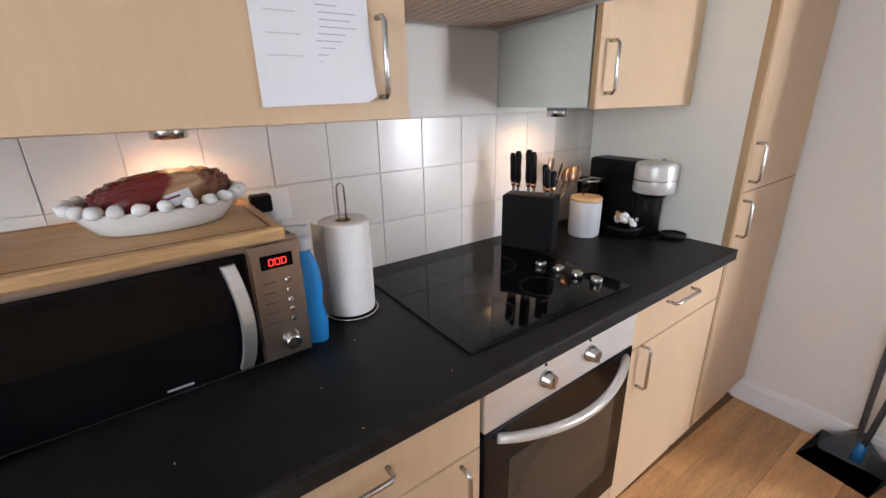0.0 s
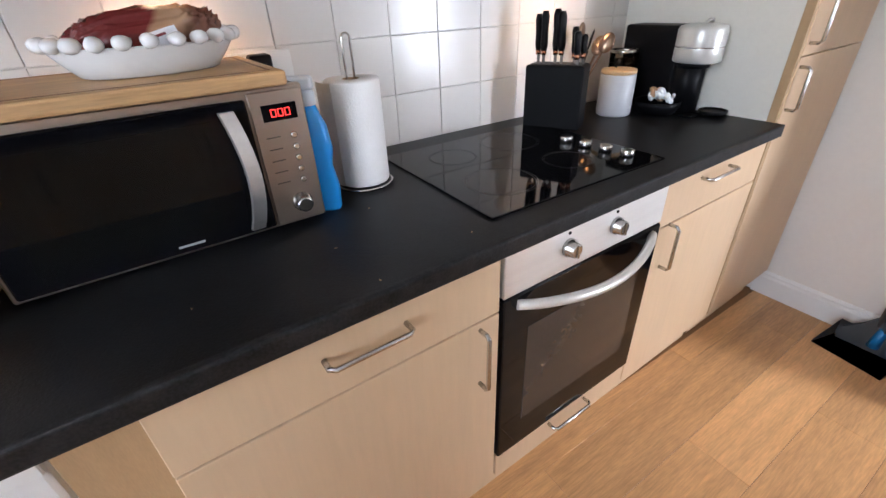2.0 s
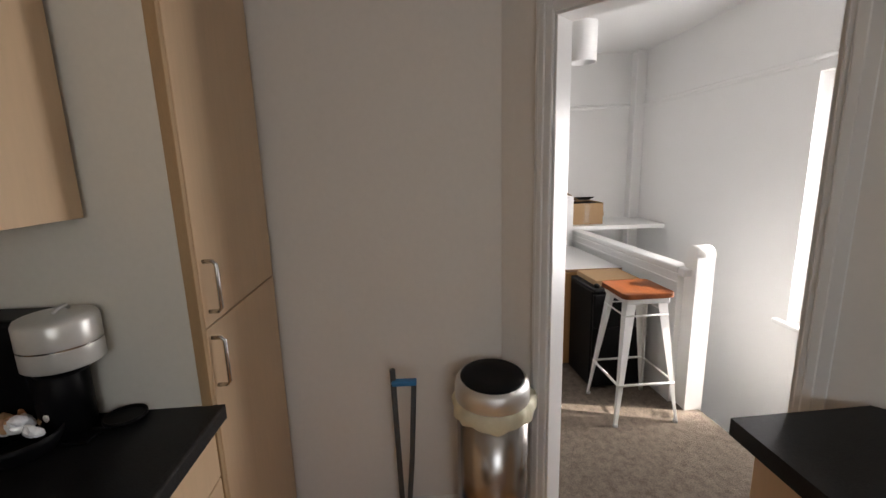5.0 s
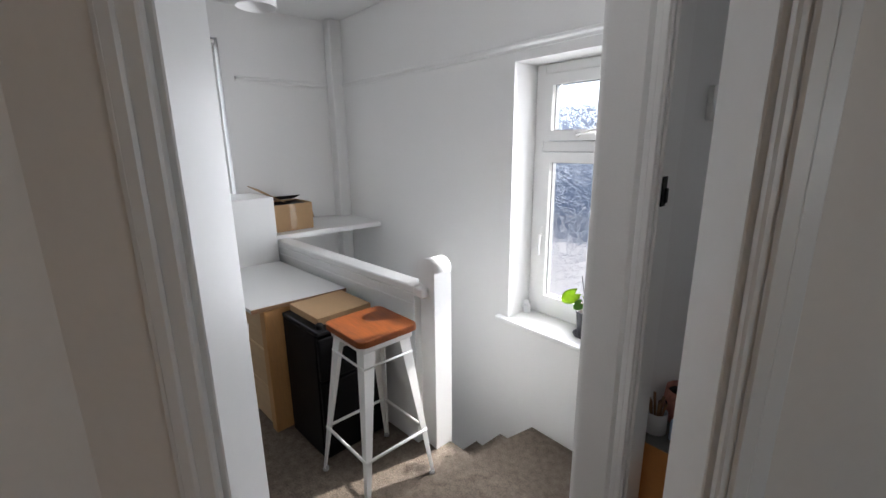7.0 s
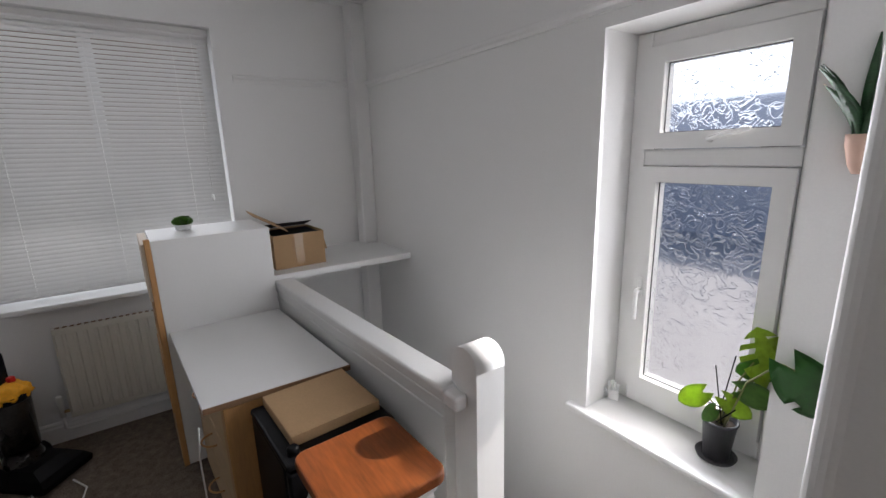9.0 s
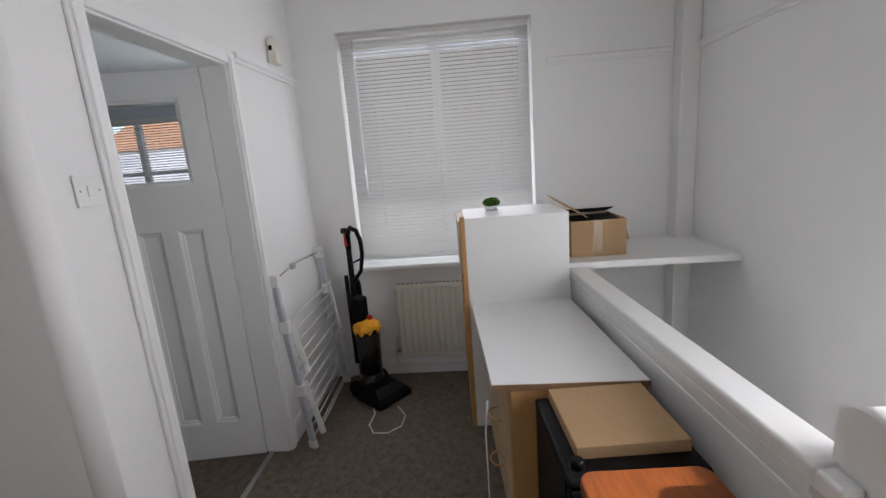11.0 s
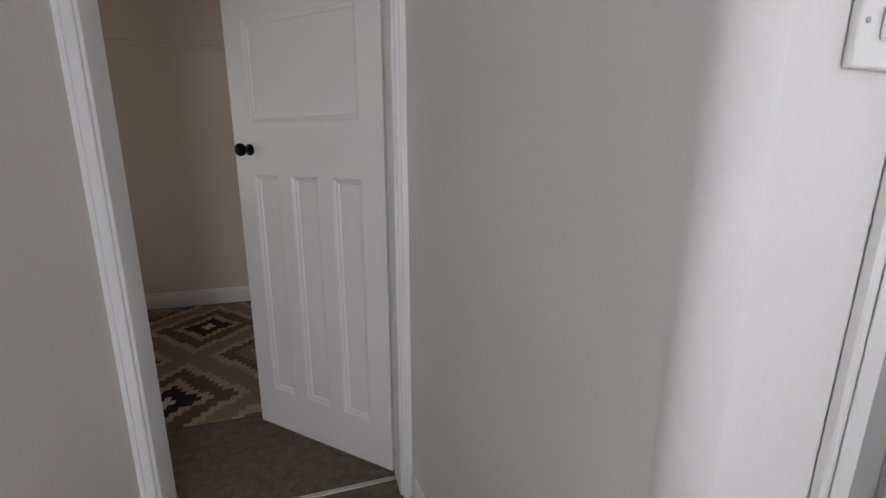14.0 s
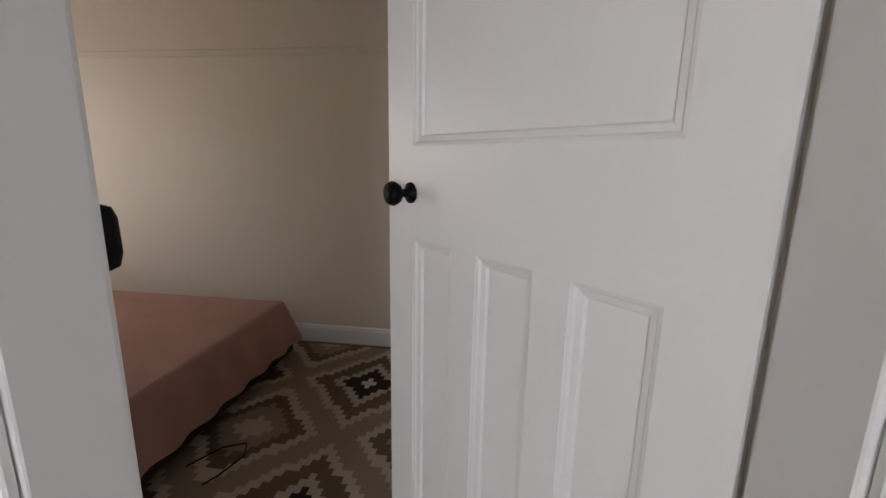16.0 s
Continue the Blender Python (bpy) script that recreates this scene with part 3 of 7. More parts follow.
skirting("baseboard_kitchen_end", (2.602, 0.86), (2.602, -0.01))
skirting("baseboard_recess", (3.534, 1.49), (3.606, 0.52))
skirting("baseboard_east", (5.44, 0.45), (5.44, -1.20))
skirting("baseboard_north", (4.70, 0.45), (5.43, 0.45))
skirting("baseboard_bedroom", (-0.99, 4.2), (3.8, 4.2), h=0.14)
skirting("baseboard_landing_west", (2.63, -0.02), (2.63, 1.53))


def rail(name, a, b, z, axis_out, material=None):
    """A picture rail along a to b, standing out along axis_out."""
    a, b, o = Vector((*a, z)), Vector((*b, z)), Vector((*axis_out, 0))
    bm = bmesh.new()
    prof = [(0, -0.022), (0.010, -0.022), (0.012, -0.008), (0.022, 0.002), (0.024, 0.014), (0.012, 0.020), (0, 0.020)]
    va, vb = [[bm.verts.new(p + o * u + Vector((0, 0, v))) for u, v in prof] for p in (a, b)]
    for i in range(len(prof)):
        j = (i + 1) % len(prof)
        bm.faces.new((va[i], va[j], vb[j], vb[i]))
    bm.faces.new(va), bm.faces.new(vb[::-1])
    bmesh.ops.recalc_face_normals(bm, faces=bm.faces)
    return solid(name, bm, material or WHITE_WALL, "painted wooden picture rail", "picture rail", "structure")


rail("trim_rail_south", (2.62, -1.97), (5.33, -1.97), 2.01, (0, 1))
rail("trim_rail_east", (5.44, -1.86), (5.44, -1.12), 2.01, (-1, 0))
rail("trim_rail_north", (4.70, 0.45), (5.42, 0.45), 2.01, (0, -1))
rail("trim_rail_bedroom", (-1.0, 4.2), (3.8, 4.2), 2.14, (0, -1), BED_WALL)
solid("pilaster", box(5.33, 5.44, -1.97, -1.865, -2.6, H, 0.006), WHITE_WALL, "white boxed pipe casing in the corner", "pipe box", "structure")


def casing(name, width, height, depth, m, both=True, arch=0.06):
    """A door lining with moulded architraves, about local x from 0 to width, in a wall from local y 0 to depth."""
    t = thing(name, "white gloss painted door casing", "door frame")
    t["kind"] = "structure"
    t.matrix_world = m
    lt = 0.02
    for nm, b in (("jamb", (0 - lt, 0, 0, depth, 0.0, height)), ("jamb", (width, width + lt, 0, depth, 0.0, height)), ("head", (-lt, width + lt, 0, depth, height, height + lt))):
        part(nm, box(*b, 0.002), GLOSS, t)
    for y0, s in ((0.0, -1), (depth, 1))[: 2 if both else 1]:
        for x0, x1, z0, z1 in ((-lt - arch + 0.012, -0.008, 0.0, height + arch), (width + 0.008, width + lt + arch - 0.012, 0.0, height + arch), (-0.0079, width + 0.0079, height + 0.008, height + arch)):
            bm = box(x0, x1, *sorted((y0 + s * 0.001, y0 + s * 0.016)), z0, z1, 0.003)
            up = x1 - x0 < 0.2
            if up:
                c = (x0 + x1) / 2
                add_box(bm, c - 0.018, c + 0.006, *sorted((y0 + s * 0.0155, y0 + s * 0.022)), z0, z1 - 0.02, 0.004)
            part("architrave", bm, GLOSS, t)
    return t


casing("door_kitchen", 0.663, 1.93, 0.10, DIAG @ pose(0.15, 0, 0))
casing("door_lounge", 0.72, 1.96, 0.12, pose(3.90, 0.45, 0))
casing("door_bedroom", 0.805, 1.97, 0.13, pose(2.68, 1.55, 0))
casing("door_bathroom", 0.68, 1.93, 0.11, pose(1.70, -1.50, 0), arch=0.05)


def panel_door(name, label, w, h, m, glazed):
    """A 1930s door: one panel or pane above, three tall panels below. Hinge at local x 0, leaf along x, thickness along y."""
    t = thing(name, label, "door")
    t["kind"] = "structure"
    t.matrix_world = m
    th, st, top, mid0, mid1, bot = 0.036, 0.105, h - 0.11, 1.24, 1.45, 0.21
    bm = bmesh.new()
    px = [(st, w - st, mid1, top)]
    iw = (w - 2 * st - 2 * 0.075) / 3
    px += [(st + i * (iw + 0.075), st + i * (iw + 0.075) + iw, bot, mid0) for i in range(3)]
    for p, q, r, s in holed(0, w, 0.006, h, px):
        add_box(bm, p, q, 0, th, r, s)
    bmesh.ops.remove_doubles(bm, verts=bm.verts, dist=1e-5)
    seen = {}
    for f in bm.faces:
        seen.setdefault(frozenset(v.index for v in f.verts), []).append(f)
    bmesh.ops.delete(bm, geom=[f for fs in seen.values() if len(fs) > 1 for f in fs], context="FACES_ONLY")
    part("leaf", bm, GLOSS, t)
    for i, (a, b, c, d) in enumerate(px):
        pane = glazed and i == 0
        pl = part("pane" if pane else "panel", box(a, b, th * 0.44, th * 0.56, c, d), CLEAR_GLASS if pane else GLOSS, t, "clear glass pane" if pane else "")
        if pane:
            pl.visible_shadow = False
        for y in (0.0, th):
            s = 1 if y == 0 else -1
            bm, loops = bmesh.new(), []
            for inset, dep in ((0.0, 0.001), (0.006, 0.003), (0.010, 0.007), (0.020, 0.010), (0.024, 0.0156)):
                loops.append([bm.verts.new((x, y + s * dep, z)) for x, z in ((a + inset, c + inset), (b - inset, c + inset), (b - inset, d - inset), (a + inset, d - inset))])
            for p, q in zip(loops, loops[1:]):
                for e in range(4):
                    bm.faces.new((p[e], p[(e + 1) % 4], q[(e + 1) % 4], q[e]))
            bmesh.ops.recalc_face_normals(bm, faces=bm.faces)
            part("moulding", bm, GLOSS, t)
    for y, s in ((0, -1), (th, 1)):
        kb = turned(lathe([(0.024, 0), (0.024, 0.004), (0.010, 0.008), (0.009, 0.03), (0.022, 0.036), (0.028, 0.048), (0.024, 0.060), (0.010, 0.066)], 20), pose(w - 0.097, y, 1.345, 90 if s < 0 else -90))
        part("knob", kb, BLACK, t, "black turned door knob")
    part("keyhole", box(w - 0.102, w - 0.092, -0.003, 0.0, 1.18, 1.22, 0.001), BLACK, t)
    for z in (0.25, 1.72):
        part("hinge", tube([(-0.004, 0.0, z), (-0.004, 0.0, z + 0.08)], 0.006), CHROME, t)
    return t


# bedroom door stands half open into the bedroom, lounge door fully open
panel_door("door_bedroom_leaf", "white painted four panel door standing half open", 0.79, 1.965, pose(3.503, 1.714, 0, 0, 0, math.degrees(math.atan2(0.548, -0.560))), False)
panel_door("door_lounge_leaf", "white painted door with a glass pane, standing open", 0.715, 1.955, pose(4.645, 0.580, 0, 0, 0, 97), True)

def casement(name, label, along, at, s0, s1, z0, z1, bars, zbars=(), kind="structure"):
    """A white plastic window in the plane axis = at, with upright and level bars and panes between them."""
    t = thing(name, label, "window", (at, (s0 + s1) / 2, z0) if along == "y" else ((s0 + s1) / 2, at, z0))
    t["kind"] = kind

    def bx(a, b, c, d, h, bev=0.0):
        return box(at - h, at + h, a, b, c, d, bev) if along == "y" else box(a, b, at - h, at + h, c, d, bev)

    f = 0.05
    for a, b, c, d in ((s0, s0 + f, z0, z1), (s1 - f, s1, z0, z1), (s0 + f, s1 - f, z0, z0 + f), (s0 + f, s1 - f, z1 - f, z1), *((v - 0.03, v + 0.03, z0 + f, z1 - f) for v in bars)):
        part("window_frame", bx(a, b, c, d, 0.03, 0.004), GLOSS, t, world=True)
    edges = [s0 + f, *(e for v in bars for e in (v - 0.03, v + 0.03)), s1 - f]
    for a, b in zip(edges[::2], edges[1::2]):
        for v in zbars:
            part("glazing_bar", bx(a, b, v - 0.02, v + 0.02, 0.022, 0.003), GLOSS, t, world=True)
        part("pane", bx(a, b, z0 + f, z1 - f, 0.004), CLEAR_GLASS, t, world=True).visible_shadow = False
    return t


# kitchen window is unseen, assumed as the source of the room's daylight
casement("window_kitchen_assumed", "assumed white framed kitchen window, out of view", "y", -1.76, -0.95, 0.25, 1.05, 2.05, (-0.35,))
casement("window_landing", "white plastic window behind the venetian blind", "y", 5.66, -1.03, 0.165, 0.80, 2.28, (-0.43,))
casement("window_lounge", "white framed lounge window with glazing bars", "y", 7.15, 1.7, 3.4, 1.0, 2.12, (2.27, 2.83), (1.56,))
# narrow side window is added out of view for the lounge fill lamp
casement("window_lounge_added", "added narrow lounge window, out of view, holding the fill lamp", "y", 7.15, 0.8, 1.4, 1.0, 2.12, ())
# bedroom window is unseen, placed where the room's light was presumed
casement("window_bedroom_assumed", "assumed white framed bedroom window, out of view", "y", -1.06, 2.3, 3.7, 0.9, 2.2, (3.0,))
casement("window_bathroom", "white framed bathroom window in a deep reveal", "y", 2.56, -3.38, -2.95, 1.0, 2.1, ())
lb = thing("lounge_blind", "white venetian blind over the lounge window", "blind", (7.06, 2.55, 1.03))
part("head_rail", box(-0.02, 0.02, -0.82, 0.82, 1.05, 1.08, 0.003), BLIND, lb)
slat_thin = mesh_of(turned(box(-0.012, 0.012, -0.82, 0.82, -0.0004, 0.0004), pose(0, 0, 0, 0, 18, 0)), "slat", BLIND)
for i in range(40):
    o = new("slat", slat_thin)
    o.parent = lb
    o.location = (0, 0, 0.015 + i * 0.026)
# blind of the added side window
sb2 = thing("lounge_added_blind", "white venetian blind over the added lounge window", "blind", (7.06, 1.10, 1.03))
part("head_rail", box(-0.02, 0.02, -0.28, 0.28, 1.05, 1.08, 0.003), BLIND, sb2)
slat_short = mesh_of(turned(box(-0.012, 0.012, -0.28, 0.28, -0.0004, 0.0004), pose(0, 0, 0, 0, 48, 0)), "slat", BLIND)
for i in range(40):
    o = new("slat", slat_short)
    o.parent = sb2
    o.location = (0, 0, 0.015 + i * 0.026)
wall("wall_curtain_pole", "x", 7.02, 7.05, 1.5, 3.6, 2.226, 2.242, material=WHITE_PLASTIC, label="white curtain pole above the window")
solid("curtain_finial", turned(lathe([(0.004, -0.03), (0.022, -0.018), (0.026, 0.0), (0.018, 0.02), (0.006, 0.026)], 16), pose(7.035, 1.48, 2.234, 90)), BLACK, "small dark ball on the curtain pole end", "finial")

# ---- kitchen ----


def bar_handle(t, a, b, out, name="handle", r=0.0052):
    """A bent bar handle from a to b that stands out along out."""
    a, b, o = Vector(a), Vector(b), Vector(out)
    d = (b - a).normalized() * 0.008
    bm = tube([a, a + o * 0.75, a + o + d, b + o - d, b + o * 0.75, b], r, 8)
    return part(name, bm, CHROME, t, "satin chrome bar handle", world=True)


FRONT, OUT = 0.765, (0, -0.030, 0)
SKEW = Matrix.Translation((0.9, FRONT, 0)) @ Matrix.Rotation(radians(1.8), 4, "Z") @ Matrix.Translation((-0.9, -FRONT, 0))
u1 = thing("base_cabinet", "maple base cabinet with one drawer and a door", "cabinet", (0.57, 1.08, 0), group="kitchen base cabinets")
part("body", box(0.268, 0.874, FRONT + 0.020, 1.355, 0.15, 0.884), MAPLE, u1, world=True)
part("drawer_front", box(0.268, 0.874, FRONT, FRONT + 0.018, 0.738, 0.878, 0.0015), MAPLE, u1, world=True)
part("door", box(0.268, 0.874, FRONT, FRONT + 0.018, 0.152, 0.733, 0.0015), MAPLE, u1, world=True)
bar_handle(u1, (0.505, FRONT, 0.822), (0.655, FRONT, 0.822), OUT)
bar_handle(u1, (0.822, FRONT, 0.56), (0.822, FRONT, 0.715), OUT)
part("plinth", box(0.268, 0.874, 0.825, 0.843, 0.002, 0.149), MAPLE, u1, world=True)
u2 = thing("base_cabinet", "maple base cabinet with one drawer and a door", "cabinet", (1.73, 1.08, 0), group="kitchen base cabinets")
part("body", box(1.447, 2.008, FRONT + 0.020, 1.355, 0.15, 0.884), MAPLE, u2, world=True)
part("drawer_front", box(1.447, 2.008, FRONT, FRONT + 0.018, 0.738, 0.878, 0.0015), MAPLE, u2, world=True)
part("door", box(1.447, 2.008, FRONT, FRONT + 0.018, 0.152, 0.733, 0.0015), MAPLE, u2, world=True)
bar_handle(u2, (1.62, FRONT, 0.844), (1.775, FRONT, 0.844), OUT)
bar_handle(u2, (1.505, FRONT, 0.595), (1.505, FRONT, 0.735), OUT)
part("plinth", box(1.447, 2.008, 0.825, 0.843, 0.002, 0.149), MAPLE, u2, world=True)
ou = thing("oven_housing", "maple oven housing with a shallow drawer below", "cabinet", (1.16, 1.08, 0), group="kitchen base cabinets")
part("body", box(0.878, 1.443, FRONT + 0.05, 1.355, 0.15, 0.236), MAPLE, ou, world=True)
part("drawer_front", box(0.880, 1.441, FRONT, FRONT + 0.018, 0.152, 0.236, 0.0015), MAPLE, ou, world=True)
bar_handle(ou, (1.085, FRONT, 0.213), (1.24, FRONT, 0.213), OUT)
part("plinth", box(0.876, 1.445, 0.825, 0.843, 0.002, 0.149), MAPLE, ou, world=True)
ov = thing("oven", "built-in electric oven with steel panel and black glass door", "oven", (1.16, 1.08, 0.238))
part("body", box(0.884, 1.439, FRONT + 0.02, 1.35, 0.240, 0.880), BLACK, ov, world=True)
part("control_panel", box(0.880, 1.441, FRONT - 0.006, FRONT + 0.018, 0.766, 0.878, 0.002), STEEL, ov, world=True)
od = part("door", box(0.880, 1.441, FRONT - 0.008, FRONT + 0.018, 0.242, 0.763, 0.003), BLACK_GLASS, ov, "black glass oven door", world=True)
part("inner_window", box(0.955, 1.375, FRONT - 0.0095, FRONT - 0.0075, 0.345, 0.660, 0.0005), OVEN_GLASS, od, "smoky grey inner window", world=True)
hp = [(0.915 + 0.49 * i / 14, FRONT - 0.010 - 0.062 * math.sin(math.pi * i / 14) ** 0.8, 0.742 - 0.014 * math.sin(math.pi * i / 14)) for i in range(15)]
part("handle", turned(tube(hp, 0.0115, 10), Matrix.Identity(4)), WHITE_METAL, od, "pale bowed oven handle", world=True)
for kx in (1.066, 1.231):
    k = turned(lathe([(0.022, 0), (0.022, 0.008), (0.018, 0.012), (0.017, 0.024), (0.014, 0.026)], 20), pose(kx, FRONT - 0.006, 0.826, 90))
    add_box(k, kx - 0.003, kx + 0.003, FRONT - 0.036, FRONT - 0.028, 0.81, 0.842, 0.001)
    part("knob", k, CHROME, ov, world=True)
    part("indicator", turned(lathe([(0.004, 0), (0.004, 0.002)], 10), pose(kx - 0.002, FRONT - 0.006, 0.862, 90)), BLACK, ov, world=True)

for unit in (u1, u2, ou, ov):
    unit.matrix_world = SKEW @ unit.matrix_world

# the open end under the worktop, with a white appliance
solid("end_panel", box(0.125, 0.262, 0.860, 0.878, 0.0, 0.880), MAPLE_EDGE, "brown panel set back under the worktop", "panel")
wm = thing("washing_machine", "white appliance standing under the worktop", "washing machine", (-0.3, 1.1, 0))
part("body", box(-0.475, 0.118, 0.865, 1.39, 0.012, 0.868, 0.012, 2), WHITE_PLASTIC, wm, world=True)
part("door", turned(lathe([(0.17, 0), (0.17, 0.012), (0.14, 0.022), (0.12, 0.014)], 28), pose(-0.18, 0.865, 0.42, 90)), CHROME, wm, world=True)
part("control_panel", box(-0.47, 0.113, 0.858, 0.864, 0.74, 0.855, 0.002), WHITE_PLASTIC, wm, world=True)
for fx in (-0.43, 0.07):
    part("foot", lathe([(0.02, 0), (0.02, 0.012)], 12, (fx, 0.9, 0.0)), BLACK, wm, world=True)
wt = thing("worktop", "speckled black laminate kitchen worktop", "worktop", (0.2, 1.1, 0.886))
part("slab", prism([(-1.69, 0.669), (2.018, 0.786), (2.018, 1.400), (-1.69, 1.400)], 0.886, 0.925), WORKTOP, wt, world=True)
wb = prism([(-1.69, 0.655), (2.018, 0.772), (2.018, 0.7858), (-1.69, 0.6688)], 0.886, 0.925)
bmesh.ops.bevel(wb, geom=[e for e in wb.edges if abs(e.verts[0].co.x - e.verts[1].co.x) > 1 and all(v.co.y < 0.655 + 0.0316 * (v.co.x + 1.69) + 0.004 for v in e.verts)], offset=0.006, segments=3, affect="EDGES", profile=0.5)
part("front_edge", wb, WORKTOP_EDGE, wt, "rounded black front edge worn grey", world=True)
part("end_strip", box(2.0185, 2.0215, 0.773, 1.38, 0.887, 0.9245), WORKTOP_EDGE, wt, world=True)
for i, (x, y) in enumerate(((0.60, 0.90), (0.83, 0.80), (0.36, 0.86), (0.62, 0.76), (0.72, 1.02))):
    solid("crumb", turned(lathe([(0.002, 0), (0.0026, 0.001), (0.001, 0.002)], 6), pose(x, y, 0.925, 0, 0, i * 40) @ Matrix.Diagonal((1.2, 0.6, 0.6, 1))), CARDBOARD, "tiny pale crumb on the black worktop", "crumb", group="crumbs on the worktop")

# tall cupboard
tc = thing("tall_cupboard", "tall maple cupboard with two doors and a pale side", "cupboard", (2.3, 1.08, 0))
part("side", box(2.020, 2.034, 0.792, 1.355, 0.15, 2.40), PALE_SIDE, tc, "pale grey side panel", world=True)
part("side_edge", box(2.0185, 2.0345, 0.766, 0.7915, 0.15, 2.40, 0.001), MAPLE_EDGE, tc, "beech coloured edge", world=True)
part("body", box(2.035, 2.554, 0.792, 1.355, 0.15, 2.40), MAPLE, tc, world=True)
dlo = part("door", box(2.036, 2.556, 0.764, 0.790, 0.152, 1.112, 0.0015), MAPLE, tc, world=True)
dup = part("door", box(2.036, 2.556, 0.764, 0.790, 1.116, 2.40, 0.0015), MAPLE, tc, world=True)
bar_handle(dup, (2.062, 0.764, 1.150), (2.062, 0.764, 1.275), OUT)
bar_handle(dlo, (2.055, 0.764, 0.960), (2.055, 0.764, 1.085), OUT)
part("plinth", box(2.036, 2.554, 0.825, 0.843, 0.002, 0.149), MAPLE, tc, world=True)
part("filler", box(2.555, 2.585, 0.85, 0.868, 0.002, 2.40), MAPLE, tc, world=True)
tc.matrix_world = SKEW @ tc.matrix_world

# wall cupboards
UF = 1.0


def wall_cupboard(name, label, x0, x1, z0, z1, hinge_left, group, side=None):
    t = thing(name, label, "cupboard", ((x0 + x1) / 2, 1.2, z0), group=group)
    part("carcass", box(x0, x1, UF + 0.026, 1.403, z0 + 0.004, z1), side or MAPLE, t, world=True)
    d = part("door", box(x0, x1, UF, UF + 0.019, z0, z1, 0.0015), MAPLE, t, world=True)
    part("door_edge", box(x0 - 0.0008, x0 + 0.003, UF + 0.001, UF + 0.0185, z0 + 0.001, z1), MAPLE_EDGE, d, "beech coloured edge", world=True)
    # black strip paints the shade in the gap between door and carcass
    part("gap_shade", box(x0 + 0.004, x1 - 0.004, UF + 0.0195, UF + 0.0255, z0 + 0.008, z1), BLACK, t, world=True)
    return t, d


cl, dl = wall_cupboard("wall_cupboard", "maple wall cupboard with a list taped to its door", 0.19, 0.876, 1.395, 2.2, True, "kitchen wall cupboards")
bar_handle(dl, (0.815, UF, 1.437), (0.815, UF, 1.572), (0, -0.03, 0))
cr, dr = wall_cupboard("wall_cupboard", "maple wall cupboard with a pale green side", 1.472, 1.996, 1.395, 2.2, False, "kitchen wall cupboards", CARCASS)
bar_handle(dr, (1.512, UF, 1.437), (1.512, UF, 1.570), (0, -0.03, 0))
ch, dh = wall_cupboard("wall_cupboard", "short maple cupboard above the cooker hood", 0.880, 1.469, 1.735, 2.2, True, "kitchen wall cupboards")
bar_handle(dh, (1.428, UF, 1.80), (1.428, UF, 1.93), (0, -0.03, 0))
co, do = wall_cupboard("wall_cupboard", "maple wall cupboard over the empty worktop", -0.45, 0.186, 1.395, 2.2, True, "kitchen wall cupboards")

# the handwritten list
ls = thing("paper_list", "white paper with handwritten lines taped to a cupboard", "paper", (0.69, UF, 1.43))
bm = bmesh.new()
N, x0, x1, z0, z1 = 12, 0.594, 0.796, 1.424, 1.716
g = [[bm.verts.new((x0 + (x1 - x0) * i / N, UF - 0.0025 - 0.004 * (1 - j / 10) ** 2 - 0.016 * (1 - j / 10) ** 4 * (i / N) ** 3, z0 + (z1 - z0) * j / 10 + 0.004 * i / N + (0.010 if j == 0 and i == N else 0.0))) for i in range(N + 1)] for j in range(11)]
for j in range(10):
    for i in range(N):
        bm.faces.new((g[j][i], g[j][i + 1], g[j + 1][i + 1], g[j + 1][i])).smooth = True
part("sheet", bm, PAPER, ls, world=True)
rnd = random.Random(4)
for k in range(24):
    z = 1.704 - 0.011 * k
    left = k > 2
    a = 0.700 + rnd.uniform(-0.004, 0.006)
    part("writing", box(a, a + rnd.uniform(0.035, 0.072), UF - 0.0046 - 0.0018 * (k / 24) ** 2, UF - 0.0040 - 0.0018 * (k / 24) ** 2, z, z + 0.0012), INK, ls, world=True)
    if k % 3 == 0 and k < 19:
        b = 0.612 + rnd.uniform(0, 0.006)
        part("writing", box(b, b + rnd.uniform(0.04, 0.075), UF - 0.0046 - 0.0018 * (k / 24) ** 2, UF - 0.0040 - 0.0018 * (k / 24) ** 2, z - 0.003, z - 0.0012), INK_PALE, ls, world=True)

# cooker hood
hd = thing("cooker_hood", "white slimline cooker hood with a wire mesh filter", "cooker hood", (1.16, 1.1, 1.65))
bm = bmesh.new()
prof = [(0.858, 1.662), (0.858, 1.728), (0.90, 1.733), (1.403, 1.733), (1.403, 1.640), (1.36, 1.632), (0.985, 1.652), (0.868, 1.652)]
va, vb = [[bm.verts.new((x, y, z)) for y, z in prof] for x in (0.872, 1.447)]
for i in range(len(prof)):
    j = (i + 1) % len(prof)
    if i != 5:
        bm.faces.new((va[i], va[j], vb[j], vb[i]))
bm.faces.new(va[::-1]), bm.faces.new(vb)
bmesh.ops.recalc_face_normals(bm, faces=bm.faces)
part("shell", bm, WHITE_PLASTIC, hd, world=True)
bm = bmesh.new()
fil = [(0.99, 1.6535), (1.355, 1.634)]
for i in range(0, 35):
    x = 0.905 + 0.508 * i / 34
    add_tube(bm, [(x, fil[0][0], fil[0][1]), (x + 0.008 * (-1) ** i, (fil[0][0] + fil[1][0]) / 2, 1.6438), (x, fil[1][0], fil[1][1])], 0.0009, 4, False)
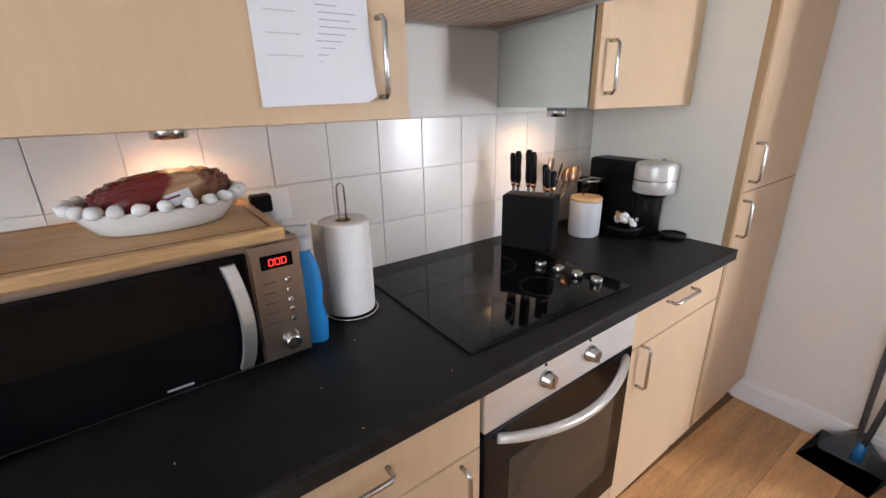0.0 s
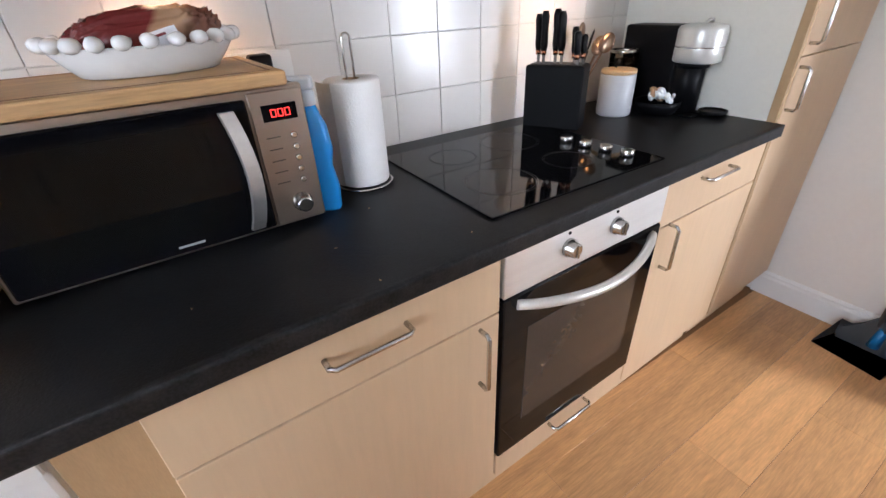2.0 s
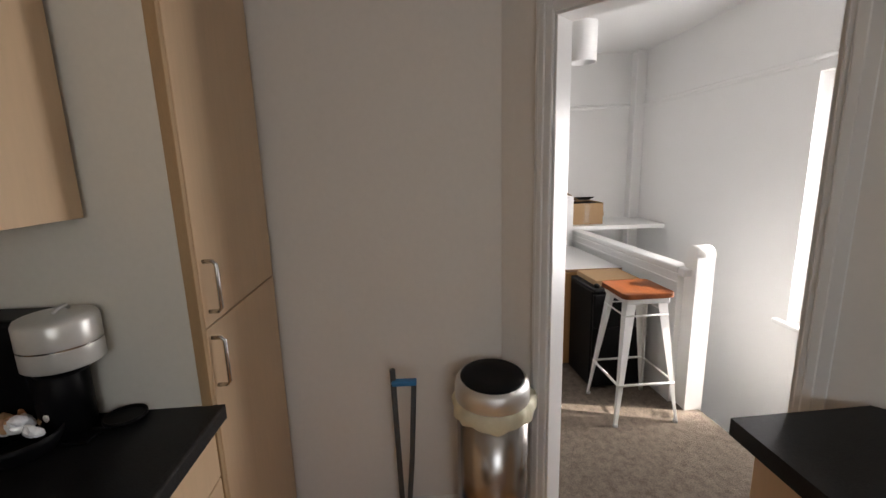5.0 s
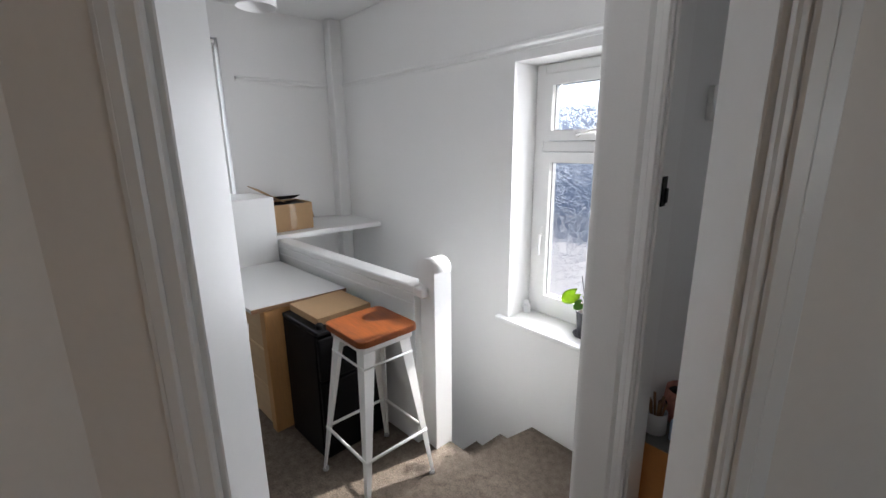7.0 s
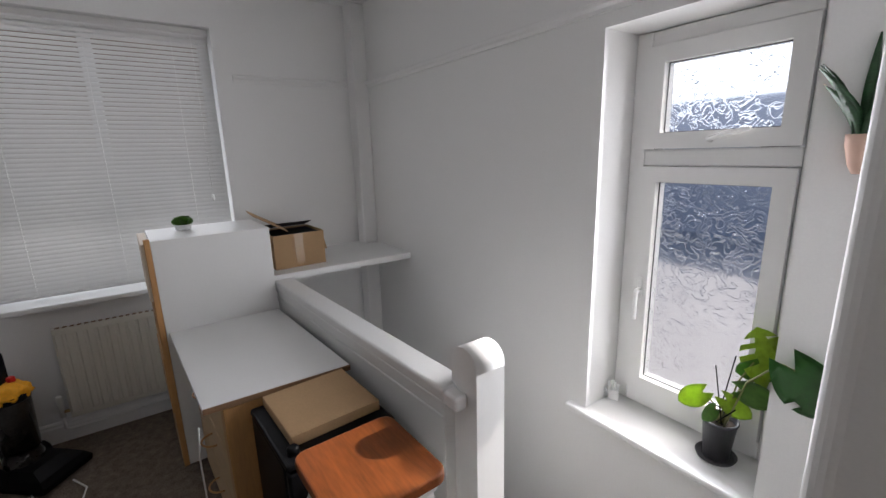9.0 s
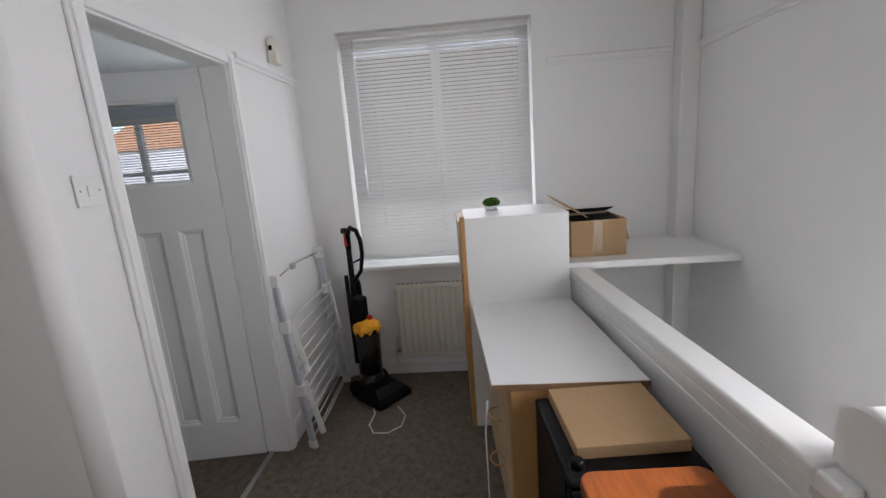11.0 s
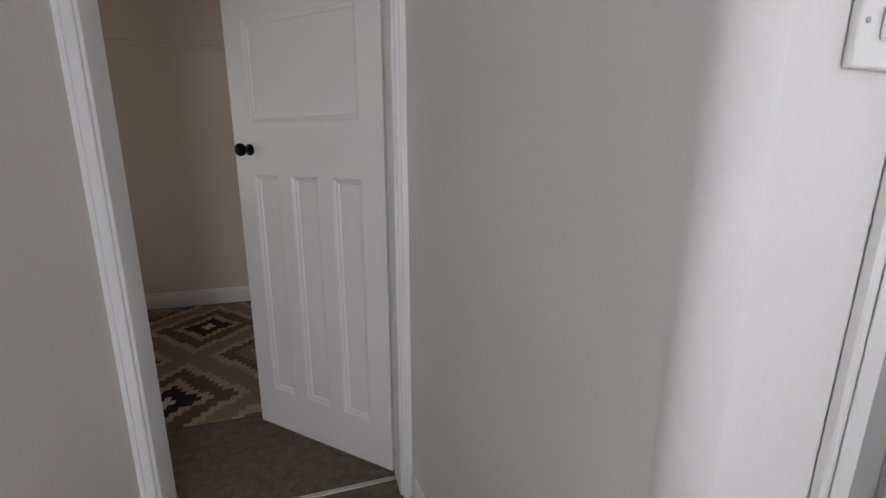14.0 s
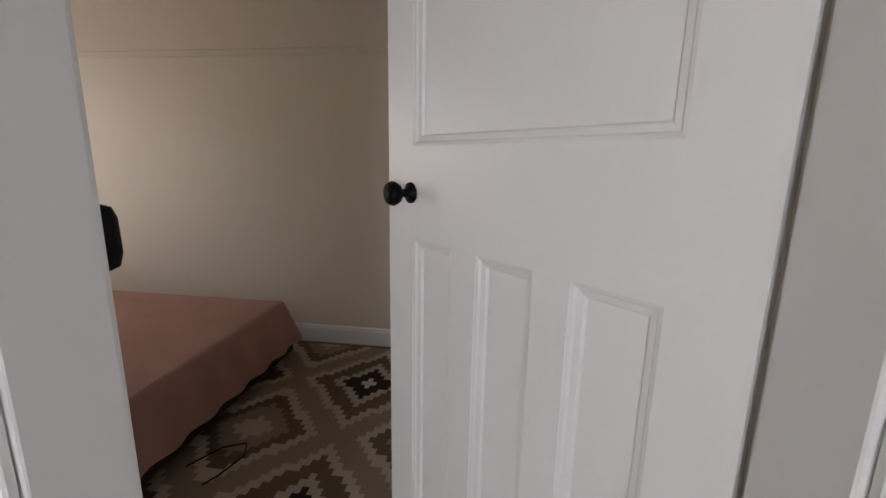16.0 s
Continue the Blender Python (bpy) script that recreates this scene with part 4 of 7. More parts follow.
for i in range(24):
    u = i / 23
    add_tube(bm, [(0.902, fil[0][0] + (fil[1][0] - fil[0][0]) * u, fil[0][1] + (fil[1][1] - fil[0][1]) * u)] + [(1.416, fil[0][0] + (fil[1][0] - fil[0][0]) * u, fil[0][1] + (fil[1][1] - fil[0][1]) * u)], 0.0009, 4, False)
part("filter_mesh", bm, MESH_METAL, hd, "greasy wire mesh filter", world=True)
bm = bmesh.new()
q = [bm.verts.new(v) for v in ((0.876, 0.986, 1.660), (1.443, 0.986, 1.660), (1.443, 1.36, 1.640), (0.876, 1.36, 1.640))]
bm.faces.new(q)
bmesh.ops.solidify(bm, geom=bm.faces, thickness=-0.004)
part("filter_pad", bm, FILTER_PAD, hd, "stained brown filter pad", world=True)
for a, b, c, d in ((0.875, 0.902, 0.987, 1.36), (1.418, 1.444, 0.987, 1.36)):
    bm = bmesh.new()
    q = [bm.verts.new(v) for v in ((a, c, 1.6505), (b, c, 1.6505), (b, d, 1.6305), (a, d, 1.6305))]
    bm.faces.new(q)
    bmesh.ops.solidify(bm, geom=bm.faces, thickness=-0.003)
    part("filter_frame", bm, WHITE_PLASTIC, hd, world=True)
part("switch_plate", box(1.095, 1.235, 0.855, 0.859, 1.676, 1.706, 0.001), WHITE_PLASTIC, hd, world=True)
for sx in (1.115, 1.185):
    part("switch_slot", box(sx, sx + 0.035, 0.8535, 0.856, 1.681, 1.699, 0.002), GREY_PLASTIC, hd, world=True)
    part("slider", box(sx + 0.004, sx + 0.016, 0.848, 0.855, 1.684, 1.696, 0.003), WHITE_PLASTIC, hd, world=True)
for sx in (0.93, 1.02, 1.11, 1.42):
    part("screw", lathe([(0.004, 0), (0.004, 0.003)], 8, (sx, 0.92, 1.6495)), BLACK, hd, world=True)
tm = thing("kitchen_timer", "round black magnetic timer with a grey display", "timer", (0.948, 0.858, 1.695))
part("body", turned(lathe([(0.040, 0), (0.044, 0.004), (0.044, 0.014), (0.039, 0.02), (0.030, 0.021)], 32), pose(0.948, 0.858, 1.695, 90)), BLACK, tm, world=True)
part("display", box(0.928, 0.968, 0.8355, 0.8372, 1.700, 1.722, 0.001), GREY_PLASTIC, tm, world=True)
for bx_ in (0.934, 0.948, 0.962):
    part("button", turned(lathe([(0.005, 0), (0.005, 0.004)], 12), pose(bx_, 0.838, 1.684, 90)), GREY_PLASTIC, tm, world=True)

# under-cupboard lamps
for i, (lx, ly) in enumerate(((0.467, 1.235), (1.575, 1.222))):
    sp = thing("cupboard_lamp", "small round steel lamp under a cupboard", "lamp", (lx, ly, 1.395), group="lamps under the wall cupboards")
    part("housing", lathe([(0.033, 0.004), (0.033, -0.026), (0.028, -0.028), (0.025, -0.014)], 24, (0, 0, 0)), CHROME, sp)
    part("bulb", lathe([(0.022, -0.020), (0.022, -0.0145)], 20), LAMP_GLOW, sp, "glowing warm bulb")
    lamp("cupboard_lamp_light", "SPOT", look((lx, ly + 0.02, 1.358), (lx, ly + 0.16, 1.0)), 0.36, (1.0, 0.53, 0.23), spot=(radians(140), 0.9, 0.012))

# hob
hb = thing("hob", "black glass ceramic hob with four steel knobs", "hob", (1.18, 1.05, 0.925))
part("glass", box(0.890, 1.458, 0.814, 1.297, 0.925, 0.9305, 0.0015), BLACK_GLASS, hb, world=True)
for cx, cy, r in ((1.03, 0.955, 0.088), (1.04, 1.17, 0.066), (1.25, 1.18, 0.088), (1.26, 0.96, 0.066)):
    bm = bmesh.new()
    for rr in (r, r * 0.93):
        o = [[bm.verts.new((cx + q_ * math.cos(2 * math.pi * i / 40), cy + q_ * math.sin(2 * math.pi * i / 40), 0.9308)) for i in range(40)] for q_ in (rr, rr - 0.0012)]
        for i in range(40):
            bm.faces.new((o[0][i], o[0][(i + 1) % 40], o[1][(i + 1) % 40], o[1][i]))
    part("ring_mark", bm, RING_GREY, hb, world=True)
for kx, ky in ((1.366, 1.065), (1.376, 1.003), (1.385, 0.943), (1.394, 0.882)):
    part("knob", lathe([(0.0165, 0), (0.0175, 0.002), (0.0175, 0.015), (0.016, 0.018), (0.012, 0.0185)], 24, (kx, ky, 0.9308)), CHROME, hb, world=True)

# microwave, board, dish
mw = thing("microwave", "steel and black glass microwave oven showing red digits", "microwave", (0.378, 1.19, 0.925), 2.5)
part("body", box(-0.245, 0.245, -0.15, 0.165, 0.012, 0.262, 0.004), DARK_STEEL, mw)
part("front_frame", box(-0.246, 0.246, -0.168, -0.151, 0.010, 0.264, 0.003), STEEL_WARM, mw)
md = part("door", box(-0.238, 0.146, -0.178, -0.169, 0.018, 0.250, 0.003), BLACK_GLASS, mw, "black glass door")
part("window", box(-0.20, 0.085, -0.1788, -0.1778, 0.045, 0.225, 0.0003), OVEN_DARK, md)
hpts = [(0.112 + 0.012 * math.sin(math.pi * i / 10), -0.180 - 0.028 * math.sin(math.pi * i / 10) ** 0.7, 0.026 + 0.210 * i / 10) for i in range(11)]
bm = bmesh.new()
lp = [[bm.verts.new((x + dx, y + dy, z)) for dx, dy in ((-0.013, 0.003), (0.013, 0.003), (0.011, -0.006), (-0.011, -0.006))] for x, y, z in hpts]
for a, b in zip(lp, lp[1:]):
    for i in range(4):
        bm.faces.new((a[i], a[(i + 1) % 4], b[(i + 1) % 4], b[i]))
bm.faces.new(lp[0][::-1]), bm.faces.new(lp[-1])
part("handle", bm, STEEL, md, "curved steel handle")
cp_ = part("control_panel", box(0.150, 0.243, -0.174, -0.169, 0.014, 0.258, 0.002), STEEL_WARM, mw)
part("display", box(0.168, 0.228, -0.1755, -0.1738, 0.208, 0.236, 0.0005), BLACK_GLASS, cp_)
SEG7 = ((0, 6, 8, 6), (8, 0, 8, 6), (8, 6, 8, 12), (0, 12, 8, 12), (0, 6, 0, 12), (0, 0, 0, 6), (0, 0, 8, 0))
for i in range(3):
    bm = bmesh.new()
    for a, b, c, d in SEG7[1:]:
        x, z = 0.183 + i * 0.012, 0.2155
        add_box(bm, x + min(a, c) * 1e-3 - 0.0006, x + max(a, c) * 1e-3 + 0.0006, -0.1762, -0.1756, z + min(b, d) * 1e-3 - 0.0006, z + max(b, d) * 1e-3 + 0.0006)
    part("digit", bm, RED_GLOW, cp_, "red glowing digit zero")
for i in range(5):
    part("button", turned(lathe([(0.006, 0), (0.006, 0.003), (0.004, 0.005)], 14), pose(0.214, -0.174, 0.180 - 0.021 * i, 90)), CHROME, cp_)
    part("print_mark", box(0.166, 0.190, -0.1745, -0.1739, 0.1795 - 0.021 * i, 0.1815 - 0.021 * i), DARK_STEEL, cp_)
part("knob", turned(lathe([(0.019, 0), (0.019, 0.004), (0.016, 0.006), (0.015, 0.02), (0.012, 0.022)], 24), pose(0.203, -0.174, 0.052, 90)), CHROME, cp_)
part("badge", box(-0.02, 0.022, -0.1795, -0.1786, 0.029, 0.033), GREY_PLASTIC, md)
for fx, fy in ((-0.2, -0.12), (0.2, -0.12), (-0.2, 0.12), (0.2, 0.12)):
    part("foot", lathe([(0.014, 0), (0.014, 0.013)], 10, (fx, fy, 0.0)), BLACK, mw)
cb = thing("chopping_board", "thick wooden chopping board with a juice groove", "chopping board", (0.385, 1.165, 1.190), 2)
bm = box(-0.258, 0.215, -0.16, 0.16, 0.0, 0.024, 0.005, 2)
part("board", bm, BOARD_WOOD, cb)
for a in ((-0.228, 0.19, -0.142, -0.136), (-0.228, 0.19, 0.136, 0.142), (-0.234, -0.228, -0.142, 0.142), (0.19, 0.196, -0.142, 0.142)):
    part("groove", box(*a, 0.0235, 0.0245), DARK_WOOD, cb)
sb = thing("cutting_board", "pale wooden board standing beside the microwave", "chopping board", (0.095, 1.10, 0.925))
part("board", box(-0.012, 0.012, -0.13, 0.15, 0.0, 0.16, 0.004, 2), BOARD_WOOD, sb)
ds = thing("oval_dish", "white ceramic oval dish with a beaded rim", "dish", (0.425, 1.175, 1.2145), 3)
bm = bmesh.new()
SEG = 40
rings = [(0.098, 0.062, 0.0), (0.106, 0.07, 0.003), (0.124, 0.088, 0.025), (0.137, 0.100, 0.043), (0.139, 0.102, 0.047), (0.133, 0.096, 0.045), (0.119, 0.083, 0.024), (0.100, 0.064, 0.009)]
lp = [[bm.verts.new((a * math.cos(2 * math.pi * i / SEG), b * math.sin(2 * math.pi * i / SEG), z)) for i in range(SEG)] for a, b, z in rings]
for a, b in zip(lp, lp[1:]):
    for i in range(SEG):
        bm.faces.new((a[i], a[(i + 1) % SEG], b[(i + 1) % SEG], b[i])).smooth = True
bm.faces.new(lp[0][::-1]), bm.faces.new(lp[-1])
part("bowl", bm, CERAMIC, ds)
for i in range(24):
    a = 2 * math.pi * i / 24
    bm = bmesh.new()
    bmesh.ops.create_icosphere(bm, subdivisions=2, radius=0.0125)
    for v in bm.verts:
        v.co = Vector((v.co.x * 1.15, v.co.y * 1.05, v.co.z * 0.9)) + 0.0030 * noise.noise_vector(v.co * 75 + Vector((i * 3.7, 0, 0)))
    for f in bm.faces:
        f.smooth = True
    turned(bm, pose(0.140 * math.cos(a), 0.103 * math.sin(a), 0.053, 0, 0, math.degrees(a)))
    part("bead", bm, CERAMIC, ds)
bg = thing("bread_bag", "crumpled plastic bag of bread in the dish", "bread bag", (0.43, 1.185, 1.226), 4)
bm = bmesh.new()
bmesh.ops.create_icosphere(bm, subdivisions=5, radius=1.0)
for v in bm.verts:
    p = v.co
    sq = Vector((math.copysign(abs(p.x) ** 0.42, p.x), math.copysign(abs(p.y) ** 0.5, p.y), math.copysign(abs(p.z) ** 0.55, p.z)))
    crease = 0.22 * abs(noise.noise(Vector((p.x * 2.2, p.y * 4, p.z * 4)))) + 0.13 * abs(noise.noise(p * 7)) + 0.05 * abs(noise.noise(p * 17))
    taper = 1 - 0.30 * max(0.0, -sq.x) ** 3 - (0.20 + 1.6 * crease) * max(0.0, sq.x) ** 2
    v.co = Vector((sq.x * 0.122 * (1 - crease * 0.4), sq.y * 0.058 * taper * (1 - crease), max(sq.z, -0.6) * 0.050 * taper * (1 - crease * 1.4) + 0.040 + 0.012 * sq.x))
for f in bm.faces:
    f.smooth = True
part("bag", bm, BREAD_BAG, bg)
part("label", turned(box(-0.028, 0.028, -0.0012, 0.0, -0.012, 0.012, 0.0005), pose(0.015, -0.0570, 0.042, -18, -14, 0)), PAPER, bg, "white printed label")
part("print_bar", turned(box(-0.024, 0.010, -0.0018, -0.0012, 0.002, 0.006), pose(0.015, -0.0570, 0.042, -18, -14, 0)), MAROON, bg)
pl = thing("wall_socket", "white wall socket with a black plug", "socket", (0.63, 1.40, 1.16))
part("plate", box(0.575, 0.72, 1.391, 1.399, 1.13, 1.215, 0.002), WHITE_PLASTIC, pl, world=True)
part("plug", box(0.615, 0.665, 1.35, 1.390, 1.165, 1.21, 0.006, 2), BLACK, pl, "black plug", world=True)

# spray bottle
sy = thing("spray_bottle", "blue cleaner in a clear spray bottle", "spray bottle", (0.650, 1.08, 0.925), -25)
bm = bmesh.new()
lp = []
for w, d, z in ((0.030, 0.018, 0.0), (0.033, 0.021, 0.006), (0.034, 0.022, 0.05), (0.027, 0.019, 0.095), (0.033, 0.021, 0.13), (0.028, 0.019, 0.175), (0.016, 0.014, 0.205), (0.013, 0.013, 0.215)):
    lp.append([bm.verts.new((w * math.copysign(abs(math.cos(a)) ** 0.6, math.cos(a)), d * math.copysign(abs(math.sin(a)) ** 0.6, math.sin(a)), z)) for a in [2 * math.pi * i / 24 for i in range(24)]])
for a, b in zip(lp, lp[1:]):
    for i in range(24):
        bm.faces.new((a[i], a[(i + 1) % 24], b[(i + 1) % 24], b[i])).smooth = True
bm.faces.new(lp[0][::-1]), bm.faces.new(lp[-1])
part("bottle", bm, BLUE_LIQUID, sy, "bright blue bottle")
bm = lathe([(0.014, 0.215), (0.016, 0.218), (0.016, 0.238), (0.010, 0.243)], 16)
add_box(bm, -0.045, 0.016, -0.010, 0.010, 0.243, 0.268, 0.006, 2)
add_tube(bm, [(-0.032, 0, 0.245), (-0.042, 0, 0.228), (-0.040, 0, 0.205)], [0.006, 0.005, 0.004], 8)
part("trigger", bm, MILKY, sy, "milky clear trigger head")

# kitchen roll
kr = thing("kitchen_roll", "white kitchen roll on a wire holder", "kitchen roll", (0.775, 1.16, 0.925))
bm = lathe([(0.019, 0.012), (0.059, 0.012), (0.060, 0.016), (0.060, 0.236), (0.058, 0.240), (0.020, 0.240), (0.019, 0.236)], 40, caps=False)
part("roll", bm, TISSUE, kr, "quilted white paper")
fl = bmesh.new()
lo_, hi_ = [], []
for i in range(8):
    a = radians(200 - i * 7)
    r = 0.0605 + 0.0014 * i * i * 0.25
    lo_.append(fl.verts.new((r * math.cos(a), r * math.sin(a), 0.012))), hi_.append(fl.verts.new((r * math.cos(a), r * math.sin(a), 0.237)))
for i in range(7):
    fl.faces.new((lo_[i], lo_[i + 1], hi_[i + 1], hi_[i])).smooth = True
bmesh.ops.solidify(fl, geom=fl.faces, thickness=0.0008)
part("loose_sheet", fl, TISSUE, kr)
bm = tube(arc((0, 0, 0.006), (1, 0, 0), (0, 1, 0), 0.066, 32, 0, 360), 0.003, 8)
part("base_ring", bm, CHROME, kr)
part("base_cross", tube([(-0.066, 0, 0.005), (0.066, 0, 0.005)], 0.0025, 6), CHROME, kr)
part("spindle", tube([(-0.009, 0, 0.006), (-0.009, 0, 0.318), *arc((0, 0, 0.318), (-1, 0, 0), (0, 0, 1), 0.009, 8), (0.009, 0, 0.20)], 0.0024, 8), CHROME, kr, "thin wire loop")
part("core", lathe([(0.019, 0.013), (0.019, 0.2395)], 20, caps=False), CARDBOARD, kr)

# knife block
kb_ = thing("knife_block", "black knife block full of black handled knives", "knife block", (1.487, 1.235, 0.925), -62)
part("block", box(-0.09, 0.09, -0.045, 0.045, 0.0, 0.19, 0.006, 2), BLACK_MATT, kb_)
part("bristle_top", box(-0.08, 0.08, -0.036, 0.036, 0.188, 0.1915), BLACK, kb_)
rnd = random.Random(7)
for i, (kx, ky, h, r) in enumerate(((-0.066, 0.006, 0.098, 0.0105), (-0.046, -0.006, 0.106, 0.0115), (-0.012, 0.004, 0.110, 0.0115), (0.010, -0.006, 0.104, 0.012), (0.046, 0.012, 0.072, 0.010), (0.060, -0.012, 0.062, 0.011), (0.072, 0.010, 0.052, 0.0095))):
    lean = Vector((rnd.uniform(-0.05, 0.02), rnd.uniform(-0.04, 0.04), 1)).normalized()
    b0 = Vector((kx, ky, 0.17))
    gap = 0.030 if i < 4 else 0.020
    k = part("knife", box(kx - 0.0045, kx + 0.0045, ky - 0.001, ky + 0.001, 0.17, 0.19 + gap + 0.005), DARK_STEEL, kb_, "steel bladed kitchen knife")
    part("bolster", tube([b0 + lean * (0.016 + gap), b0 + lean * (0.030 + gap)], 0.008, 10), COPPER, k, "copper coloured collar")
    part("handle", tube([b0 + lean * (0.030 + gap + h * u) for u in (0, 0.15, 0.5, 0.85, 1.0)], [r * 0.8, r, r * 0.9, r * 1.05, r * 0.7], 10), BLACK, k)
up = thing("utensil_pot", "dark pot of copper and black cooking spoons", "utensil pot", (1.640, 1.325, 0.925))
part("pot", lathe([(0.045, 0), (0.048, 0.004), (0.052, 0.15), (0.049, 0.15), (0.045, 0.01)], 24), BLACK, up)
for i, (ax, ay, ln, big) in enumerate(((0.62, -0.45, 0.255, 1), (0.25, 0.05, 0.265, 1), (0.42, -0.12, 0.25, 0), (-0.05, -0.35, 0.22, 0), (0.72, -0.15, 0.245, 1))):
    w = Vector((ax * 0.72, ay * 0.5, 1)).normalized()
    b0 = Vector((ax * 0.02, ay * 0.02, 0.012))
    tip = b0 + w * ln
    u = part("utensil", tube([b0, b0 + w * ln * 0.5, tip - w * 0.05], 0.0042, 8), COPPER_DARK if big else BLACK, up, "copper coloured spoon" if big else "black spatula")
    bm = bmesh.new()
    bmesh.ops.create_icosphere(bm, subdivisions=3, radius=1.0)
    for f in bm.faces:
        f.smooth = True
    turned(bm, Matrix.Translation(tip - w * 0.015) @ w.to_track_quat("Z", "Y").to_matrix().to_4x4() @ pose(0, 0, 0, 0, 0, 60 + 40 * i) @ Matrix.Diagonal((0.025 if big else 0.018, 0.009 if big else 0.004, 0.034, 1)))
    part("bowl", bm, COPPER_DARK if big else BLACK, u)

# canister, press, bowl, coffee machine
cn = thing("canister", "pale grey ceramic canister with a wooden lid", "canister", (1.752, 1.205, 0.925))
part("jar", lathe([(0.050, 0), (0.056, 0.004), (0.058, 0.012), (0.058, 0.132), (0.056, 0.136), (0.050, 0.136)], 36), CERAMIC_GREY, cn)
part("lid", lathe([(0.052, 0.1365), (0.057, 0.138), (0.058, 0.146), (0.056, 0.150), (0.045, 0.151)], 36), BAMBOO, cn, "round bamboo lid")
fp = thing("coffee_press", "glass coffee press with a black wire handle", "coffee press", (1.845, 1.262, 0.925))
g_ = part("beaker", lathe([(0.046, 0.0), (0.048, 0.004), (0.048, 0.195), (0.0465, 0.195), (0.0465, 0.006)], 32, caps=False), CLEAR_GLASS, fp, "clear glass beaker")
part("coffee", lathe([(0.045, 0.008), (0.045, 0.150)], 28), COFFEE, fp, "dark coffee")
part("rim", lathe([(0.047, 0.19), (0.0495, 0.191), (0.0495, 0.199), (0.047, 0.200)], 32, caps=False), CHROME, fp)
part("handle", tube([(-0.048, -0.02, 0.17), (-0.075, -0.03, 0.16), (-0.095, -0.04, 0.12), (-0.096, -0.04, 0.075), (-0.078, -0.03, 0.035), (-0.048, -0.02, 0.02)], 0.004, 8), BLACK, fp, "bent black wire handle")
fb_ = thing("small_bowl", "black bowl filled with wrapped odds and ends", "bowl", (1.868, 1.115, 0.925))
part("bowl", lathe([(0.04, 0), (0.058, 0.004), (0.072, 0.030), (0.075, 0.046), (0.072, 0.046), (0.066, 0.026), (0.045, 0.012)], 32), BLACK, fb_)
rnd = random.Random(3)
for i in range(19):
    a, r = rnd.uniform(0, 6.28), rnd.uniform(0.0, 0.055)
    bm = bmesh.new()
    bmesh.ops.create_icosphere(bm, subdivisions=2, radius=0.014)
    for v in bm.verts:
        v.co += 0.004 * noise.noise_vector(v.co * 90 + Vector((i, 3, 1)))
    turned(bm, pose(r * math.cos(a), r * math.sin(a), 0.046 + rnd.uniform(0, 0.020) + (0.014 if r < 0.02 else 0), rnd.uniform(0, 90), rnd.uniform(0, 90), 0) @ Matrix.Diagonal((1.3, 0.8, 0.7, 1)))
    part("wrapped_sweet", bm, (PAPER, TAN, CERAMIC, CARDBOARD)[i % 4], fb_)
bm = bmesh.new()
cm = thing("coffee_machine", "black capsule coffee machine with a pale steel head", "coffee machine", (1.935, 1.18, 0.925))
part("body", box(1.905, 2.008, 1.10, 1.318, 0.927, 1.198, 0.012, 3), BLACK, cm, world=True)
part("column", lathe([(0.050, 0.002), (0.050, 0.20)], 28, (1.945, 1.075, 0.925)), BLACK, cm, world=True)
part("head", lathe([(0.068, 0.166), (0.073, 0.170), (0.073, 0.212), (0.0725, 0.214), (0.073, 0.216), (0.073, 0.262), (0.068, 0.272), (0.055, 0.276), (0.020, 0.279)], 36, (1.942, 1.055, 0.925)), SILVER, cm, "pale silver round head", world=True)
part("head_neck", lathe([(0.050, 0.15), (0.056, 0.166)], 30, (1.940, 1.062, 0.925)), BLACK, cm, world=True)
part("lever", tube([(1.918, 1.04, 1.208), (1.928, 1.035, 1.216), (1.948, 1.035, 1.216), (1.958, 1.04, 1.208)], 0.004, 8), SILVER, cm, world=True)
part("head_band", lathe([(0.0738, 0.211), (0.0738, 0.2145)], 36, (1.942, 1.055, 0.925), caps=False), CHROME, cm, world=True)
part("drip_tray", lathe([(0.038, 0.028), (0.044, 0.032), (0.044, 0.040), (0.040, 0.040), (0.038, 0.034)], 28, (1.968, 0.972, 0.905)), BLACK, cm, world=True)
part("tray_arm", box(1.930, 1.962, 0.985, 1.06, 0.926, 0.936, 0.003), BLACK, cm, world=True)
cm_foot = part("base", box(1.885, 1.985, 1.0, 1.14, 0.9255, 0.932, 0.002), BLACK, cm, world=True)

# bin, broom and dustpan
bn = thing("pedal_bin", "tall brushed steel bin with a black lid and liner", "bin", (2.445, 0.045, 0.0))
part("body", lathe([(0.124, 0.012), (0.129, 0.014), (0.129, 0.650)], 48), BIN_STEEL, bn, "brushed steel body")
part("base_ring", lathe([(0.127, 0.0), (0.131, 0.002), (0.131, 0.016)], 48), BLACK, bn)
bm = lathe([(0.129, 0.640), (0.134, 0.645), (0.134, 0.700), (0.130, 0.722), (0.119, 0.736), (0.114, 0.737)], 48, caps=False)
part("lid_ring", turned(bm, Matrix.Translation((0, 0, 0.66)) @ Matrix.Rotation(radians(-5), 4, "Y") @ Matrix.Translation((0, 0, -0.655))), STEEL, bn, "polished steel lid ring")
bm = lathe([(0.116, 0.728), (0.114, 0.739), (0.107, 0.742), (0.05, 0.738), (0.01, 0.737)], 40)
part("flap", turned(bm, Matrix.Translation((0, 0, 0.66)) @ Matrix.Rotation(radians(-5), 4, "Y") @ Matrix.Translation((0, 0, -0.655))), BLACK, bn, "black flap lid")
bm = bmesh.new()
SEG = 64
lp = []
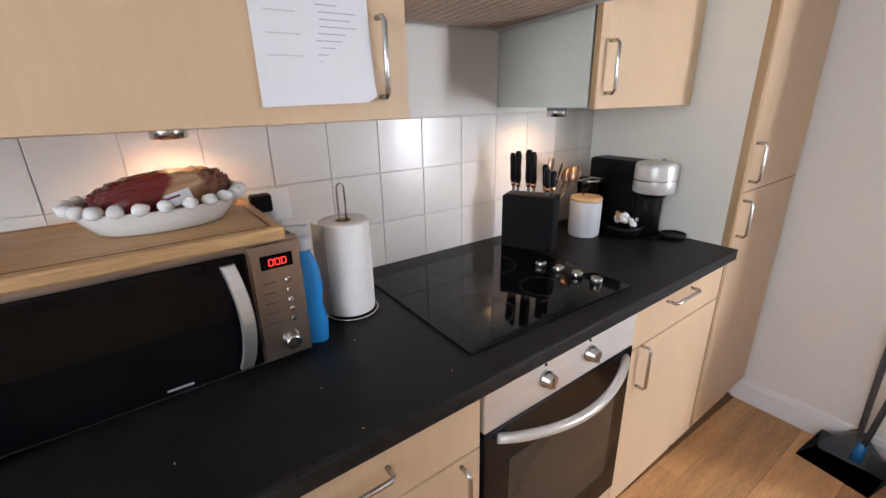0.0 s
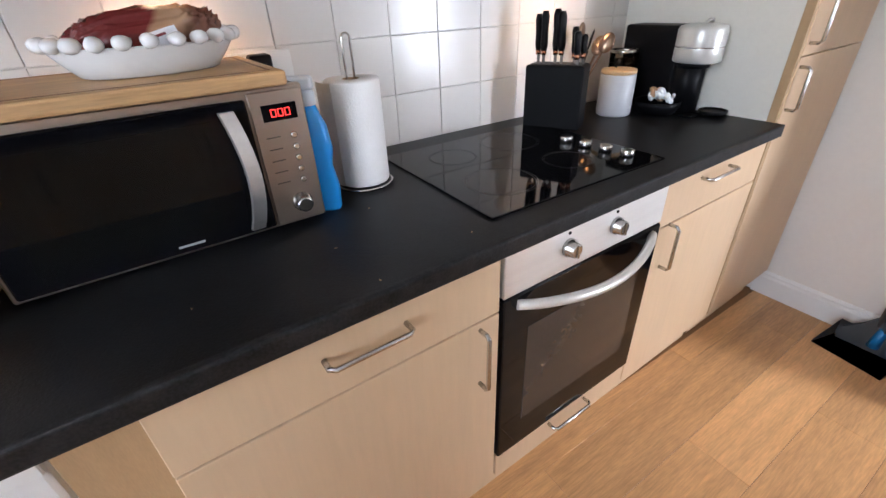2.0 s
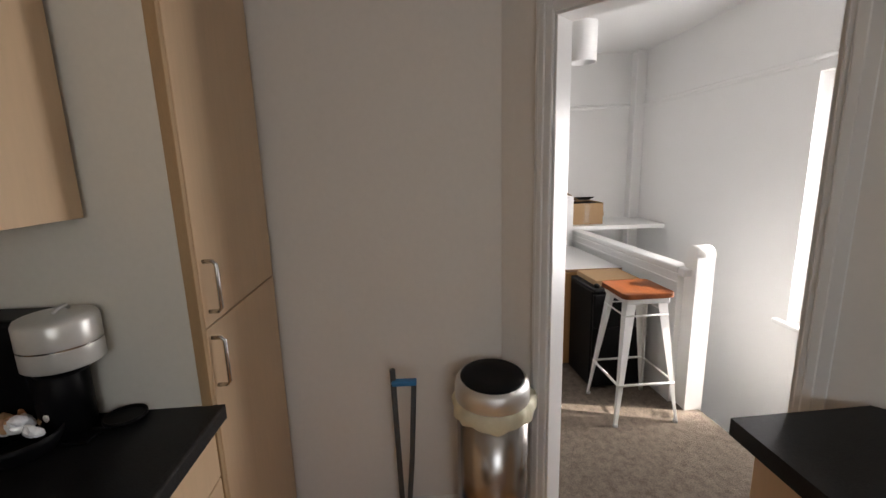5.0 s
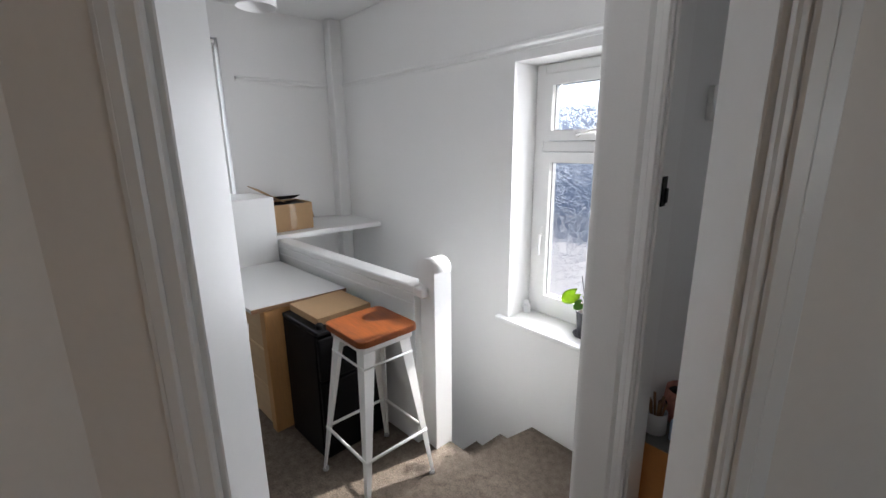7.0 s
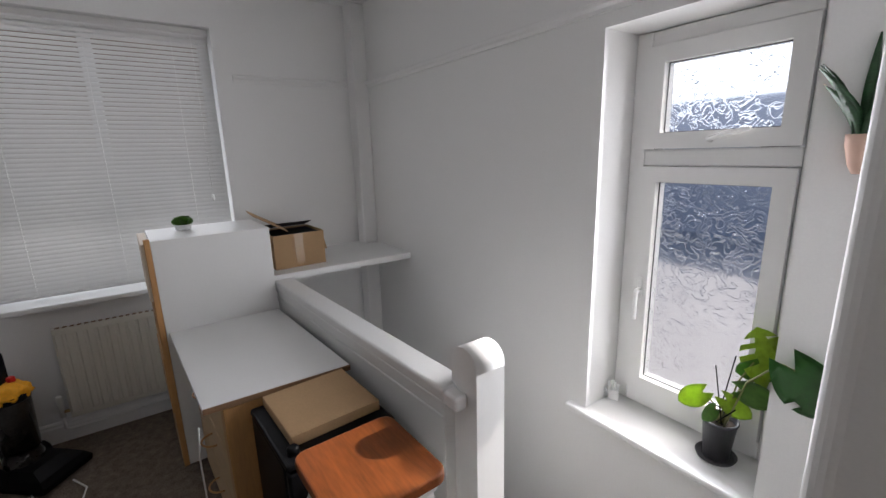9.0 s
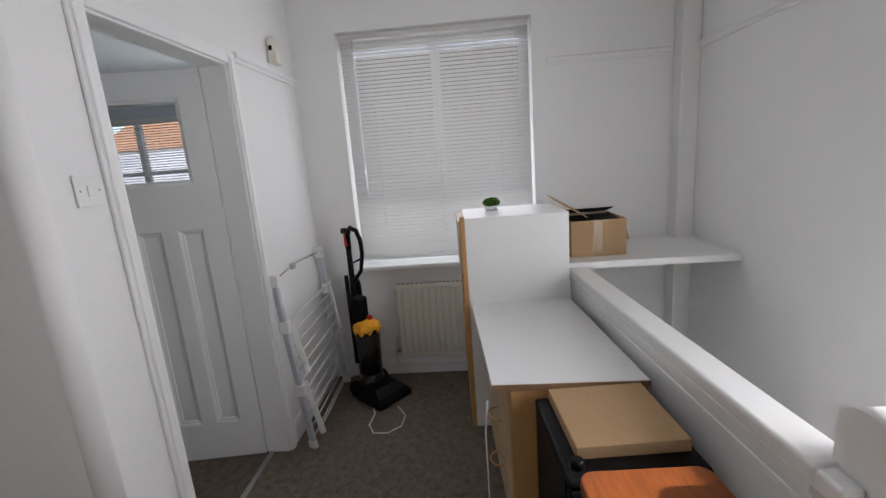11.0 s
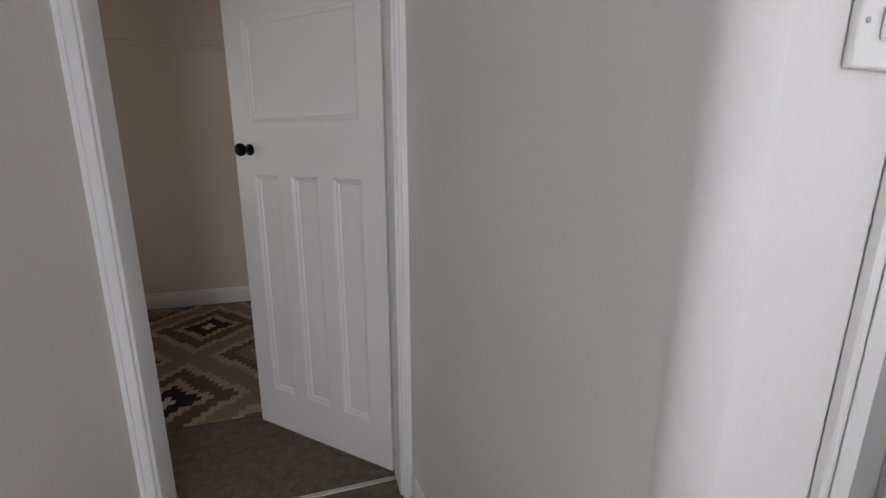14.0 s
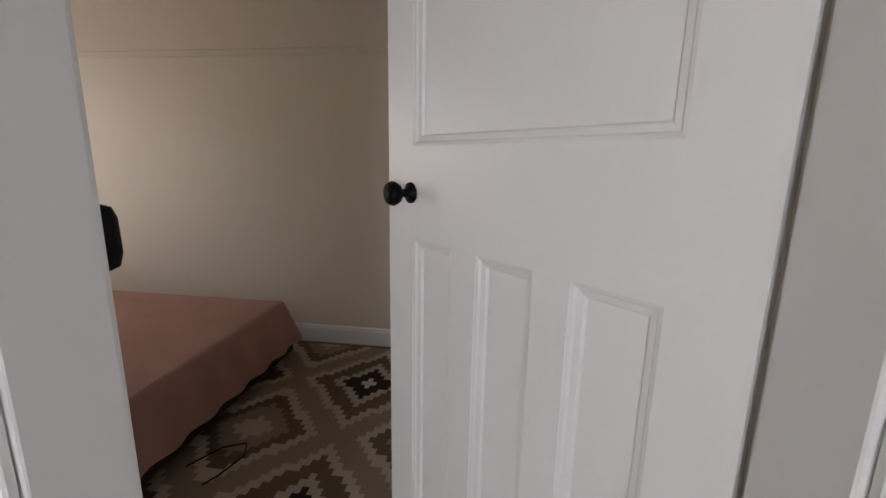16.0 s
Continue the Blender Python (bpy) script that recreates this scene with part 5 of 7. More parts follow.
for k, (r, z) in enumerate(((0.1345, 0.668), (0.139, 0.662), (0.144, 0.640), (0.141, 0.612), (0.136, 0.606))):
    lp.append([bm.verts.new(((r + 0.005 * math.sin(i * 1.3 + k) * (k > 0) + 0.012 * (k in (2, 3)) * max(0, math.cos(2 * math.pi * i / SEG + 1.4)) ** 6) * math.cos(2 * math.pi * i / SEG), (r + 0.005 * math.sin(i * 1.3 + k) * (k > 0) + 0.020 * (k in (1, 2, 3)) * max(0, math.cos(2 * math.pi * i / SEG + 1.4)) ** 6) * math.sin(2 * math.pi * i / SEG), z + 0.006 * math.sin(i * 0.55) * (k > 1) + 0.010 * math.cos(2 * math.pi * i / SEG))) for i in range(SEG)])
for a, b in zip(lp, lp[1:]):
    for i in range(SEG):
        bm.faces.new((a[i], a[(i + 1) % SEG], b[(i + 1) % SEG], b[i])).smooth = True
part("liner", bm, LINER, bn, "crumpled pale yellow bin liner")
br = thing("broom", "grey long handled broom leaning on the wall", "broom", (2.52, 0.39, 0.0))
part("pole", tube([(2.525, 0.392, 0.10), (2.455, 0.40, 0.775)], 0.0105, 10), GREY_DARK, br, world=True)
part("clip", box(2.438, 2.468, 0.315, 0.405, 0.715, 0.735, 0.006, 2), BLUE_PLASTIC, br, "blue plastic clip", world=True)
bm = bmesh.new()
lp = [[bm.verts.new((2.525 + u * a, 0.392 + v * b_, z)) for u, v in ((-1, -1), (1, -1), (1, 1), (-1, 1))] for a, b_, z in ((0.012, 0.10, 0.0), (0.012, 0.095, 0.06), (0.012, 0.05, 0.10), (0.012, 0.014, 0.15))]
for a, b in zip(lp, lp[1:]):
    for i in range(4):
        bm.faces.new((a[i], a[(i + 1) % 4], b[(i + 1) % 4], b[i]))
bm.faces.new(lp[0][::-1]), bm.faces.new(lp[-1])
part("head", bm, GREY_DARK, br, world=True)
dp = thing("dustpan", "grey long handled dustpan with blue details", "dustpan", (2.48, 0.37, 0.0))
bm = bmesh.new()
fr = [(2.36, 0.30), (2.40, 0.535), (2.53, 0.50), (2.505, 0.275)]
lo_ = [bm.verts.new((x, y, 0.003)) for x, y in fr]
bm.faces.new(lo_)
bmesh.ops.solidify(bm, geom=bm.faces, thickness=-0.004)
part("pan", bm, GREY_DARK, dp, world=True)
bm = bmesh.new()
for (xa, ya), (xb, yb), h0, h1 in ((fr[1], fr[2], 0.008, 0.085), (fr[2], fr[3], 0.085, 0.085), (fr[3], fr[0], 0.085, 0.008)):
    q = [bm.verts.new(v) for v in ((xa, ya, 0.004), (xb, yb, 0.004), (xb, yb, h1), (xa, ya, h0))]
    bm.faces.new(q)
bmesh.ops.solidify(bm, geom=bm.faces, thickness=0.004)
part("rim", bm, GREY_DARK, dp, world=True)
part("pole", tube([(2.515, 0.375, 0.05), (2.48, 0.345, 0.40), (2.455, 0.325, 0.73)], 0.010, 10), GREY_DARK, dp, world=True)
part("collar", tube([(2.518, 0.378, 0.03), (2.512, 0.372, 0.12)], [0.022, 0.014], 10), BLUE_PLASTIC, dp, "blue collar", world=True)

# second worktop along the south kitchen wall
solid("worktop_corner", prism([(1.852, -0.384), (1.868, -0.724), (1.630, -0.956), (-1.68, -0.972), (-1.68, -0.384)], 0.885, 0.925), WORKTOP, "black laminate worktop cut at its end", "worktop")
c2 = thing("base_cabinet", "maple cabinet with a plain end panel", "cabinet", (0.1, -0.7, 0), group="kitchen base cabinets")
part("body", prism([(1.825, -0.435), (1.835, -0.740), (1.625, -0.945), (-1.68, -0.955), (-1.68, -0.435)], 0.002, 0.883), MAPLE, c2, world=True)
for i in range(5):
    dd = part("door", box(1.225 - i * 0.6, 1.815 - i * 0.6, -0.434, -0.416, 0.152, 0.878, 0.0015), MAPLE, c2, world=True)
    bar_handle(dd, (1.27 - i * 0.6, -0.416, 0.66), (1.27 - i * 0.6, -0.416, 0.81), (0, 0.03, 0))
kt = thing("storage_jar", "steel banded jar standing on the worktop", "jar", (1.62, -0.82, 0.925))
part("jar", lathe([(0.05, 0), (0.055, 0.004), (0.055, 0.13), (0.05, 0.14)], 28), CERAMIC, kt)
part("band", lathe([(0.0565, 0.02), (0.0565, 0.05)], 28, caps=False), STEEL, kt)

# ---- landing ----
# stairs: a quarter turn tread, then a straight flight down behind the low wall
stp = thing("staircase", "carpeted winding stairs leading down", "stairs", (3.2, -1.66, -0.19))
stp["kind"] = "structure"
part("tread", prism([(2.622, -1.968), (2.622, -1.392), (3.33, -1.345), (3.223, -1.968)], -0.40, -0.19), CARPET, stp, world=True)
for i in range(9):
    x = 3.225 + 0.225 * i
    z = -0.19 * (i + 2)
    part("tread", prism([(x - 0.02 + 0.0, -1.966), (x + (0.105 if i == 0 else 0.0), -1.345 if i else -1.348), (x + 0.25, -1.33), (x + 0.25, -1.966)], z - 0.21, z), CARPET, stp, world=True)

P0, P1 = Vector((3.372, -1.200, 0)), Vector((4.86, -1.097, 0))
lw_ang = math.degrees(math.atan2(P1.y - P0.y, P1.x - P0.x))
lw_len = (P1 - P0).length
lw = thing("stair_wall", "white panelled low wall with a moulded handrail", "low wall", P0, lw_ang)
part("wall", box(0.01, lw_len, -0.088, -0.012, -0.9, 0.825), GLOSS, lw)
part("handrail", box(0.0, lw_len, -0.10, 0.0, 0.826, 0.868, 0.010, 3), GLOSS, lw, "rounded gloss white handrail")
part("moulding", box(0.006, lw_len, -0.0115, -0.004, 0.80, 0.8255, 0.003), GLOSS, lw)
part("moulding", box(0.006, lw_len, -0.0115, -0.006, 0.755, 0.775, 0.003), GLOSS, lw)
nw = thing("newel_post", "square white newel post with a rounded top", "newel post", (3.338, -1.303, 0))
bm = bmesh.new()
prf = [(-0.058, -0.9), (0.058, -0.9), (0.058, 0.935), *[(0.058 * math.cos(radians(a)), 0.935 + 0.062 * math.sin(radians(a)) ** 0.7) for a in range(12, 180, 12)], (-0.058, 0.935)]
va, vb = [[bm.verts.new((x, y, z)) for x, z in prf] for y in (-0.052, 0.052)]
for i in range(len(prf)):
    j = (i + 1) % len(prf)
    bm.faces.new((va[i], va[j], vb[j], vb[i])).smooth = 3 <= i <= len(prf) - 2
bm.faces.new(va[::-1]), bm.faces.new(vb)
bmesh.ops.recalc_face_normals(bm, faces=bm.faces)
part("post", bm, GLOSS, nw)
part("rail_joint", box(-0.020, 0.085, 0.0525, 0.098, 0.815, 0.862, 0.010, 3), GLOSS, nw)
solid("shelf", prism([(4.862, -1.10), (4.842, -1.968), (5.44, -1.968), (5.44, -1.06)], 0.856, 0.892), GLOSS, "white painted shelf over the stairwell", "shelf", "structure")

# stool
sl = thing("bar_stool", "white metal bar stool with a wooden seat", "stool", (3.352, -0.948, 0.0), 2)
bm = box(-0.152, 0.152, -0.148, 0.148, 0.738, 0.766)
bmesh.ops.bevel(bm, geom=[e for e in bm.edges if abs(e.verts[0].co.z - e.verts[1].co.z) > 0.01], offset=0.035, segments=5, affect="EDGES", profile=0.5)
bmesh.ops.bevel(bm, geom=[e for e in bm.edges if e.verts[0].co.z > 0.76 and e.verts[1].co.z > 0.76], offset=0.005, segments=2, affect="EDGES", profile=0.5)
part("seat", bm, SEAT_WOOD, sl, "varnished red brown wooden seat")
part("seat_pan", box(-0.132, 0.132, -0.128, 0.128, 0.700, 0.737, 0.01, 2), WHITE_ENAMEL, sl)
for sx in (-1, 1):
    for sy_ in (-1, 1):
        bm = bmesh.new()
        top, foot = Vector((sx * 0.118, sy_ * 0.114, 0.735)), Vector((sx * 0.190, sy_ * 0.186, 0.012))
        lp = []
        for u in (0, 0.1, 0.35, 0.7, 1.0):
            c = top.lerp(foot, u)
            w = 0.040 * (1 - u) + 0.016
            lp.append([bm.verts.new(c + Vector((-sx * p * w, -sy_ * q_ * w, 0))) for p, q_ in ((0, 0), (1, 0), (1, 0.12), (0.14, 0.14), (0.12, 1), (0, 1))])
        for a, b in zip(lp, lp[1:]):
            for i in range(6):
                bm.faces.new((a[i], a[(i + 1) % 6], b[(i + 1) % 6], b[i]))
        bm.faces.new(lp[0]), bm.faces.new(lp[-1][::-1])
        bmesh.ops.recalc_face_normals(bm, faces=bm.faces)
        lg = part("leg", bm, WHITE_ENAMEL, sl)
        part("rubber_foot", lathe([(0.014, 0.0), (0.014, 0.016)], 10, (foot.x - sx * 0.008, foot.y - sy_ * 0.008, 0.0)), GREY_PLASTIC, lg)
for z, k in ((0.24, 0.166), (0.635, 0.127)):
    for a, b in (((-1, -1), (1, -1)), ((1, -1), (1, 1)), ((1, 1), (-1, 1)), ((-1, 1), (-1, -1))):
        part("stretcher", tube([(a[0] * k, a[1] * k * 0.98, z), (b[0] * k, b[1] * k * 0.98, z)], 0.007 if z < 0.5 else 0.005, 8), WHITE_ENAMEL, sl)

# fridge, flat box, desk with drawers
fg = thing("mini_fridge", "black under-counter fridge with two doors", "fridge", (3.75, -0.965, 0), 3.7)
part("body", box(-0.145, 0.185, -0.17, 0.185, 0.012, 0.665, 0.006, 2), BLACK, fg)
part("door", box(-0.178, -0.148, -0.168, 0.183, 0.02, 0.425, 0.008, 2), BLACK, fg, "glossy black fridge door")
part("door", box(-0.178, -0.148, -0.168, 0.183, 0.435, 0.655, 0.008, 2), BLACK, fg, "glossy black freezer door")
part("top", box(-0.182, 0.188, -0.172, 0.187, 0.666, 0.690, 0.008, 2), BLACK, fg)
part("hinge_cover", lathe([(0.018, 0.0), (0.018, 0.018), (0.012, 0.024)], 16, (-0.135, 0.150, 0.690)), BLACK, fg)
for fx, fy in ((-0.12, -0.14), (-0.12, 0.15), (0.15, -0.14), (0.15, 0.15)):
    part("foot", lathe([(0.015, 0), (0.015, 0.013)], 10, (fx, fy, 0)), BLACK, fg)
fbx = thing("flat_box", "flat brown cardboard box on the fridge", "cardboard box", (3.783, -0.968, 0.6905), 3.7)
part("box", box(-0.145, 0.142, -0.150, 0.150, 0.0, 0.036, 0.002), CARDBOARD, fbx)
part("lid_flap", box(-0.146, -0.1455, -0.148, 0.148, 0.018, 0.036), CARDBOARD, fbx)
dk = thing("desk_top", "white melamine desk top with a worn brown edge", "desk", (4.36, -0.86, 0.70))
part("top", prism([(3.955, -0.630), (3.946, -1.145), (4.790, -1.085), (4.788, -0.577)], 0.706, 0.726), MELAMINE, dk, world=True)
part("edge", prism([(3.951, -0.629), (3.942, -1.146), (3.946, -1.1455), (3.955, -0.6295)], 0.705, 0.7255), BROWN_EDGE, dk, "bare brown chipboard edge", world=True)
dr_ = thing("drawer_unit", "plywood drawer unit under the desk", "drawers", (4.33, -0.88, 0), 3.7)
part("body", box(-0.30, 0.41, -0.20, 0.195, 0.0, 0.704), PLYWOOD, dr_)
part("side_board", box(-0.362, -0.302, -0.05, 0.215, 0.0, 0.70, 0.003), PINE, dr_, "thick pale pine board")
for i in range(3):
    d = part("drawer_front", box(-0.298, 0.405, 0.196, 0.212, 0.03 + i * 0.222, 0.245 + i * 0.222, 0.002), PLYWOOD, dr_)
    part("handle", tube(arc((0.0, 0.212, 0.16 + i * 0.222), (1, 0, 0), (0, 1, 0), 0.05, 10), 0.004, 8), PINE, d)
wc = tube([(3.965, -0.612, 0.66), (3.955, -0.60, 0.55), (3.95, -0.60, 0.40), (3.965, -0.60, 0.2), (3.96, -0.60, 0.012)], 0.003, 6)
solid("power_cable", wc, WHITE_PLASTIC, "thin white cable hanging from the desk", "cable")

# tall storage unit beside the desk
bk = thing("storage_unit", "white sided storage unit with pine drawer fronts", "storage unit", (4.99, -0.82, 0), 2.2)
part("side", box(-0.200, -0.182, -0.262, 0.262, 0.0, 1.175, 0.001), MELAMINE, bk, "plain white side panel")
part("top", box(-0.181, 0.21, -0.262, 0.262, 1.155, 1.175, 0.001), MELAMINE, bk)
part("body", box(-0.181, 0.21, -0.26, 0.255, 0.0, 1.154), MELAMINE, bk)
for i, (a, b, o) in enumerate(((0.02, 0.30, 0.0), (0.305, 0.60, 0.006), (0.605, 0.885, 0.002), (0.89, 1.165, 0.012))):
    f = part("drawer_front", box(-0.198 + o * 0.5, 0.205, 0.264, 0.288 + o, a, b, 0.003), PINE if i < 3 else PINE_PALE, bk, "" if i < 3 else "pale sawn pine front")
    part("finger_hole", turned(lathe([(0.016, 0), (0.016, 0.001)], 16), pose(0.0, 0.2885 + o, (a + b) / 2, -90)), DARK_WOOD, f)
part("pine_edge", box(-0.204, -0.182, 0.263, 0.287, 0.0, 1.185, 0.002), PINE, bk, "raw pine edge strip")
part("dowel_hole", lathe([(0.006, 1.1855), (0.006, 1.1862)], 10, (-0.193, 0.275, 0)), DARK_WOOD, bk)

sp_ = thing("succulent", "two round green leaves in a small glass", "plant", (5.06, -0.72, 1.176))
part("glass", lathe([(0.032, 0.0), (0.036, 0.003), (0.038, 0.028), (0.036, 0.028), (0.033, 0.005)], 20), CERAMIC, sp_)


def leaf_mesh(ln, wd, cup=0.15, notch=0.0, curl=0.0, n=10, holes=()):
    """A leaf from its stalk at the origin along y: two halves folded a little along the midrib, with slits cut from the rim."""
    bm = bmesh.new()
    rows = []
    for i in range(n + 1):
        u = i / n
        w = wd * (math.sin(math.pi * min(1, u * 0.93 + 0.07)) ** 0.62) * (1 - 0.25 * u)
        w = max(w, 0.001)
        back = -notch * (1 - u) ** 3
        row = []
        for s in (-1, -0.66, -0.33, 0, 0.33, 0.66, 1):
            y = ln * u + back * abs(s) * ln
            row.append(bm.verts.new((s * w, y, cup * abs(s) ** 1.5 * w - curl * ln * u * u)))
        rows.append(row)
    for i in range(n):
        for k in range(6):
            if (i, k) in holes:
                continue
            bm.faces.new((rows[i][k], rows[i][k + 1], rows[i + 1][k + 1], rows[i + 1][k])).smooth = True
    bmesh.ops.solidify(bm, geom=bm.faces, thickness=0.0012)
    return bm


for a in (25, 85, 205, 265):
    part("leaf", turned(leaf_mesh(0.062, 0.056, 0.2, 0.1), pose(0, 0, 0.018, 55, 0, a)), LEAF, sp_, "round green leaf")

# cardboard box with open flaps, on the shelf
bx_t = thing("cardboard_box", "open brown cardboard box with raised flaps", "cardboard box", (5.13, -1.285, 0.8925), 2)
part("front", box(-0.155, -0.150, -0.150, 0.150, 0.0, 0.20), CARDBOARD, bx_t)
part("back", box(0.150, 0.155, -0.150, 0.150, 0.0, 0.20), CARDBOARD, bx_t)
part("side", box(-0.1495, 0.1495, -0.150, -0.145, 0.0, 0.20), CARDBOARD, bx_t)
part("side", box(-0.1495, 0.1495, 0.145, 0.150, 0.0, 0.20), CARDBOARD, bx_t)
part("bottom", box(-0.1495, 0.1495, -0.1445, 0.1445, 0.0, 0.005), CARDBOARD, bx_t)
part("tape", box(-0.1557, -0.1551, -0.02, 0.03, 0.0, 0.2), TAPE, bx_t, "shiny brown packing tape")
part("flap", turned(box(-0.15, 0.15, 0.0, 0.21, 0.0, 0.004), pose(0, 0.045, 0.216, 31, 0, -6)), CARDBOARD, bx_t)
part("flap", turned(box(-0.12, 0.15, -0.13, 0.0, 0.0, 0.004), pose(0, -0.147, 0.201, 78)), CARDBOARD, bx_t)
# inner flap is matt black: its shade is put into the colour
part("flap", turned(box(-0.14, 0.0, -0.14, 0.14, 0.0, 0.004), pose(0.155, 0, 0.202, 0, 16)), BLACK_MATT, bx_t, "inner flap with its shade put into a black colour")
# black block paints the box's shaded inside and its black contents
part("dark_inside", box(-0.14, 0.14, -0.14, 0.14, 0.006, 0.190), BLACK_MATT, bx_t)

# stair window with obscure glass
sw = thing("window_stair", "white plastic window with obscure patterned glass", "window", (3.14, -2.2, 0.53))
sw["kind"] = "structure"
YW = -2.20
for x0, x1, z0, z1 in ((2.832, 2.892, 0.475, 1.938), (3.378, 3.438, 0.475, 1.938), (2.892, 3.378, 0.475, 0.545), (2.892, 3.378, 1.885, 1.938), (2.892, 3.378, 1.465, 1.525)):
    part("window_frame", box(x0, x1, YW - 0.035, YW + 0.035, z0, z1, 0.006, 2), GLOSS, sw, world=True)
for z0, z1, nm in ((0.547, 1.463, "casement"), (1.527, 1.883, "top_light")):
    fr_ = part(nm, wall_mesh("y", YW - 0.02, YW + 0.05, 2.895, 3.375, z0, z1, [(2.952, 3.318, z0 + 0.057, z1 - 0.057)]), GLOSS, sw, world=True)
    part("gasket", wall_mesh("y", YW + 0.018, YW + 0.0215, 2.946, 3.324, z0 + 0.051, z1 - 0.051, [(2.955, 3.315, z0 + 0.060, z1 - 0.060)]), GREY_DARK, fr_, world=True)
    p = part("pane", box(2.950, 3.320, YW + 0.008, YW + 0.014, z0 + 0.055, z1 - 0.055), PATTERN_GLASS, fr_, "obscure patterned glass", world=True)
    p.visible_shadow = False
part("handle", tube([(3.345, YW + 0.052, 0.98), (3.345, YW + 0.075, 0.98), (3.345, YW + 0.080, 0.93), (3.345, YW + 0.078, 0.86)], [0.010, 0.009, 0.008, 0.007], 10), GLOSS, sw, "white lever handle", world=True)
part("handle_plate", box(3.334, 3.356, YW + 0.050, YW + 0.056, 0.945, 1.03, 0.004, 2), GLOSS, sw, world=True)
part("handle", tube([(3.14, YW + 0.052, 1.555), (3.14, YW + 0.072, 1.555), (3.09, YW + 0.078, 1.57), (3.02, YW + 0.075, 1.585)], [0.010, 0.009, 0.008, 0.007], 10), GLOSS, sw, "white lever handle", world=True)
part("window_sill", box(2.80, 3.52, -2.20, -1.935, 0.441, 0.470, 0.008, 2), GLOSS, sw, world=True)
SILL = 0.4702

hn = thing("hand_ornament", "small white hand shaped ornament with a flower", "ornament", (3.405, -2.11, SILL), 20)
bm = box(-0.022, 0.022, -0.004, 0.004, 0.0, 0.05, 0.006, 2)
for i, h in enumerate((0.030, 0.040, 0.044, 0.038)):
    add_tube(bm, [(-0.017 + i * 0.0113, 0, 0.045), (-0.0185 + i * 0.0123, 0, 0.048 + h)], [0.0055, 0.0045], 8)
add_tube(bm, [(0.020, 0, 0.02), (0.036, 0, 0.05)], [0.006, 0.004], 8)
part("palm", bm, CERAMIC, hn)
part("flower", turned(lathe([(0.010, 0), (0.010, 0.0015), (0.003, 0.002)], 14), pose(0, -0.0045, 0.026, 90)), TAN, hn, "painted flower")

mo = thing("monstera", "monstera plant in a dark grey pot and saucer", "plant", (2.985, -2.085, SILL))
part("saucer", lathe([(0.050, 0), (0.058, 0.002), (0.064, 0.014), (0.061, 0.014), (0.055, 0.005)], 32), POT, mo)
part("pot", lathe([(0.036, 0.005), (0.040, 0.006), (0.052, 0.138), (0.056, 0.140), (0.056, 0.150), (0.051, 0.150), (0.048, 0.128)], 32), POT, mo, "dark grey plastic pot")
part("soil", lathe([(0.047, 0.124), (0.047, 0.132), (0.02, 0.136)], 20), SOIL, mo)
SLITS = {(i, k) for i in (3, 5, 7) for k in (0, 1, 4, 5)}
TO_R, TO_U, TO_C = Vector((-0.94, -0.33, 0)), Vector((0, 0, 1)), Vector((-0.33, 0.94, 0))
for r_, u_, c_, dr_r, dr_u, dr_c, ln, wd, hs, mt in (
    (-0.060, 0.245, 0.03, -0.75, -0.60, 0.20, 0.085, 0.045, (), LEAF_LIGHT),
    (0.010, 0.235, 0.02, 0.75, -0.45, 0.15, 0.085, 0.042, (), LEAF_LIGHT),
    (0.118, 0.365, 0.03, -0.35, 0.90, 0.05, 0.150, 0.080, SLITS, LEAF_LIGHT),
    (0.120, 0.375, 0.00, -0.85, -0.45, -0.05, 0.110, 0.050, (), LEAF),
    (0.050, 0.290, 0.04, 0.60, 0.05, 0.30, 0.100, 0.050, (), LEAF),
    (0.150, 0.470, 0.21, 0.62, -0.78, 0.08, 0.155, 0.080, {(5, 5)}, LEAF_DEEP),
    (-0.020, 0.205, 0.05, -0.30, -0.20, 0.70, 0.060, 0.030, (), LEAF),
    (0.100, 0.410, -0.01, 0.55, 0.60, 0.05, 0.090, 0.045, (), LEAF_LIGHT),
):
    base = TO_R * r_ + TO_U * u_ + TO_C * c_
    yv = (TO_R * dr_r + TO_U * dr_u + TO_C * dr_c).normalized()
    zv = (TO_C - yv * TO_C.dot(yv)).normalized()
    xv = yv.cross(zv)
    mm = Matrix((xv, yv, zv)).transposed().to_4x4()
    mm.translation = base
    lf = part("leaf", turned(leaf_mesh(ln, wd, 0.12, 0.35, 0.15, holes=hs), mm), mt, mo)
    part("stem", tube([(base.x * 0.08, base.y * 0.08, 0.128), (base.x * 0.35, base.y * 0.3, 0.128 + (base.z - 0.128) * 0.6), (base.x * 0.8, base.y * 0.75, base.z - 0.008), base], [0.0035, 0.003, 0.0028, 0.002], 6), STEM, lf)
for a, b in (((0.01, 0.0, 0.13), (-0.028, 0.02, 0.40)), ((-0.01, 0.01, 0.13), (0.026, 0.02, 0.345)), ((0.012, 0.012, 0.13), (-0.05, 0.03, 0.22))):
    part("support_cane", tube([a, b], 0.0022, 6), BLACK, mo)

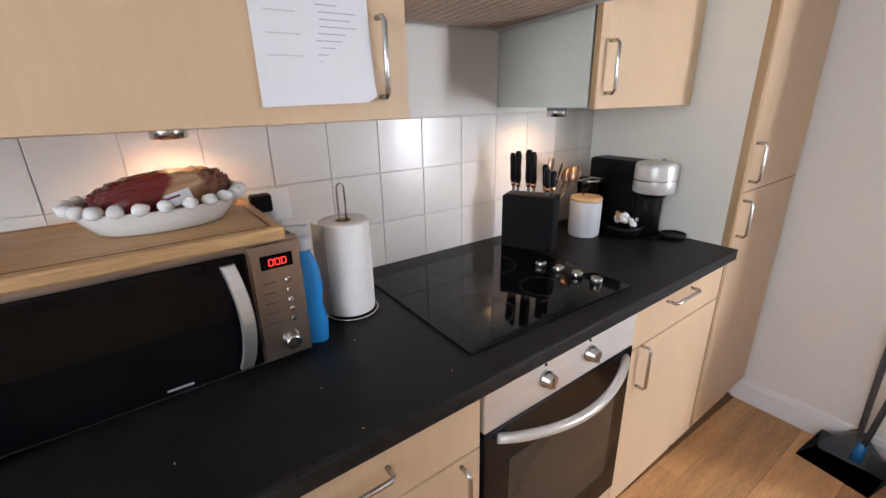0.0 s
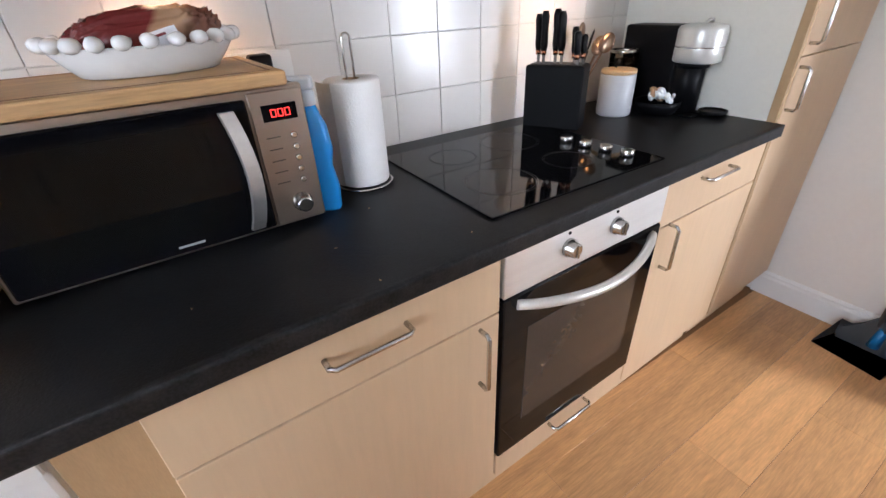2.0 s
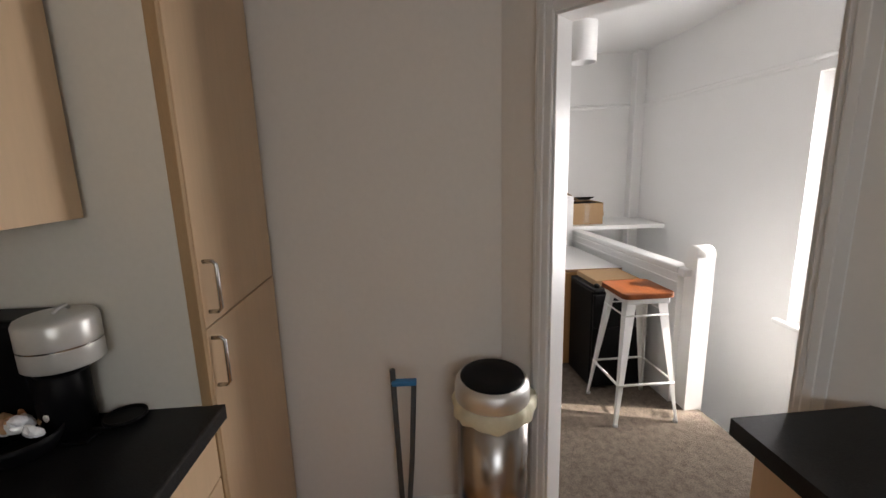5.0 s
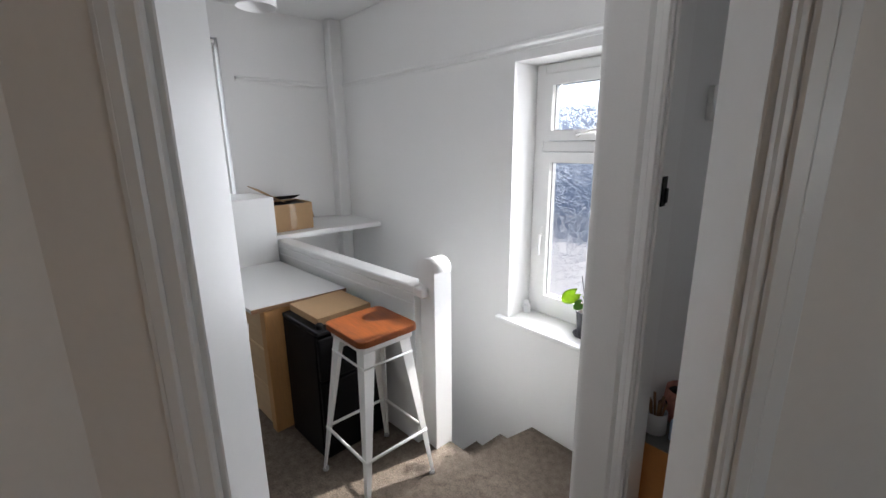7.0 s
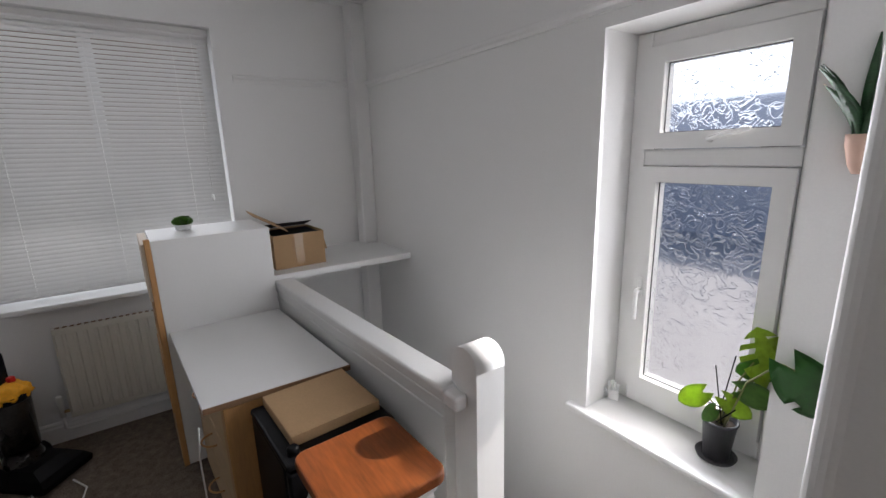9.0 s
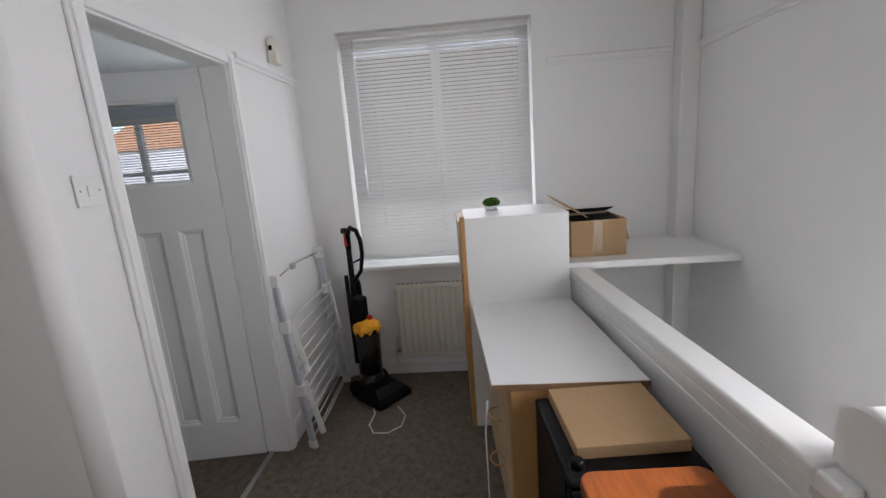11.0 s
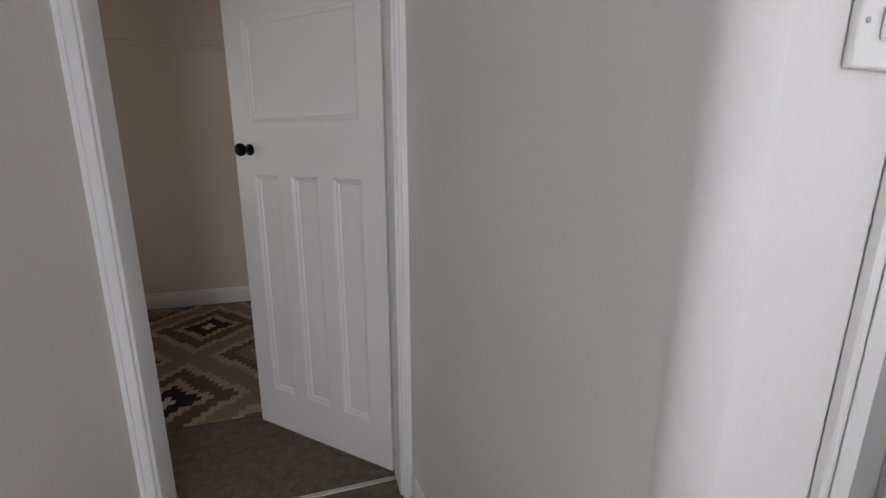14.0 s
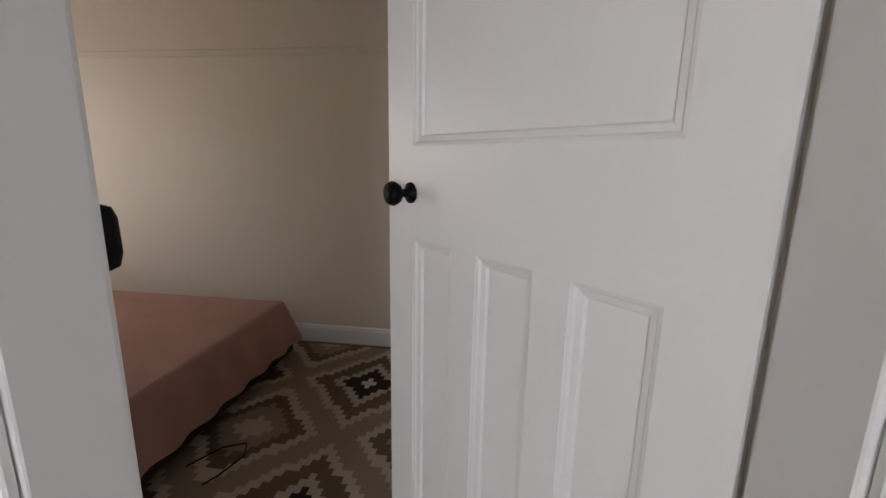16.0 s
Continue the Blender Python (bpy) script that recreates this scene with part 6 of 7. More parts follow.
sn = thing("wall_planter", "snake plant in a peach wall planter", "plant", (2.728, -1.9695, 1.432), 90)
part("pot", lathe([(0.008, 0.03), (0.018, 0.05), (0.028, 0.095), (0.030, 0.120), (0.027, 0.120), (0.018, 0.07)], 24, (0.031, 0, 0)), PEACH, sn, "peach coloured cone pot")
rnd = random.Random(9)
for i in range(10):
    a, h = rnd.uniform(0, 6.28), rnd.uniform(0.12, 0.235)
    bm = bmesh.new()
    lp = []
    lean = Vector((math.cos(a) * 0.03 + 0.025, math.sin(a) * 0.08, 0))
    tw = rnd.uniform(-0.5, 0.5) + a
    for k in range(8):
        u = k / 7
        w = 0.015 * (math.sin(math.pi * (0.15 + 0.85 * u)) ** 0.7 if u < 1 else 0.03)
        c = Vector((0.033, 0, 0.110)) + Vector((math.cos(a), math.sin(a), 0)) * 0.012 + lean * u * u + Vector((0, 0, h * u))
        d = Vector((-math.sin(tw + u), math.cos(tw + u), 0))
        nrm = Vector((math.cos(tw + u), math.sin(tw + u), 0)) * 0.003
        lp.append([bm.verts.new(c - d * w), bm.verts.new(c - nrm), bm.verts.new(c + d * w), bm.verts.new(c + nrm * 0.3)])
    for p, q_ in zip(lp, lp[1:]):
        for j in range(4):
            bm.faces.new((p[j], p[(j + 1) % 4], q_[(j + 1) % 4], q_[j])).smooth = True
    bm.faces.new(lp[0]), bm.faces.new(lp[-1][::-1])
    part("leaf", bm, LEAF_DARK, sn)

# venetian blind
vb_ = thing("venetian_blind", "closed white venetian blind in the landing window", "blind", (5.50, -0.43, 0.82))
part("head_rail", box(-0.022, 0.022, -0.592, 0.588, 1.425, 1.455, 0.003), BLIND, vb_)
part("bottom_rail", box(-0.012, 0.012, -0.588, 0.584, 0.008, 0.022, 0.003), BLIND, vb_)
NS, PITCH = 58, 0.0242
bm = bmesh.new()
lp = []
for k in range(5):
    s = (k / 4 - 0.5) * 0.0288
    lp.append((s, 0.0030 * (1 - (k / 2 - 1) ** 2)))
tl = radians(55)
sec = [(s * math.cos(tl) - h * math.sin(tl), s * math.sin(tl) + h * math.cos(tl)) for s, h in lp]
va, vb2 = [[bm.verts.new((x, y, z)) for x, z in sec] for y in (-0.588, 0.584)]
for k in range(4):
    bm.faces.new((va[k], va[k + 1], vb2[k + 1], vb2[k])).smooth = True
bmesh.ops.solidify(bm, geom=bm.faces, thickness=0.0006)
slat_mesh = mesh_of(bm, "slat", BLIND)
for i in range(NS):
    o = new("slat", slat_mesh)
    o.parent = vb_
    o.location = (0, 0, 0.030 + i * PITCH)
for y in (-0.40, 0.0, 0.40):
    part("ladder_cord", box(-0.0145, -0.0135, y - 0.0012, y + 0.0012, 0.01, 1.425), BLIND, vb_)
part("tilt_wand", tube([(-0.028, 0.50, 1.42), (-0.03, 0.497, 0.45)], 0.0035, 8), CLEAR_PLASTIC, vb_)
part("pull_cord", tube([(-0.024, -0.50, 1.42), (-0.026, -0.50, 0.50)], 0.0012, 6), BLIND, vb_)
part("cord_weight", lathe([(0.003, 0.03), (0.007, 0.02), (0.008, 0.0), (0.004, -0.012)], 10, (-0.026, -0.50, 0.47)), WHITE_PLASTIC, vb_)
solid("window_sill_landing", box(5.365, 5.63, -1.06, 0.20, 0.782, 0.8125, 0.007, 2), GLOSS, "white gloss painted window sill", "sill", "structure")

# radiator
rd = thing("radiator", "cream panel radiator below the landing window", "radiator", (5.41, -0.50, 0.146))
bm = bmesh.new()
prof = []
y = -0.43
while y < 0.43:
    prof += [(-0.014, y), (-0.022, y + 0.007), (-0.022, y + 0.030), (-0.014, y + 0.037)]
    y += 0.046
lo_ = [bm.verts.new((x, yy, 0.03)) for x, yy in prof]
hi_ = [bm.verts.new((x, yy, 0.49)) for x, yy in prof]
for i in range(len(prof) - 1):
    bm.faces.new((lo_[i], lo_[i + 1], hi_[i + 1], hi_[i]))
bmesh.ops.recalc_face_normals(bm, faces=bm.faces)
part("ribbed_panel", bm, CREAM_METAL, rd)
part("frame", box(-0.0135, 0.018, -0.445, 0.440, 0.0, 0.522, 0.003), CREAM_METAL, rd)
part("rim", box(-0.017, -0.0136, -0.445, 0.440, 0.492, 0.522, 0.002), CREAM_METAL, rd)
part("rim", box(-0.017, -0.0136, -0.445, 0.440, 0.0, 0.028, 0.002), CREAM_METAL, rd)
for i in range(28):
    part("grille_slot", box(-0.010, 0.014, -0.43 + i * 0.031, -0.412 + i * 0.031, 0.5222, 0.5232), BROWN_EDGE, rd)
part("valve", lathe([(0.012, -0.02), (0.012, 0.05), (0.016, 0.055), (0.016, 0.10), (0.012, 0.11)], 14, (0.0, 0.475, 0.03)), WHITE_PLASTIC, rd)
part("valve_tail", tube([(0, 0.442, 0.04), (0, 0.475, 0.04)], 0.009, 10), BRASS, rd)
part("pipe", tube([(0, 0.475, 0.02), (0, 0.475, -0.06), (0.012, 0.455, -0.075), (0.012, -0.5, -0.075)], 0.0075, 10), GLOSS, rd)
part("bracket", box(0.018, 0.030, -0.3, -0.26, 0.05, 0.48), CREAM_METAL, rd)
part("bracket", box(0.018, 0.030, 0.26, 0.30, 0.05, 0.48), CREAM_METAL, rd)

# clothes airer folded against the wall
ar = thing("clothes_airer", "folded grey and white clothes airer against the wall", "clothes airer", (4.66, 0.38, 0.0))
A0, A1 = Vector((4.645, 0.325, 0.0)), Vector((4.690, 0.425, 0.945))
B0, B1 = Vector((5.345, 0.335, 0.0)), Vector((5.365, 0.425, 0.945))


def strip(p, q, w, d):
    """A flat rounded bar from p to q."""
    p, q = Vector(p), Vector(q)
    ln = (q - p).length
    bm = box(-w / 2, w / 2, -d / 2, d / 2, 0, ln, min(w, d) * 0.25, 2)
    return turned(bm, Matrix.Translation(p) @ (q - p).to_track_quat("Z", "Y").to_matrix().to_4x4())


for p, q in ((A0, A1), (B0, B1)):
    part("post", strip(p + Vector((0, 0, 0.02)), q, 0.020, 0.042), TIN, ar, "grey plastic post", world=True)
    part("foot", strip(p, p + (q - p) * 0.05, 0.026, 0.050), WHITE_PLASTIC, ar, world=True)
    for u in (0.36, 0.73, 0.99):
        c = p.lerp(q, u)
        part("joint", box(c.x - 0.018, c.x + 0.018, c.y - 0.030, c.y + 0.026, c.z - 0.035, c.z + 0.030, 0.006, 2), WHITE_PLASTIC, ar, world=True)
for u0, u1, off in ((0.06, 0.40, 0.05), (0.44, 0.76, 0.05)):
    for p, q, sx in ((A0, A1, 0.045), (B0, B1, -0.045)):
        a, b = p.lerp(q, u0) + Vector((sx, -off, 0)), p.lerp(q, u1) + Vector((sx * 0.3, -off * 0.6, 0))
        part("wing_rail", strip(a, b, 0.016, 0.030), WHITE_PLASTIC, ar, world=True)
k = 0
for i in range(17):
    u = 0.05 + 0.045 * i
    off = 0.0 if i % 3 == 0 else (0.045 if i % 3 == 1 else 0.022)
    part("rod", tube([A0.lerp(A1, u) + Vector((0.01, -off, 0.0)), B0.lerp(B1, u + 0.01) + Vector((-0.01, -off, 0))], 0.0044, 6), SILVER, ar, world=True)
part("top_rod", tube([A1 + Vector((0, 0, -0.01)), A1.lerp(B1, 0.5) + Vector((0, 0, 0.012)), B1 + Vector((0, 0, -0.01))], 0.0035, 8), CHROME, ar, world=True)
part("catch", box(4.92, 4.96, 0.41, 0.435, 0.935, 0.965, 0.005, 2), GREY_PLASTIC, ar, world=True)

# upright vacuum cleaner
vc = thing("vacuum_cleaner", "black upright vacuum cleaner with a yellow cloth on top", "vacuum cleaner", (5.20, 0.125, 0.0), -40)
bm = bmesh.new()
lp = [[bm.verts.new((x * w, y0 + (y1 - y0) * (0 if y_ < 0 else 1), z)) for x, y_ in ((-1, -1), (1, -1), (1, 1), (-1, 1))] for w, y0, y1, z in ((0.128, -0.245, -0.02, 0.010), (0.130, -0.25, -0.02, 0.040), (0.115, -0.225, -0.03, 0.066), (0.085, -0.16, -0.03, 0.098))]
for a, b in zip(lp, lp[1:]):
    for i in range(4):
        bm.faces.new((a[i], a[(i + 1) % 4], b[(i + 1) % 4], b[i]))
bm.faces.new(lp[0][::-1]), bm.faces.new(lp[-1])
part("cleaner_head", bm, BLACK, vc)
for sx in (-1, 1):
    part("wheel", turned(lathe([(0.050, -0.02), (0.058, -0.012), (0.058, 0.012), (0.050, 0.02)], 24), pose(sx * 0.105, 0.015, 0.06, 0, 90, 0)), BLACK_MATT, vc)
part("motor_housing", lathe([(0.075, 0.03), (0.082, 0.06), (0.080, 0.12), (0.060, 0.16)], 28, (0, -0.02, 0)), SMOKE, vc)
part("dust_bin", lathe([(0.060, 0.16), (0.072, 0.165), (0.078, 0.43), (0.070, 0.44)], 32, (0, -0.025, 0)), SMOKE, vc, "smoky clear dust bin")
part("bin_collar", lathe([(0.080, 0.425), (0.082, 0.43), (0.082, 0.455), (0.07, 0.46)], 32, (0, -0.025, 0)), BLACK, vc)
bm = bmesh.new()
bmesh.ops.create_icosphere(bm, subdivisions=4, radius=1.0)
for v in bm.verts:
    n_ = v.co.copy()
    r = 1 + 0.16 * noise.noise(n_ * 3.5) + 0.07 * math.sin(math.atan2(n_.y, n_.x) * 9)
    v.co = Vector((n_.x * 0.088 * r, n_.y * 0.083 * r - 0.025, 0.455 + max(n_.z, -0.45) * 0.055 * r))
for f in bm.faces:
    f.smooth = True
part("cloth", bm, YELLOW, vc, "crumpled yellow cloth")
part("spine", tube([(0, 0.065, 0.08), (0, 0.075, 0.5), (0, 0.075, 0.62), (0, 0.072, 0.98)], [0.030, 0.030, 0.020, 0.017], 12), BLACK, vc)
part("hose", tube([(0.045, 0.075, 0.15 + 0.0), (0.052, 0.08, 0.4), (0.05, 0.085, 0.72), (0.03, 0.085, 0.78)], 0.017, 10), BLACK_MATT, vc)
part("wand", tube([(-0.035, 0.08, 0.20), (-0.035, 0.085, 0.80)], 0.014, 10), BLACK, vc)
part("handle", tube([(0, 0.072, 0.97), (0, 0.07, 1.06), (0, 0.03, 1.105), (0, -0.03, 1.09), (0, -0.062, 1.03), (0, -0.065, 0.95), (0, -0.035, 0.84), (0, 0.05, 0.76)], [0.019, 0.018, 0.016, 0.015, 0.014, 0.013, 0.012, 0.013], 10), BLACK, vc, "looped black handle")
part("handle_tip", tube([(0, 0.075, 0.99), (0, 0.078, 1.075)], [0.022, 0.020], 10), RED, vc, "red wand release")
part("tool", box(-0.02, 0.02, 0.055, 0.115, 1.065, 1.100, 0.008, 2), BLACK, vc)
part("brace", tube([(0, 0.07, 0.87), (0, -0.058, 0.92)], 0.006, 8), BLACK, vc)
part("upper_motor", box(-0.042, 0.042, -0.01, 0.07, 0.50, 0.66, 0.015, 2), BLACK_MATT, vc)
part("red_button", box(0.02, 0.05, -0.03, 0.0, 0.50, 0.53, 0.006, 2), RED, vc)
cab = tube([(5.03, 0.085, 0.010), (4.93, 0.05, 0.006), (4.82, 0.06, 0.006), (4.745, 0.02, 0.006), (4.74, -0.06, 0.006), (4.80, -0.13, 0.006), (4.90, -0.14, 0.006), (5.00, -0.08, 0.008)], 0.004, 8)
solid("flex_cable", cab, WHITE_PLASTIC, "white mains cable looped on the carpet", "cable")

# switch, alarm box, pendant
ls_ = thing("light_switch", "single white light switch on the landing wall", "light switch", (3.772, 0.449, 1.466))
part("plate", box(-0.0425, 0.0425, -0.009, 0.0, -0.0435, 0.0435, 0.003, 2), WHITE_PLASTIC, ls_)
part("rocker", box(-0.010, 0.010, -0.0125, -0.0095, -0.016, 0.014, 0.002), WHITE_PLASTIC, ls_)
for sx in (-0.030, 0.030):
    part("screw", turned(lathe([(0.0032, 0), (0.0032, 0.001)], 10), pose(sx, -0.009, 0, 90)), GREY_PLASTIC, ls_)
al = thing("alarm_box", "small cream alarm box near the ceiling", "alarm", (5.13, 0.449, 2.12))
part("case", box(-0.045, 0.045, -0.05, 0.0, -0.06, 0.07, 0.01, 2), CREAM_METAL, al)
part("lens", box(-0.046, -0.043, -0.032, -0.012, 0.005, 0.030, 0.001), BLACK, al)
pd = thing("pendant_lamp", "white cylinder pendant lamp on the landing ceiling", "lamp", (3.98, -0.82, H))
part("cord", tube([(0, 0, 0), (0, 0, -0.16)], 0.004, 8), WHITE_PLASTIC, pd)
part("rose", lathe([(0.045, -0.02), (0.045, -0.001)], 24), WHITE_PLASTIC, pd)
part("shade", lathe([(0.088, -0.155), (0.088, -0.40), (0.085, -0.40), (0.085, -0.160)], 40, caps=False), MELAMINE, pd, "white drum shade")

# ---- bathroom ----
lt_ = thing("latch_plate", "black metal latch keep on the door frame", "latch", (2.379, -1.408, 1.37))
part("plate", box(-0.004, 0.0, -0.016, 0.016, -0.045, 0.045, 0.001), BLACK, lt_)
part("keep", box(-0.012, -0.004, -0.012, 0.004, -0.035, 0.010, 0.002), BLACK, lt_)
th = thing("pull_switch", "pale wall controller in the bathroom", "controller", (2.439, -1.88, 1.65))
part("case", box(-0.022, 0.0, -0.035, 0.035, -0.06, 0.06, 0.004, 2), WHITE_PLASTIC, th)
ws = thing("wash_basin", "white ceramic pedestal basin with a chrome tap", "basin", (2.06, -3.27, 0))
bm = bmesh.new()
SEG = 40
rings = [(0.09, 0.07, 0.64), (0.16, 0.13, 0.70), (0.245, 0.195, 0.785), (0.262, 0.212, 0.815), (0.262, 0.212, 0.832), (0.235, 0.185, 0.830), (0.20, 0.145, 0.790), (0.13, 0.09, 0.725), (0.03, 0.03, 0.715)]
lp = [[bm.verts.new((a * math.cos(2 * math.pi * i / SEG), b * math.sin(2 * math.pi * i / SEG), z)) for i in range(SEG)] for a, b, z in rings]
for a, b in zip(lp, lp[1:]):
    for i in range(SEG):
        bm.faces.new((a[i], a[(i + 1) % SEG], b[(i + 1) % SEG], b[i])).smooth = True
bm.faces.new(lp[0][::-1]), bm.faces.new(lp[-1])
part("bowl", bm, CERAMIC, ws)
part("back_ledge", box(-0.25, 0.25, -0.228, -0.13, 0.795, 0.836, 0.012, 3), CERAMIC, ws)
part("pedestal", lathe([(0.10, 0.0), (0.095, 0.03), (0.075, 0.15), (0.075, 0.5), (0.10, 0.66)], 28, (0, -0.05, 0)), CERAMIC, ws)
tp = part("tap", tube([(0, -0.16, 0.836), (0, -0.16, 0.90), (0, -0.10, 0.915), (0, -0.07, 0.895)], [0.022, 0.02, 0.014, 0.012], 12), CHROME, ws, "chrome mixer tap")
part("lever", tube([(0, -0.165, 0.905), (0, -0.175, 0.935), (0, -0.13, 0.95)], [0.016, 0.010, 0.007], 10), CHROME, tp)
part("overflow", turned(lathe([(0.012, 0), (0.012, 0.002)], 14), pose(0, -0.158, 0.79, 110)), BLACK, ws)
mi = thing("bathroom_mirror", "frameless mirror above the basin", "mirror", (1.93, -3.495, 1.45))
part("glass", box(-0.31, 0.31, 0.0, 0.018, -0.31, 0.35, 0.002), MIRROR, mi)
for i in range(5):
    tl_ = thing("wall_tile", "white glazed splashback tile above the basin", "tile", (2.235 - i * 0.152, -3.4995, 0.99), group="basin splashback tiles")
    part("face", box(-0.074, 0.074, 0.0, 0.008, -0.12, 0.12, 0.002), TILE, tl_)
rk = thing("wicker_drawers", "narrow brown wicker drawer tower", "drawers", (2.290, -2.98, 0.0), -4)
part("frame", box(-0.095, 0.095, -0.11, 0.095, 0.0, 0.015), DARK_WOOD, rk)
for sx in (-0.1, 0.092):
    for sy2 in (-0.115, 0.092):
        part("upright", box(sx, sx + 0.008, sy2, sy2 + 0.008, 0.0, 0.64), BLACK, rk)
part("top", box(-0.105, 0.105, -0.12, 0.108, 0.64, 0.665, 0.006, 2), WICKER_PALE, rk, "pale ribbed wicker top")
for i in range(4):
    d = part("drawer", box(-0.090, 0.090, -0.105, 0.098, 0.02 + i * 0.155, 0.165 + i * 0.155, 0.006, 2), WICKER, rk)
    part("handle", tube(arc((0, 0.098, 0.11 + i * 0.155), (1, 0, 0), (0, 0.4, -0.9), 0.035, 10), 0.006, 8), DARK_WOOD, d)
bt = thing("bath_cabinet", "low orange pine cabinet with a grey mat on top", "cabinet", (2.30, -1.72, 0), 0)
part("body", box(-0.16, 0.13, -0.21, 0.20, 0.0, 0.43, 0.004), ORANGE_WOOD, bt)
part("mat", box(-0.165, 0.135, -0.215, 0.205, 0.431, 0.440, 0.003), GREY_RUG, bt, "grey felt mat")
bs = thing("woven_basket", "pink woven basket of bathroom things", "basket", (2.345, -1.745, 0.4402))
part("basket", lathe([(0.050, 0.0), (0.062, 0.004), (0.075, 0.06), (0.068, 0.135), (0.064, 0.135), (0.068, 0.06), (0.05, 0.01)], 28), BASKET, bs)
part("basket_filling", lathe([(0.055, 0.08), (0.06, 0.115), (0.02, 0.125)], 14), BLACK_MATT, bs)
rnd = random.Random(12)
for i in range(9):
    a = i * 0.7
    part("weave_mark", box(0.0, 0.026, -0.002, 0.002, 0, 0.006), BLACK_MATT, bs).matrix_local = pose(0.0755 * math.cos(a + 1.6), 0.0755 * math.sin(a + 1.6), 0.03 + 0.028 * (i % 3), 0, 0, math.degrees(a + 1.6) + 70)
mg = thing("brush_pot", "cream pot holding make-up brushes", "pot", (2.390, -1.60, 0.4402))
part("pot", lathe([(0.036, 0), (0.040, 0.003), (0.040, 0.085), (0.036, 0.085), (0.034, 0.01)], 24), CERAMIC_GREY, mg)
for i in range(6):
    part("brush", tube([(0.01 * math.cos(i), 0.01 * math.sin(i), 0.012), (0.03 * math.cos(i * 1.1), 0.03 * math.sin(i * 1.1), 0.125 + 0.01 * (i % 3))], [0.003, 0.006], 6), DARK_WOOD, mg)
bo = thing("lotion_bottle", "pale blue bottle with a dark blue cap", "bottle", (2.312, -1.60, 0.4402))
part("bottle", lathe([(0.022, 0), (0.025, 0.003), (0.023, 0.03), (0.025, 0.05), (0.023, 0.075), (0.014, 0.085)], 20), PALE_BLUE, bo)
part("cap", lathe([(0.013, 0.0855), (0.013, 0.112), (0.010, 0.114)], 16), NAVY, bo)

# ---- bedroom ----
rg = thing("kilim_rug", "woven rug with brown and black stepped diamonds", "rug", (2.40, 3.62, 0.002))
part("weave", box(-1.0, 1.0, -1.33, 0.52, 0.0, 0.007, 0.002), RUG, rg)
bd = thing("bed", "low bed with a dusty pink bedspread", "bed", (0.7, 3.2, 0.0))
part("base", box(-0.25, 1.74, 2.40, 3.92, 0.05, 0.20, 0.01, 2), BED_BASE, bd, "dark cloth bed base", world=True)
part("mattress", box(-0.25, 1.70, 2.39, 3.93, 0.201, 0.42, 0.03, 3), BEDDING, bd, world=True)
for fx in (-0.2, 1.6):
    for fy in (2.48, 3.84):
        part("leg", lathe([(0.03, 0.0), (0.03, 0.05)], 12, (fx, fy, 0.002)), BLACK, bd, world=True)
bm = bmesh.new()
NX, NY = 44, 40
X0, X1, Y0, Y1 = -0.28, 1.80, 2.355, 3.965
g = {}
for i in range(NX + 1):
    for j in range(NY + 1):
        u, v = i / NX, j / NY
        x, y = X0 + (X1 - X0) * u, Y0 + (Y1 - Y0) * v
        ex, ey = max(0, u - 0.90) / 0.10, max(max(0, 0.10 - v), max(0, v - 0.90)) / 0.10
        e = min(1.0, max(ex, ey))
        z = 0.424 + 0.008 * noise.noise(Vector((x * 3, y * 3, 0)))
        drop = 0.0 if e < 0.55 else ((e - 0.55) / 0.45) ** 0.8
        fold = 0.014 * math.sin((x if ey > ex else y) * 26) * drop
        z -= 0.31 * drop + 0.03 * e * e
        x2 = min(x, X1 - 0.07) + 0.055 * drop * (ex > 0) + (fold if ex >= ey else 0)
        y2 = y + (fold if ey > ex else 0)
        g[i, j] = bm.verts.new((x2, y2, max(z, 0.13)))
for i in range(NX):
    for j in range(NY):
        bm.faces.new((g[i, j], g[i + 1, j], g[i + 1, j + 1], g[i, j + 1])).smooth = True
part("bedspread", bm, BEDDING, bd, "dusty pink bedspread", world=True)
wk = thing("wall_hook", "black rounded wall hook beside the bedroom doorway", "hook", (2.612, 1.6965, 1.30))
part("plate", box(-0.024, 0.012, 0.0, 0.006, -0.055, 0.055, 0.003, 2), BLACK_MATT, wk)
part("body", turned(lathe([(0.010, -0.046), (0.022, -0.040), (0.027, -0.02), (0.026, 0.03), (0.020, 0.046), (0.010, 0.050)], 20), pose(0.010, 0.034, 0.0)), BLACK, wk, "rounded black body")
part("pin", tube([(0.004, 0.034, -0.060), (0.004, 0.034, -0.046)], 0.006, 10), CHROME, wk, "chrome pin")
part("stub", tube([(0.004, 0.034, 0.05), (0.0, 0.034, 0.066)], 0.008, 10), BLACK, wk)
